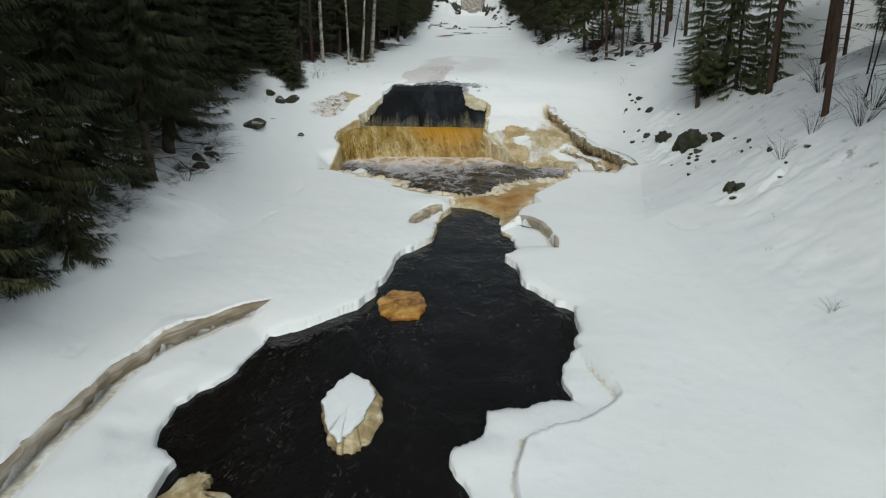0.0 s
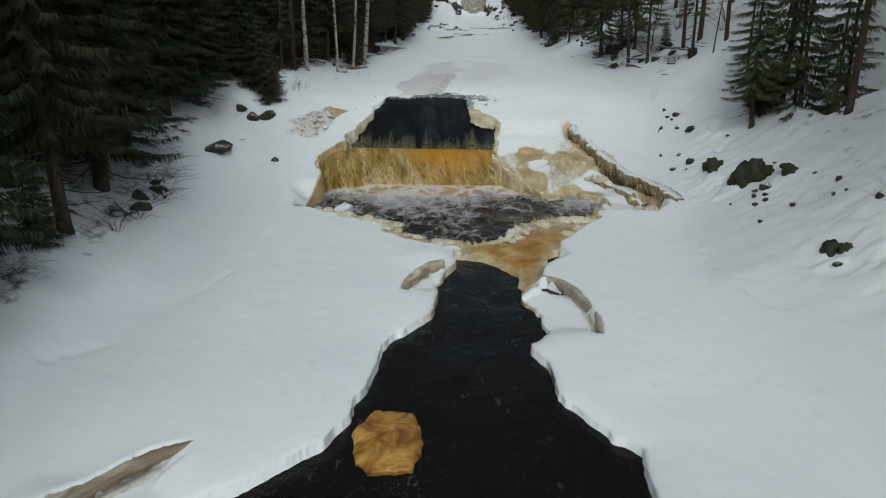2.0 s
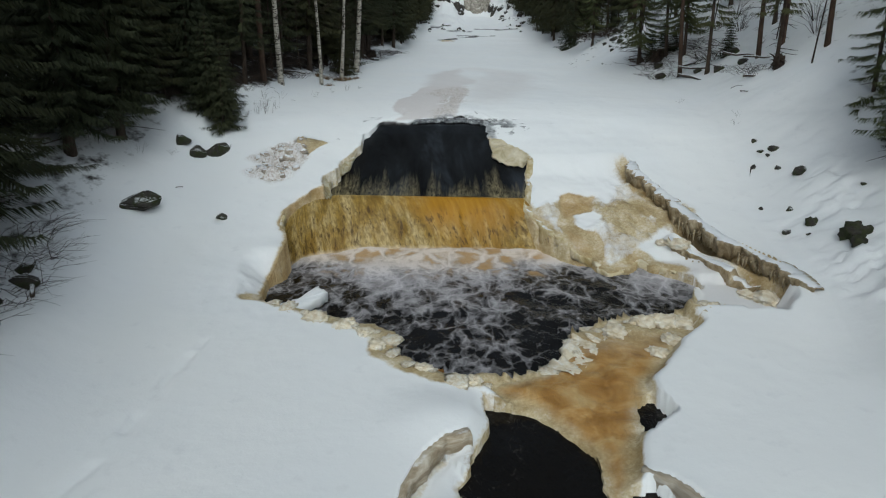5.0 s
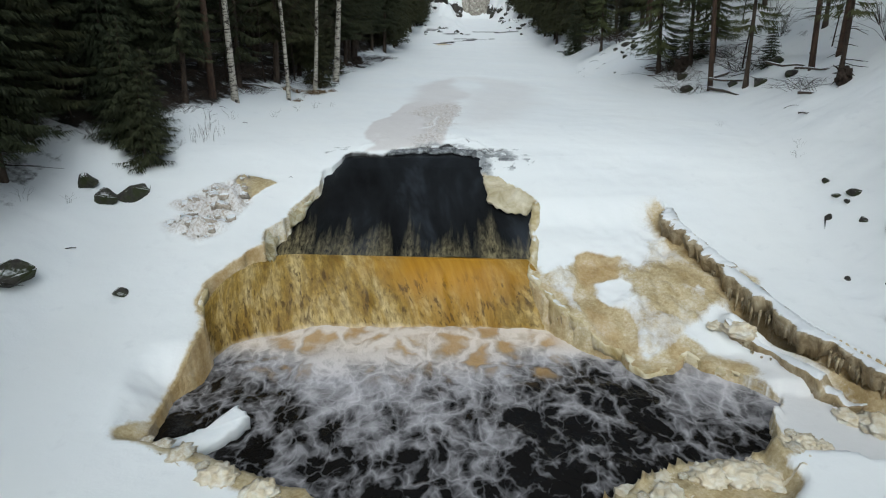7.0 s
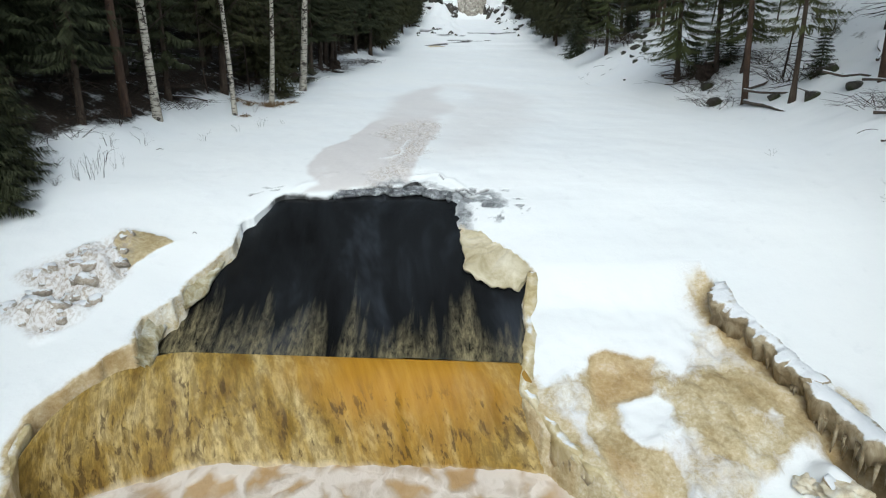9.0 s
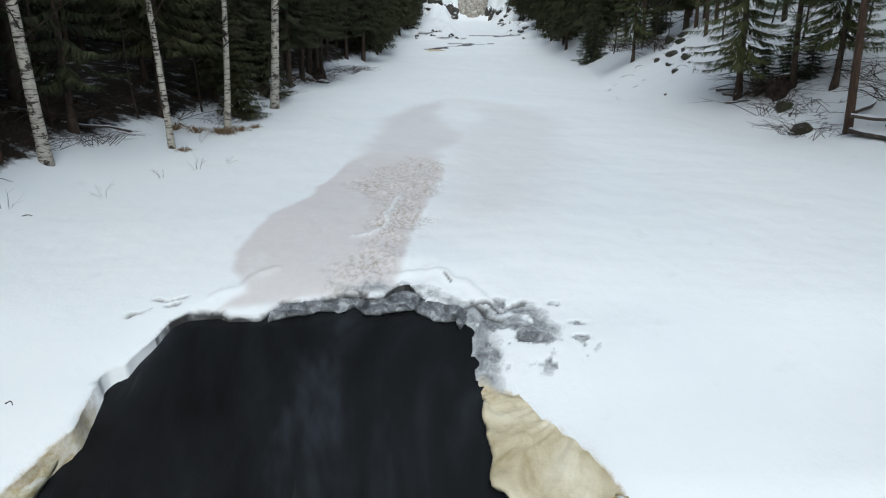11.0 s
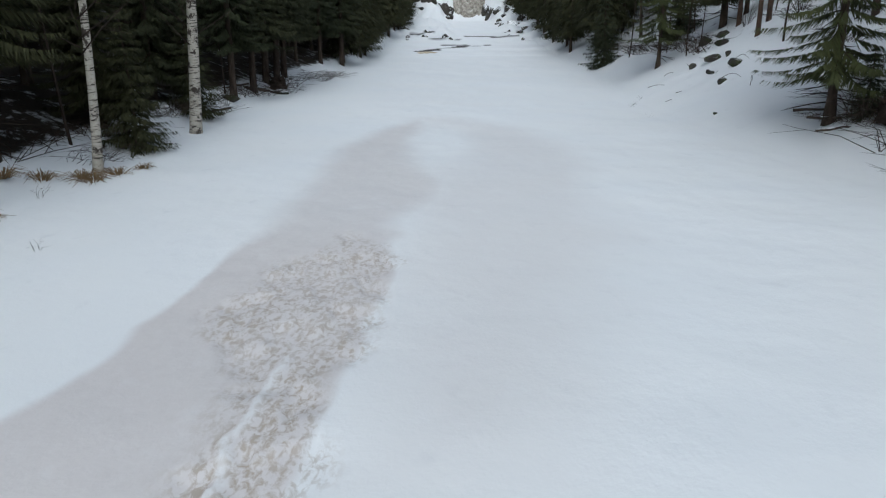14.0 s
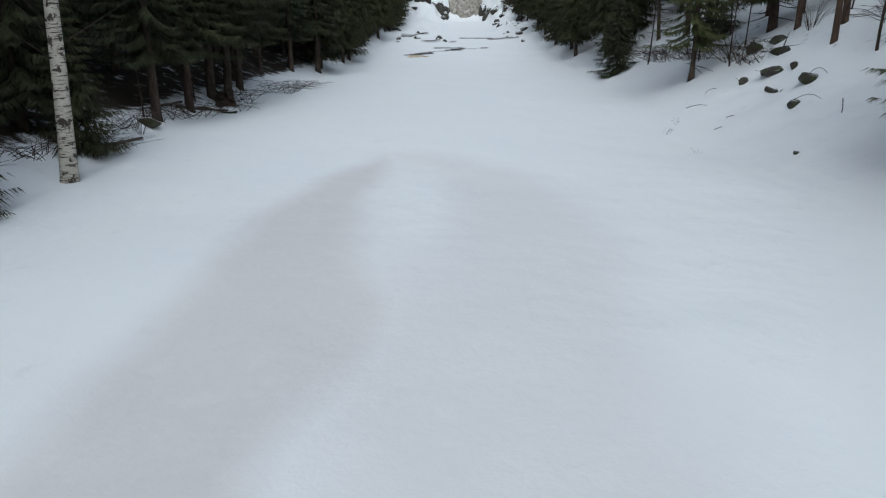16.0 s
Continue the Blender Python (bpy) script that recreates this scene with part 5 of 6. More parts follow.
for x, y, sz, sd, tn in [(-9.3, 30.5, (0.75, 0.5, 0.34), 1, 10), (-8.2, 34.35, (0.42, 0.34, 0.42), 2, 30), (-8.75, 34.0, (0.34, 0.3, 0.3), 3, 0), (-9.35, 34.3, (0.36, 0.3, 0.26), 4, 0), (-7.05, 30.8, (0.2, 0.2, 0.16), 5, 0),
                         (10.4, 33.5, (0.26, 0.2, 0.16), 6, 20), (10.1, 34.3, (0.13, 0.12, 0.12), 7, 0), (10.5, 32.0, (0.34, 0.24, 0.2), 8, 40), (10.15, 32.6, (0.12, 0.12, 0.12), 9, 0), (9.6, 30.6, (0.14, 0.12, 0.12), 18, 0),
                         (10.2, 24.6, (0.26, 0.22, 0.16), 14, 0), (12.3, 43.1, (0.36, 0.26, 0.24), 51, 20), (12.9, 42.1, (0.42, 0.3, 0.26), 52, 60), (12.0, 44.7, (0.3, 0.24, 0.2), 53, 0), (13.3, 44.2, (0.4, 0.3, 0.3), 54, 0), (11.4, 49.0, (0.4, 0.3, 0.26), 22, 0), (11.0, 47.0, (0.34, 0.3, 0.26), 23, 0), (-6.9, 61.0, (0.5, 0.4, 0.25), 24, 0), (-6.0, 66.0, (0.5, 0.4, 0.25), 25, 0), (9.94, 55.3, (0.1, 0.08, 0.07), 26, 0)]:
    rock(x, y, sz, sd, turn=tn, sink=0.3 if max(sz) > 0.3 else 0.5)
for x, y, sz, sd in [(10.3, 25.85, (0.55, 0.5, 0.62), 10), (9.98, 26.15, (0.32, 0.3, 0.36), 41), (10.7, 25.7, (0.36, 0.34, 0.34), 42), (10.0, 28.2, (0.38, 0.34, 0.36), 11), (9.82, 27.75, (0.2, 0.2, 0.22), 43), (11.05, 24.9, (0.36, 0.28, 0.24), 12), (9.2, 19.3, (0.26, 0.24, 0.3), 13), (9.36, 19.05, (0.18, 0.18, 0.18), 44), (9.7, 29.6, (0.2, 0.18, 0.2), 45),
                     (12.73, 61.9, (0.42, 0.3, 0.26), 46), (12.05, 60.8, (0.42, 0.32, 0.24), 15), (11.55, 61.6, (0.24, 0.18, 0.16), 16), (11.5, 59.75, (0.4, 0.16, 0.14), 17), (11.95, 58.8, (0.34, 0.26, 0.24), 19), (11.15, 57.9, (0.26, 0.2, 0.16), 20), (12.3, 60.2, (0.2, 0.16, 0.14), 21), (13.05, 64.1, (0.4, 0.34, 0.4), 47), (13.4, 63.4, (0.34, 0.3, 0.24), 48)]:
    rock(x, y, sz, sd, "dark green mossy boulder showing through snow", 0.42, sd * 37, MOSS_ROCK if y < 40 else ROCK)
gr = random.Random(12)
for k in range(28):
    x, y = gr.uniform(9.0, 11.4), gr.uniform(18, 34)
    s = gr.uniform(0.05, 0.13)
    rock(x, y, (s * gr.uniform(0.8, 1.5), s, s * 0.9), 400 + k, "small dark stone poking out of lumpy snow", 0.35, gr.uniform(0, 360))
gl = random.Random(19)
for x, y in [(-9.6, 24.2), (-9.95, 24.9), (-9.8, 25.9), (-10.1, 26.4)]:
    k = gl.uniform(0.22, 0.42)
    rock(x, y, (k * 1.2, k, k * 0.8), 450 + int(10 * y), "dark angular stone at the snowy edge of the forest", 0.35, gl.uniform(0, 360))
# rocks round the frozen cascade far upstream
for x, y, sz, sd in [(2.3, 148.6, (1.0, 1.0, 1.7), 31), (1.2, 149.6, (1.1, 1.0, 1.9), 32), (-0.8, 149, (1.5, 1.2, 2.0), 33), (3.4, 149.6, (0.7, 0.7, 1.0), 30), (9.9, 148.8, (0.8, 0.8, 1.4), 34), (10.8, 149.8, (1.0, 0.9, 1.6), 35), (9.6, 151.2, (0.8, 0.8, 2.2), 27), (12, 143, (0.8, 0.6, 0.6), 37), (-3.6, 130, (0.9, 0.7, 0.7), 38), (15, 146, (1.3, 1.0, 1.0), 39), (10.5, 138, (0.8, 0.6, 0.45), 28)]:
    rock(x, y, sz, sd, "snow-dusted dark rock beside a frozen cascade", 0.5 if y > 147 else 0.4, sd * 50, FAR_ROCK)


def frozen_cascade():
    """A broad tongue of ribbed ice hanging down a rock step."""
    vs, fs, nu, nv = [], [], 46, 34
    for k in range(nv):
        t = k / (nv - 1)
        for q in range(nu):
            u = q / (nu - 1)
            x = 6.9 + (u - 0.5) * (6.0 - 1.6 * t) - 0.3 * t
            bulge = 1.1 * math.sin(math.pi * u) + 0.5 * noise.fractal(Vector((x * 1.2, t * 1.5, 3.0)), 1.0, 2.0, 5)
            vs.append((x, 153.2 - 2.6 * t - bulge * (0.4 + 0.6 * t), 8.2 - 5.6 * t ** 0.9 + 0.25 * noise.fractal(Vector((x, t * 4, 9.0)), 1.0, 2.0, 4)))
    for k in range(nv - 1):
        for q in range(nu - 1):
            a = k * nu + q
            fs.append((a, a + nu, a + nu + 1, a + 1))
    return tagged(mesh_object("frozen_cascade", vs, fs, CASCADE_ICE), "grey-tan frozen cascade between snow-capped dark rocks", "frozen waterfall")


frozen_cascade()
gg = random.Random(77)
for k in range(34):
    y = gg.uniform(116, 153)
    x = gg.choice((gg.uniform(-3.5, 3.2), gg.uniform(10.4, 14.5)))
    s = gg.uniform(0.35, 1.0) * (0.6 + (y - 116) / 45)
    rock(x, y, (s, s * 0.8, s * 0.8), 200 + k, "snow-dusted dark rock beside a frozen cascade", 0.45, k * 70, FAR_ROCK)
ochre = mesh_object("rock", *lumpy(40, (2.6, 1.4, 1.8), 3, 0.2), plain_material("ochre_rock", [(0.3, (0.22, 0.13, 0.04)), (0.7, (0.45, 0.30, 0.12))], 0.8, 0.9, 0.6))
ochre.matrix_basis = pose(13.2, 153, height(13.2, 153) + 1.6)
tagged(ochre, "ochre-yellow rock face above the frozen cascade", "rock")


def along(line, n):
    """n even places on a polyline with the way there."""
    p = np.array(line, float)
    d = np.concatenate([[0], np.cumsum(np.hypot(*np.diff(p, axis=0).T))])
    s = np.linspace(0, d[-1], n)
    q = np.column_stack([np.interp(s, d, p[:, 0]), np.interp(s, d, p[:, 1])])
    w = np.gradient(q, axis=0)
    return q, w / np.linalg.norm(w, axis=1)[:, None]


def icicle_shape(length, r, seed):
    g = random.Random(seed)
    return tube([(0, 0, 0.05), (g.uniform(-.01, .01), 0, -length * 0.4), (g.uniform(-.02, .02), g.uniform(-.02, .02), -length)], [r, r * 0.62, r * 0.08], 6)


ICICLES = [icicle_shape(1.0, 0.075, k) for k in range(4)]
ICICLE_MESHES = []


def icicle(parent, x, y, z, length, k):
    """Hangs an icicle from a ledge; alike ones share their mesh."""
    if len(ICICLE_MESHES) <= k:
        ob = part("icicle", *ICICLES[k], DARK_ICE, parent)
        ICICLE_MESHES.append(ob.data)
    else:
        ob = new("icicle", ICICLE_MESHES[k])
        ob.parent = parent
    ob.matrix_basis = pose(x, y, z, 0, 0, 70 * k + 30 * length) @ Matrix.Diagonal((length * 0.5 + 0.3, length * 0.5 + 0.3, length, 1))


def face_strip(line, top, drop, out, seed, ragged, back=0.18, rough=0.03, pitch=0.06):
    """An undercut wall along a line: flush top, a lip that leans out, and a thin skirt with a ragged foot."""
    length = sum(math.dist(a, b) for a, b in zip(line, line[1:]))
    m = max(12, int(length / pitch))
    q, w = along(line, m)
    g = random.Random(seed)
    vs, fs, n, hang = [], [], 10, 0.5
    for k, ((x, y), (wx, wy)) in enumerate(zip(q, w)):
        ix, iy = wy, -wx
        f = k / (m - 1)
        taper = min(1, 0.25 + f * 9, 0.25 + (1 - f) * 9)
        a = noise.fractal(Vector((x * 1.3, y * 1.3, seed)), 1.0, 2.0, 4)
        b = noise.fractal(Vector((x * 4.5, y * 4.5, seed + 9)), 1.0, 2.0, 3)
        lip, deep = out * taper * (1 + 0.9 * a + 0.15 * b), drop * taper * (1 + 0.45 * a)
        hang = 0.45 * hang + 0.55 * g.random() ** 2.2
        foot = deep * (1 - 0.45 * ragged + ragged * 1.25 * hang)
        zt = top(x, y) - 0.01
        for o, z in ((-back, -0.02), (lip * 0.5, 0.01), (lip, -0.03), (lip * 1.03, -0.12 * deep - 0.04), (lip * 0.86, -0.5 * deep), (lip * 0.74, -foot), (lip * 0.62, -foot), (lip * 0.5, -0.42 * deep), (-0.04, -0.35 * deep), (-back, -0.6 * deep)):
            j = rough * noise.fractal(Vector((x * 4 + o * 7, y * 4, z * 7 + seed)), 0.9, 2.1, 4)
            vs.append((x + ix * (o + j), y + iy * (o + j), zt + z + (0.6 * j if z < -0.02 else 0)))
    for k in range(m - 1):
        for j in range(n):
            a, b = k * n + j, k * n + (j + 1) % n
            fs.append((a, b, b + n, a + n))
    fs += [tuple(range(n))[::-1], tuple(range((m - 1) * n, m * n))]
    return vs, fs, q, w


def ledge(line, drop, out, seed, label, clusters, top, ragged=0.8, mat=None, rough=0.14):
    """An overhang of ice; clusters: share of its length, spread, count and longest icicle."""
    root = tagged(new("ice_ledge"), label, "ice ledge")
    g = random.Random(seed)
    vs, fs, q, w = face_strip(line, top, drop, out, seed, ragged, 0.18, rough * out, 0.035)
    part("body", vs, fs, mat or DARK_ICE, root, "brown tea-stained overhanging ice")
    m = len(q)
    for at, spread, count, longest in clusters:
        for k in range(count):
            i = min(m - 1, max(0, int(m * (at + g.uniform(-spread, spread)))))
            (x, y), (wx, wy) = q[i], w[i]
            o = out * g.uniform(0.5, 0.95)
            icicle(root, x + wy * o, y - wx * o, top(x, y) - drop * g.uniform(0.4, 0.7), longest * g.uniform(0.3, 1.0), k % 4)
    return root


def over(x, y):
    """Height of the upper snow just outside the ledge."""
    return height(x + 0.45, y + 0.12)


overhang = ledge([(6.6, 32.0), (6.8, 31.4), (6.95, 30.9), (7.4, 29.7), (7.95, 28.5), (8.3, 27.3), (8.3, 26.6)], 0.42, 0.27, 3, "brown overhanging ice ledge hung with icicles under a snow bank", [(0.10, 0.04, 14, 0.5), (0.2, 0.05, 20, 0.55), (0.32, 0.05, 16, 0.45), (0.45, 0.06, 22, 0.42), (0.62, 0.08, 22, 0.45), (0.78, 0.07, 16, 0.35), (0.9, 0.05, 10, 0.3)], over, 0.35, LEDGE_ICE, 0.22)
upper = ledge([(5.86, 33.85), (6.0, 33.45), (6.25, 32.9), (6.6, 32.2), (6.75, 31.7)], 0.44, 0.34, 4, "thick rounded roll of brown ice under a snow bank", [(0.75, 0.15, 14, 0.3)], over, 0.2, LEDGE_ICE, 0.34)
ledge([(x - 0.17, y - 0.08) for x, y in RIDGE], 0.32, 0.14, 5, "low brown ice ridge with a snow cap beside the pool", [(0.5, 0.4, 22, 0.2)], lambda x, y: height(x + 0.14, y + 0.07) - 0.02, 0.35, CAPPED_ICE)
FALL_EDGE = [(2.42, 34.3), (2.35, 33.75), (2.3, 33.2), (2.16, 32.6), (2.1, 32.1), (2.5, 31.45), (2.85, 30.95)]
rim = ledge(FALL_EDGE, 0.50, 0.05, 8, "pale icicle-hung ice rim at the side of the waterfall", [(0.25, 0.1, 10, 0.3), (0.55, 0.08, 14, 0.4), (0.72, 0.08, 16, 0.5), (0.9, 0.08, 14, 0.45)], lambda x, y: height(x + 0.28, y + 0.12) - 0.05, 0.4, EDGE_ICE, 0.6)
lip_ice = ledge([(2.7, 31.1), (2.9, 30.82), (3.3, 30.44), (3.5, 30.2), (3.88, 30.12), (3.95, 29.75), (4.17, 29.43), (4.74, 29.62), (5.2, 29.96), (5.47, 29.66), (5.98, 29.2)], 0.30, 0.03, 9, "rounded cream-coloured lip of ice over the plunge pool", [], lambda x, y: height(x + 0.10, y + 0.16) - 0.05, 0.1, CREAM_ICE, 1.2)
wall_ice = ledge([(-5.0, 29.45), (-5.04, 30.1), (-5.2, 30.6), (-5.2, 31.0)], 0.6, 0.04, 10, "pale yellow ice wall under the snow beside the falling water", [], lambda x, y: height(x - 0.25, y) - 0.05, 0.2, EDGE_ICE, 0.6)


def snow_wall(line, drop, out, seed, mat=None):
    vs, fs, _, _ = face_strip(line, lambda x, y: height(x + (-0.22 if x < 0 else 0.22), y + 0.06) - 0.02, drop, out, seed, 0.25, 0.10)
    return tagged(mesh_object("snow_wall", vs, fs, mat or WALL), "broken edge of layered grey-brown snow over a crack", "snow edge", "broken snow edges")


snow_wall(CRACKS[0][0], 0.36, 0.11, 21)
snow_wall(CRACKS[1][0], 0.40, 0.10, 22)
snow_wall([(-1.2, 20.45), (-1.08, 20.95), (-0.87, 21.45), (-0.48, 21.82), (-0.05, 21.96), (0.18, 22.02)], 0.42, 0.16, 23, NECK_ICE)


def shelf_piece(inner, outer, z_in, z_out, mat, root, thick=0.10, ragged=0.08, rough=0.02, pitch=0.05, back=0.06):
    """A thin plate of ice between two lines: ragged in front, tucked under the snow behind."""
    length = sum(math.dist(a, b) for a, b in zip(inner, inner[1:]))
    m = max(10, int(length / pitch))
    f = np.linspace(0, len(inner) - 1, m)
    cols = [np.interp(f, np.arange(len(line)), [p[k] for p in line]) for line in (inner, outer) for k in (0, 1)]
    vs, fs, n = [], [], 13
    for ex, ey, bx, by in zip(*cols):
        j = ragged * noise.fractal(Vector((ex * 3.5, ey * 3.5, 2.0)), 0.8, 2.1, 6)
        span = max(0.02, math.hypot(bx - ex, by - ey))
        ux, uy = (bx - ex) / span, (by - ey) / span
        ex, ey = ex + ux * j, ey + uy * j
        bx, by = bx + ux * back, by + uy * back
        zi, zo = z_in(ex, ey), z_out(bx, by)
        for g, dz in ((1.0, -thick), (0.4, -thick), (0.05, -0.8 * thick), (0.0, -0.45 * thick), (0.0, -0.15 * thick), (0.03, 0.0), (0.10, 0.012), (0.2, 0.006), (0.34, 0.0), (0.5, 0.0), (0.68, 0.0), (0.85, 0.0), (1.0, 0.0)):
            r = rough * noise.fractal(Vector((ex * 5 + g * 3, ey * 5 + g, 5.0)), 0.8, 2.1, 6) if dz > -0.5 * thick else 0
            vs.append((ex + (bx - ex) * g, ey + (by - ey) * g, zi + (zo - zi) * g + dz + r))
    for k in range(m - 1):
        for q in range(n - 1):
            a = k * n + q
            fs.append((a, a + n, a + n + 1, a + 1))
    return part("plate", vs, fs, mat, root)


def on_slide(lift):
    return lambda x, y: float(slide_height(y)) + lift


FRONT = [(-2.9, 36.6), (-2.8, 36.84), (-2.48, 36.79), (-2.19, 36.62), (-1.87, 36.6), (-1.6, 36.68), (-1.41, 36.77), (-1.21, 36.83), (-0.97, 37.0), (-0.67, 36.95), (-0.52, 37.04), (-0.38, 36.9), (-0.12, 36.83), (0.07, 36.94), (0.33, 36.98), (0.44, 36.81), (0.61, 36.68), (0.89, 36.70), (0.93, 36.5), (0.94, 36.34), (1.05, 36.12), (1.08, 35.9)]
BACK = [(-2.88, 36.66), (-2.76, 36.9), (-2.46, 36.86), (-2.17, 36.70), (-1.86, 36.69), (-1.56, 36.84), (-1.41, 37.10), (-1.23, 37.1), (-0.98, 37.15), (-0.74, 37.22), (-0.5, 37.22), (-0.29, 37.15), (-0.11, 37.17), (0.04, 37.42), (0.27, 37.46), (0.42, 37.2), (0.62, 37.05), (0.92, 36.96), (1.1, 36.72), (1.22, 36.5), (1.38, 36.2), (1.5, 36.0)]
crest_shelf = tagged(new("ice_shelf"), "thin grey granular ice shelf over the crest of the fall", "ice shelf")
for a, b in ((5, 9), (8, 13), (12, 15), (14, 18), (17, 19)):
    shelf_piece(FRONT[a:b], BACK[a:b], on_slide(0.07), lambda x, y: -0.345, RIM_PLATE, crest_shelf, 0.07, 0.07, 0.022, 0.025, -0.075)

side_shelf = tagged(new("ice_shelf"), "smooth tan ice shelf jutting over the black slide", "ice shelf")
shelf_piece([(1.16, 35.45), (1.18, 35.3), (1.2, 35.1), (1.22, 34.88), (1.24, 34.5), (1.5, 34.28), (1.78, 34.15), (2.1, 34.07), (2.25, 34.05)], [(1.5, 35.45), (1.56, 35.35), (1.64, 35.25), (1.75, 35.12), (1.9, 34.98), (2.05, 34.82), (2.2, 34.65), (2.34, 34.45), (2.42, 34.25)],
            on_slide(0.16), lambda x, y: height(x + 0.25, y + 0.12) - 0.04, TAN_ICE, side_shelf, 0.10, 0.07, 0.05, 0.03, 0.1)
bank_rim = tagged(new("ice_shelf"), "pale yellow-grey ice rim along the snow bank beside the slide", "ice shelf")
shelf_piece([(-4.1, 32.5), (-4.14, 32.91), (-4.17, 33.2), (-4.16, 33.45), (-4.0, 33.72), (-3.82, 33.93), (-3.67, 34.15), (-3.58, 34.61), (-3.48, 35.05), (-3.53, 35.35), (-3.48, 35.65), (-3.36, 35.9), (-3.12, 36.2), (-2.95, 36.45)],
            [(-4.3, 32.4), (-4.45, 32.8), (-4.4, 33.05), (-4.28, 33.25), (-4.12, 33.5), (-4.0, 33.8), (-3.9, 34.1), (-3.8, 34.55), (-3.62, 35.05), (-3.62, 35.4), (-3.52, 35.72), (-3.4, 35.95), (-3.2, 36.2), (-3.02, 36.5)],
            on_slide(0.05), lambda x, y: height(x - 0.28, y + 0.08) - 0.16, PALE_RIM, bank_rim, 0.10, 0.05, 0.07, 0.025, 0.10)


def floe(name, ring, z, thick, mat, label, category, tilt=(0, 0), dome=0.06, seed=1):
    """A loose plate of ice with ragged sides and an uneven top."""
    g = random.Random(seed)
    pts = []
    for (ax, ay), (bx, by) in zip(ring, ring[1:] + ring[:1]):
        for k in range(7):
            f = k / 7
            pts.append((ax + (bx - ax) * f + g.uniform(-.035, .035), ay + (by - ay) * f + g.uniform(-.035, .035)))
    cx, cy = sum(p[0] for p in pts) / len(pts), sum(p[1] for p in pts) / len(pts)
    vs, fs, n = [], [], len(pts)
    for s, dz in ((0.97, -thick), (1.0, -0.02), (0.97, 0.02), (0.86, 0.45 * dome + 0.02), (0.6, 0.8 * dome + 0.02), (0.3, dome + 0.02)):
        for x, y in pts:
            u, v = (x - cx) * s, (y - cy) * s
            up = 0.03 * noise.noise(Vector((u * 3, v * 3, seed))) * (s < 0.96)
            vs.append((u, v, dz + up + (tilt[0] * u + tilt[1] * v if dz > -thick else 0)))
    for r in range(5):
        for k in range(n):
            a, b = r * n + k, r * n + (k + 1) % n
            fs.append((a, b, b + n, a + n))
    vs.append((0, 0, dome + 0.03))
    fs += [(5 * n + k, 5 * n + (k + 1) % n, 6 * n) for k in range(n)]
    fs.append(tuple(range(n))[::-1])
    ob = mesh_object(name, vs, fs, mat)
    ob.location = (cx, cy, z)
    return tagged(ob, label, category)


berg = floe("ice_floe", [(-2.26, 9.75), (-2.1, 10.4), (-1.85, 10.8), (-1.4, 10.6), (-1.18, 10.2), (-1.12, 9.5), (-1.28, 8.95), (-1.48, 8.62), (-1.76, 8.6), (-2.02, 8.95)], WATER_LOW + 0.10, 0.3, ICE, "snow-topped block of stained ice adrift in the black river", "ice floe", (-0.12, 0.02), 0.10, 2)
cap = floe("snow_cap", [(-2.24, 9.75), (-2.08, 10.38), (-1.86, 10.75), (-1.44, 10.55), (-1.3, 10.1), (-1.38, 9.5), (-1.56, 9.0), (-1.78, 8.66), (-2.0, 9.0)], 0, 0.05, CLEAN_SNOW, "", "", (-0.10, 0.02), 0.02, 3)
cap.parent, cap.location = berg, (cap.location.x - berg.location.x, cap.location.y - berg.location.y, 0.13)
floe("ice_floe", [(-4.4, 7.4), (-4.15, 7.9), (-3.9, 8.1), (-3.65, 7.95), (-3.7, 7.6), (-3.2, 7.55), (-3.1, 7.2), (-3.9, 6.9)], WATER_LOW + 0.07, 0.25, ICE, "yellow-brown ice plate at the river's edge", "ice floe", (0, 0.05), 0.08, 4)
floe("ice_slab", [(-5.05, 26.95), (-4.7, 27.25), (-4.1, 27.55), (-3.75, 28.05), (-3.45, 27.8), (-3.9, 27.1), (-4.6, 26.75)], WATER_POOL + 0.18, 0.3, CLEAN_SNOW, "tilted white ice slab at the edge of the plunge pool", "ice slab", (0.05, 0.14), 0.03, 6)
floe("sunken_ice", [(-1.7, 14.66), (-1.44, 15.45), (-0.59, 15.27), (-0.42, 14.23), (-0.61, 13.6), (-1.29, 13.54), (-1.6, 13.91)], WATER_LOW + 0.02, 0.2, SUNK, "amber-brown ice block awash in the black river", "ice block", (0, -0.05), 0.05, 51)
tongue = mesh_object("sunken_ice", *lumpy(52, (0.5, 0.3, 0.14), 4, 0.2), SUNK)
tongue.location = (-0.95, 24.35, WATER_POOL - 0.07)
tagged(tongue, "reddish-amber ice shelf awash at the pool's outlet", "ice block")


def foam_lump(x, y, size, seed):
    root = mesh_object("frozen_foam", *lumpy(seed, size, 4, 0.42, 1.0, 2.6, 0.0), FOAM)
    root.matrix_basis = pose(x, y, height(x, y) + size[2] * 0.05, 0, 0, seed * 40)
    return tagged(root, "crumbly tan lump of frozen river foam on ice", "frozen foam", "frozen foam lumps by the pool")


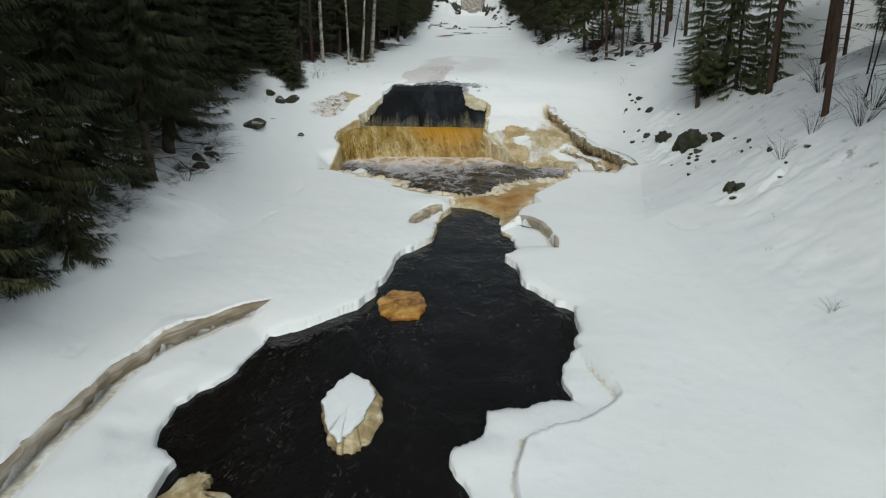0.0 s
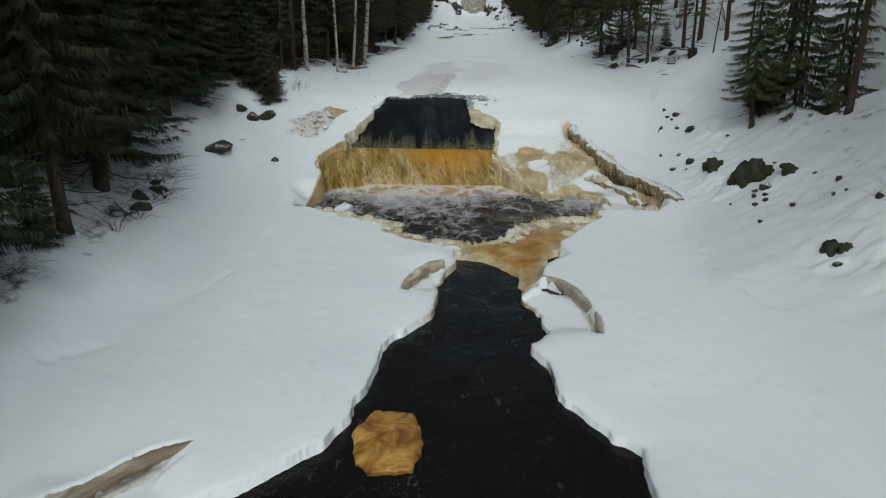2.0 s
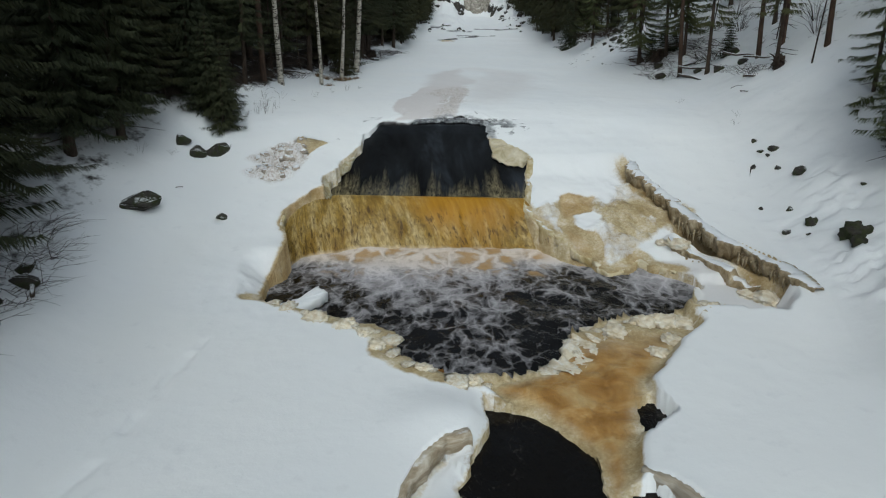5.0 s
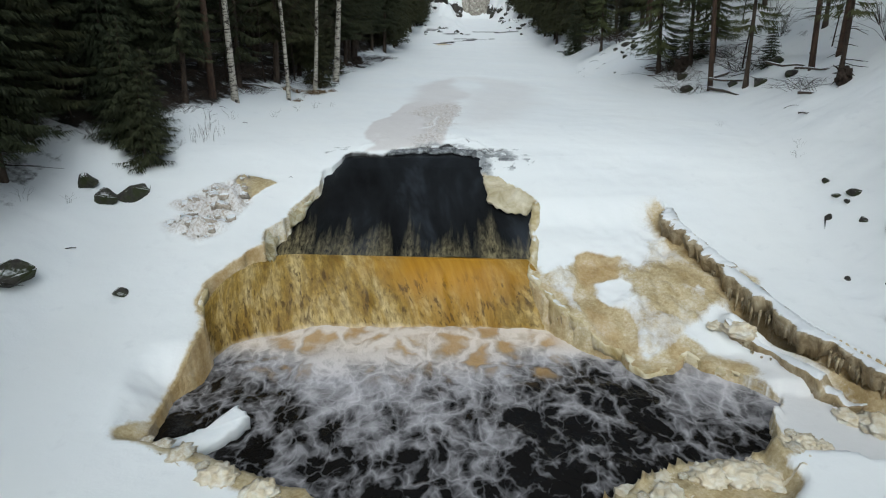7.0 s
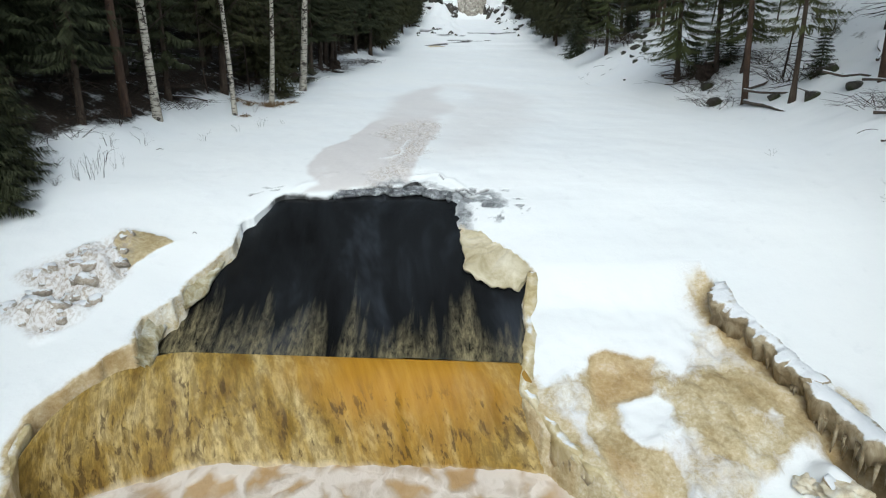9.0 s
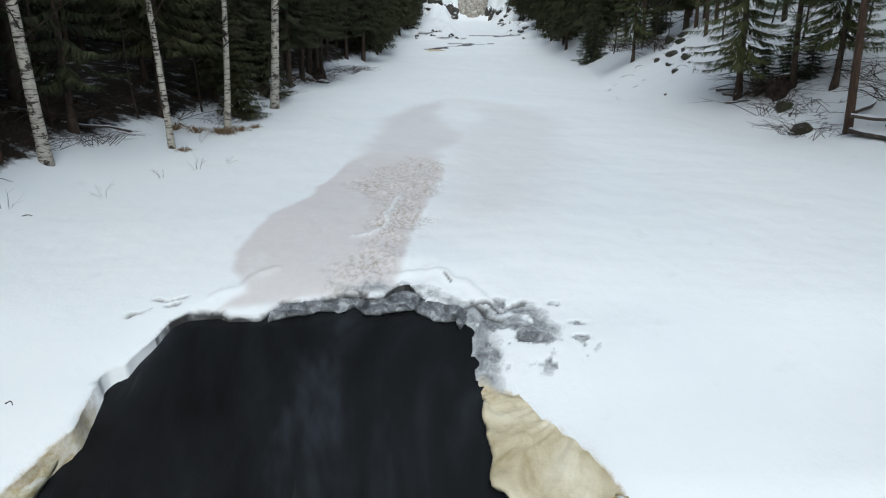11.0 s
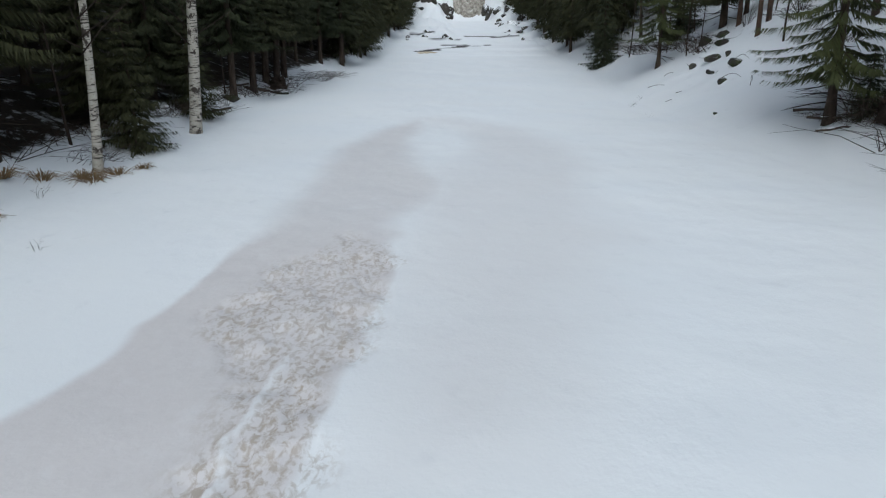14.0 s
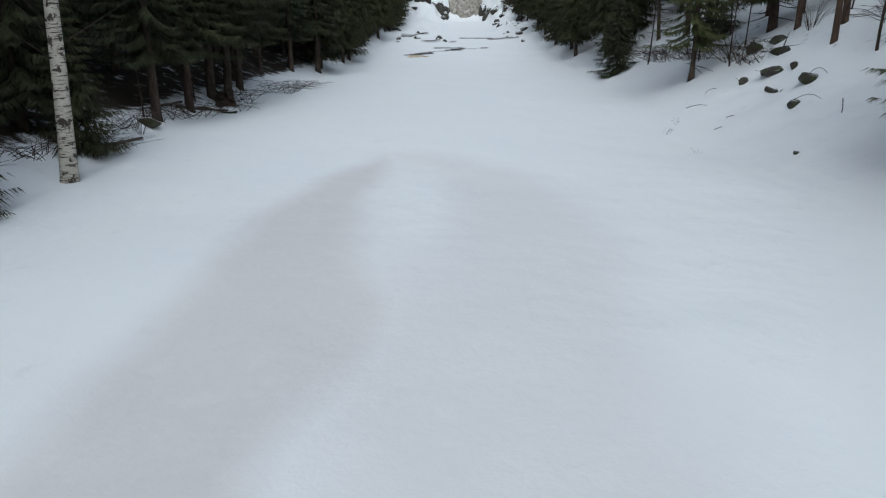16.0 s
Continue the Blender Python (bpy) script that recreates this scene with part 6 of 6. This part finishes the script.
for k, (x, y, s) in enumerate([(7.75, 27.6, 0.42), (7.35, 27.85, 0.25), (6.35, 30.2, 0.34), (6.0, 30.5, 0.2), (6.2, 27.2, 0.22), (6.45, 27.05, 0.16), (5.1, 26.3, 0.3), (4.7, 26.4, 0.34), (4.2, 26.3, 0.3), (3.4, 25.8, 0.3), (4.6, 25.5, 0.26), (4.1, 24.9, 0.22), (-3.4, 26.0, 0.28), (-2.7, 25.7, 0.26), (-2.2, 25.3, 0.2), (-1.9, 24.8, 0.2), (-0.9, 23.95, 0.18), (0.05, 23.55, 0.18)]):
    foam_lump(x, y, (s * 1.05, s * 0.85, s * 0.4), 60 + k)
def froth_crust(shore, width, lift):
    """A crumbly crust of frozen froth between the pool's water and the snow."""
    q, w = along(shore, 26)
    root = tagged(new("froth_crust"), "crumbly cream-coloured crust of frozen froth along a pool shore", "frozen foam")
    inner = [(x - 0.14 * b, y + 0.14 * a) for (x, y), (a, b) in zip(q, w)]
    outer = [(x + width * b, y - width * a) for (x, y), (a, b) in zip(q, w)]
    shelf_piece(inner, outer, lambda x, y: WATER_POOL + lift, lambda x, y: max(height(x, y) - 0.02, WATER_POOL + lift), FOAM, root, 0.16, 0.16, 0.10, 0.03, 0.1)
    return root


froth_crust([(-4.6, 26.95), (-4.2, 26.75), (-3.13, 26.12), (-2.06, 25.65), (-1.6, 25.1), (-1.5, 24.5), (-1.0, 24.1), (-0.3, 23.68), (0.2, 23.7)], 0.30, 0.10)
froth_crust([(1.75, 24.35), (2.3, 25.1), (2.5, 25.75), (3.13, 26.15), (4.0, 26.55), (5.44, 26.65), (5.95, 27.4)], 0.45, 0.10)
CRUMBS = []
gf = random.Random(41)
for shore, count in (([(-5.0, 27.05), (-4.3, 26.75), (-3.13, 26.12), (-2.06, 25.65), (-1.6, 25.1), (-1.5, 24.5), (-1.0, 24.1), (-0.3, 23.68), (0.3, 23.75)], 14), ([(1.7, 24.25), (2.3, 25.1), (2.5, 25.75), (3.13, 26.15), (4.0, 26.55), (5.44, 26.65), (5.95, 27.5)], 14)):
    q, w = along(shore, count)
    for (x, y), (wx, wy) in zip(q, w):
        s, o = 0.08 + 0.18 * gf.random() ** 2, gf.uniform(-0.12, 0.3)
        x, y = x + wy * o, y - wx * o
        k = len(CRUMBS)
        if k < 10:
            ob = mesh_object("foam_lump", *lumpy(500 + k, (1.2, 0.9, 0.22), 3, 0.45, 1.0, 2.8, 0.0), FOAM)
        else:
            ob = new("foam_lump", CRUMBS[gf.randrange(10)].data)
        z = max(height(x, y), WATER_POOL - 0.02)
        ob.matrix_basis = pose(x, y, z + 0.02, gf.uniform(-15, 15), gf.uniform(-15, 15), gf.uniform(0, 360)) @ Matrix.Diagonal((s, s, s, 1))
        CRUMBS.append(tagged(ob, "crumbly cream-coloured lump of froth frozen along a shore", "frozen foam", "froth lumps on the pool shore"))
g = random.Random(5)
HEAP_ICE = [snow_topped("seep_ice", [(0.3, (a * 0.34, a * 0.26, a * 0.18)), (0.5, (a * 0.66, a * 0.56, a * 0.45)), (0.7, (a, a * 0.93, a * 0.84))], c, 2.5, 0.5) for a, c in ((0.46, 0.62), (0.56, 0.70), (0.62, 0.56))]
LUMPS = []
while len(LUMPS) < 80:
    x, y = g.uniform(-7.2, -4.9), g.uniform(32.4, 35.4)
    if area_distance(np.array([x]), np.array([y]), HEAP)[0] < -0.03:
        s, k = 0.06 + 0.2 * g.random() ** 1.6, len(LUMPS)
        if k < 15:
            ob = mesh_object("ice_lump", *(lumpy(90 + k, (1, 0.8, 0.6), 2, 0.35) if k % 3 else angular(90 + k, (1, 0.8, 0.6), 12)), HEAP_ICE[k % 3])
        else:
            ob = new("ice_lump", LUMPS[g.randrange(15)].data)
        ob.matrix_basis = pose(x, y, height(x, y) - s * 0.34, g.uniform(-25, 25), g.uniform(-25, 25), g.uniform(0, 360)) @ Matrix.Diagonal((s, s, s, 1))
        LUMPS.append(tagged(ob, "greyish-brown lump of frozen seepage in a heap", "ice lump", "lumps of frozen seepage"))


def twigs_shape(seed, count, tall, spread, thick=0.012, lie=0.0):
    """Thin forked stems that rise (or lie) from one place."""
    g = random.Random(seed)
    out = []
    for k in range(count):
        az, up = g.uniform(0, 6.283), tall * g.uniform(0.5, 1.0) * (1 - lie)
        r = spread * g.uniform(0.3, 1.0)
        c, s = math.cos(az), math.sin(az)
        b0 = Vector((g.uniform(-1, 1) * spread * lie * 0.7 + c * 0.05, g.uniform(-1, 1) * spread * lie * 0.7 + s * 0.05, -0.08))
        p1 = b0 + Vector((c * r * 0.45, s * r * 0.45, up * 0.6 + 0.08 + lie * g.uniform(0.05, 0.35)))
        p2 = b0 + Vector((c * r + g.uniform(-.1, .1), s * r + g.uniform(-.1, .1), up + 0.05 + lie * g.uniform(0.0, 0.45)))
        out.append(tube([b0, p1, p2], [thick, thick * 0.75, thick * 0.3], 4))
        for _ in range(2):
            f = g.uniform(0.35, 0.9)
            q = p1.lerp(p2, f)
            a2 = az + g.choice((-1, 1)) * g.uniform(0.4, 0.9)
            ln = r * g.uniform(0.25, 0.5) + 0.08
            out.append(tube([q, q + Vector((math.cos(a2) * ln, math.sin(a2) * ln, up * 0.2 + g.uniform(-.05, .1)))], [thick * 0.5, thick * 0.2], 3))
    return joined(out)


def brush_kind(name, label, category, group, shape):
    ob = mesh_object(name, *shape, DEADWOOD, False)
    return tagged(ob, label, category, group)


SHRUBS = [brush_kind("shrub", "bare brown twiggy shrub sticking out of snow", "shrub", "bare shrubs", twigs_shape(100 + k, 20, 1.0, 0.8, 0.0065)) for k in range(3)]
PILES = [brush_kind("deadfall", "tangle of dead branches lying on snow under trees", "brushwood", "brush piles", twigs_shape(110 + k, 64, 0.7, 1.4, 0.009, 0.85)) for k in range(3)]
SPROUTS = [brush_kind("stalk", "upright dry stalk standing in snow", "stalk", "dry upright stalks", twigs_shape(130 + k, 2, 0.75, 0.1, 0.006)) for k in range(3)]
TUFTS = [brush_kind("twig_tuft", "few thin dry stalks poking out of snow", "stalks", "dry stalks", twigs_shape(120 + k, 5, 0.4, 0.2, 0.004)) for k in range(3)]
for k, x, y, s in [(0, 12.3, 18.4, 1.3), (1, 13.2, 19.4, 1.2), (2, 11.6, 19.6, 1.0), (0, 10.6, 19.2, 0.8), (1, 8.2, 11.8, 0.35), (2, 13.6, 28.4, 1.2), (0, 14.6, 29.4, 1.3), (1, 14.0, 23.6, 1.2), (2, 15.0, 25.6, 1.3), (0, 12.8, 31.6, 0.8), (1, -7.9, 37.0, 0.3), (0, -8.2, 37.6, 0.35), (1, -9.7, 35.8, 0.7), (2, -8.3, 41.0, 0.9), (0, 12.4, 63.6, 0.9), (1, 12.8, 65.4, 1.1), (2, 13.8, 62.4, 1.1), (0, 14.6, 60.0, 1.2), (1, 15.2, 57.0, 1.2), (2, 14.4, 54.2, 1.2), (0, 13.4, 56.0, 0.7), (1, 15.6, 49.5, 1.2), (2, 14.8, 47.0, 1.2), (0, 14.4, 39.4, 1.1), (1, 15.4, 41.4, 1.2), (2, 14.8, 35.0, 1.2), (0, -6.7, 60.0, 0.9), (1, -9.3, 22.0, 0.8)]:
    plant(SHRUBS[k], x, y, s)
for k, x, y, s in [(1, -10.2, 18.2, 0.7), (0, -10.0, 23.4, 0.8), (2, -9.9, 25.4, 0.7), (1, -10.2, 26.8, 0.8), (2, -10.8, 27.6, 0.8), (2, 13.2, 45.4, 1.2), (0, 11.6, 48.6, 1.1), (1, 12.0, 50.6, 1.1), (2, 11.2, 46.8, 0.9), (0, 12.4, 39.6, 0.8), (1, 13.6, 31.2, 1.0), (2, 14.4, 27.8, 1.1), (0, -9.4, 44.0, 1.2), (1, -9.0, 46.8, 1.1), (2, -8.2, 49.6, 1.1), (0, -7.6, 52.0, 1.0), (1, -7.4, 55.4, 0.9), (2, -7.3, 59.0, 1.0), (0, -7.0, 63.0, 1.1), (1, -6.8, 68.0, 1.2), (2, -10.5, 41.0, 1.2), (0, 12.6, 63.0, 1.1), (1, 13.2, 68.0, 1.2), (2, 13.6, 74.0, 1.2), (0, -6.2, 74, 1.2), (1, -8.6, 43.0, 0.8)]:
    plant(PILES[k], x, y, s)
for k, (x, y, s) in enumerate([(-5.1, 43.8, 1.0), (-5.6, 43.0, 0.7), (-6.1, 41.4, 0.8), (-4.6, 44.6, 0.7), (-6.4, 47.6, 0.9), (-7.4, 40.4, 1.0), (-7.9, 39.6, 1.2), (-7.6, 38.6, 1.2), (8.8, 60.0, 0.6), (9.4, 61.0, 0.7), (9.2, 39.0, 0.6), (10.2, 36.0, 0.7), (-9.4, 33.4, 0.8), (-10.2, 33.0, 1.0), (8.6, 57.4, 0.5), (10.0, 35.6, 0.7), (9.4, 22.6, 0.6), (8.4, 15.0, 0.5), (9.2, 16.4, 0.5), (10.4, 22.0, 0.7)]):
    plant(TUFTS[k % 3], x, y, s)


gs = random.Random(21)
for k in range(16):
    plant(SPROUTS[k % 3], gs.uniform(-7.7, -6.9), gs.uniform(37.3, 38.4), gs.uniform(0.35, 0.75), lean=gs.uniform(-6, 6))


def sapling(seed, tall):
    """A thin bare young tree with short side twigs."""
    root = tagged(new("sapling"), "thin bare young tree standing in snow", "sapling", "bare saplings")
    part("trunk", *trunk_shape(seed, tall, 0.022, 0.12, 6, 1.1), DEADWOOD, root)
    tagged(part("crown", *limbs(seed, tall, 0.8, 0.55, 22, -0.5, 0.006), DEADWOOD, root, "fine bare side twigs"), kind="stuff")
    return root


SAPLINGS = [sapling(141 + k, 3.2 + 0.9 * k) for k in range(3)]
for k, (x, y) in enumerate([(12.33, 64.3), (13.5, 66.0), (14.6, 61.8), (13.3, 58.2), (15.0, 58.6), (14.2, 56.2), (12.9, 68.5), (13.7, 72.0), (13.0, 75.5), (14.8, 70.0), (15.8, 64.5), (13.6, 52.6), (14.9, 51.0), (13.0, 46.2), (14.4, 42.4), (13.1, 37.0), (14.6, 33.2), (13.4, 28.9), (15.4, 23.4), (14.0, 21.0), (-8.7, 44.6), (-7.9, 47.4), (-7.4, 50.8), (-7.2, 61.4), (-7.0, 65.5), (-6.8, 70.4), (-9.6, 41.6), (-10.4, 36.2)]):
    plant(SAPLINGS[k % 3], x, y, rng.uniform(0.8, 1.3), lean=rng.uniform(-4, 4))
for k, x, y, s in [(0, 14.1, 63.7, 0.8), (1, 13.15, 60.0, 0.85), (0, 14.05, 61.1, 0.8), (1, 15.4, 66.0, 1.0), (0, 14.6, 72.0, 1.0)]:
    plant(PINES[k], x, y, s)
for k, x, y, s in [(0, 13.4, 70.2, 1.0), (1, 14.2, 76.5, 1.1), (2, 13.4, 65.0, 0.9), (0, 14.4, 58.4, 1.0), (1, 13.6, 54.8, 0.8), (2, 14.2, 50.2, 1.1), (0, 13.6, 47.8, 1.1), (1, 11.9, 49.8, 0.8), (2, 11.5, 51.2, 0.7), (0, -8.0, 44.4, 0.7), (1, -9.2, 40.0, 0.8), (2, -9.0, 38.6, 0.8), (0, -7.0, 50.6, 0.7), (1, -7.0, 57.8, 0.8), (2, -6.4, 66.4, 0.8), (0, -5.6, 77.0, 0.9)]:
    plant(PILES[k], x, y, s)


def bent_branch(x, y, length, rise, turn, seed):
    """A thin bough bowed down into the snow at both ends."""
    g = random.Random(seed)
    pts = [(length * (k / 7 - 0.5), g.uniform(-.03, .03), rise * math.sin(math.pi * min(1, k / 7 * 1.08)) - 0.05) for k in range(8)]
    ob = mesh_object("bent_branch", *tube(pts, [0.010 - 0.0009 * k for k in range(8)], 6), DEADWOOD)
    ob.matrix_basis = pose(x, y, height(x, y), 0, 0, turn)
    return tagged(ob, "dark bough bowed over and frozen into snow", "branch", "bowed branches")


for k, a in enumerate([(11.4, 57.6, 0.9, 0.22, -40), (12.1, 58.6, 0.7, 0.3, -25), (9.9, 59.0, 0.5, 0.06, 20), (10.4, 59.5, 0.35, 0.06, -20), (10.3, 61.4, 1.0, 0.12, -20), (11.4, 56.3, 0.6, 0.3, 60), (11.0, 62.4, 0.8, 0.14, 30), (9.0, 60.4, 0.2, 0.12, 0), (11.3, 38.5, 0.7, 0.12, -10), (-4.2, 35.3, 0.2, 0.06, 0), (-8.0, 41.3, 0.4, 0.08, 10), (-6.8, 40.1, 0.4, 0.07, 0)]):
    bent_branch(*a, 150 + k)


def root_plate(x, y, s, seed):
    """The torn-up root ball of a fallen tree, dark soil and broken roots."""
    root = tagged(new("root_plate"), "dark brown torn-up root ball of a fallen tree", "tree stump")
    part("soil", *lumpy(seed, (s, s * 0.6, s * 0.8), 4, 0.5), DEADWOOD, root)
    g = random.Random(seed)
    for k in range(9):
        az, up = g.uniform(0, 6.283), g.uniform(-0.2, 0.9)
        d = Vector((math.cos(az), math.sin(az) * 0.6, up)) * s
        part("root", *tube([d * 0.5, d * 1.1, d * g.uniform(1.3, 1.8) + Vector((0, 0, -0.1))], [0.05, 0.03, 0.008], 5), DEADWOOD, root)
    root.matrix_basis = pose(x, y, height(x, y) + s * 0.3, 0, 0, g.uniform(0, 360))
    return root


root_plate(11.75, 50.1, 0.5, 161)
root_plate(12.7, 38.6, 0.35, 162)
root_plate(-6.4, 66.9, 0.6, 163)


def log(x, y, length, r, turn, tilt=0.0, seed=1, lift=0.0, label="fallen bare tree trunk lying on snow"):
    g = random.Random(seed)
    pts = [(length * (k / 5 - 0.5), length * g.uniform(-.035, .035), length * g.uniform(-.02, .02)) for k in range(6)]
    ob = mesh_object("fallen_log", *tube(pts, [r * (1 - 0.09 * k) for k in range(6)], 8), SNOWY_LOG)
    ob.matrix_basis = pose(x, y, height(x, y) + r * 0.2 + lift, 0, tilt, turn)
    return tagged(ob, label, "log", "fallen logs")


for a in [(11.55, 44.1, 2.8, 0.09, -85, 0, 16), (11.4, 51.4, 1.6, 0.05, -15, 0, 18), (11.2, 50.8, 1.8, 0.04, 15, -4, 19), (11.5, 52.2, 1.6, 0.05, -30, -6, 20), (-6.6, 65.4, 3.2, 0.12, 70, 10, 21), (12.3, 44.6, 2.6, 0.06, -35, 0, 1), (13.4, 42.2, 2.6, 0.05, -10, 3, 2), (13.3, 40.6, 2.0, 0.05, -25, 0, 3), (12.6, 46.6, 2.6, 0.08, 30, -8, 4), (12.0, 39.0, 0.8, 0.06, -10, 0, 5), (14.4, 43.6, 2.4, 0.05, 60, -12, 6),
          (12.8, 50.4, 2.4, 0.08, 20, -6, 7), (13.2, 30.0, 2.2, 0.08, -40, 14, 8), (-9.9, 26.2, 1.8, 0.09, -50, 10, 9), (-10.2, 24.0, 1.6, 0.08, -40, 10, 10), (-8.6, 45.2, 2.6, 0.06, 20, 10, 11), (-7.4, 63.0, 2.4, 0.10, 70, 0, 12), (-6.8, 58.2, 2.2, 0.10, 60, 0, 13), (11.2, 37.6, 0.6, 0.03, 0, 0, 14), (-8.8, 32.0, 0.45, 0.025, 15, 0, 15)]:
    log(*a)


def grass_clump(x, y, s, seed):
    g = random.Random(seed)
    out = []
    for k in range(60):
        az, r, up = g.uniform(0, 6.283), g.uniform(0.05, 0.32), g.uniform(0.06, 0.2)
        c, q = math.cos(az), math.sin(az)
        b0 = Vector((c * r * 0.4, q * r * 0.4, -0.03))
        out.append(tube([b0, b0 + Vector((c * r * 0.5, q * r * 0.5, up)), b0 + Vector((c * r * 1.2, q * r * 1.2, up * 0.4))], [0.008, 0.006, 0.002], 3))
    ob = mesh_object("grass_clump", *joined(out), GRASS, False)
    ob.matrix_basis = pose(x, y, height(x, y), 0, 0, 0) @ Matrix.Diagonal((s, s, s, 1))
    return tagged(ob, "flattened clump of dry brown grass at a birch's foot", "grass clump", "dry grass clumps")


for k, (x, y, s) in enumerate([(-6.05, 49.0, 1.3), (-6.4, 49.2, 1.2), (-5.8, 49.6, 1.0), (-6.9, 48.6, 1.2), (-5.5, 50.2, 0.8), (-6.3, 46.2, 0.8), (-7.3, 48.0, 1.2)]):
    grass_clump(x, y, s, 130 + k)
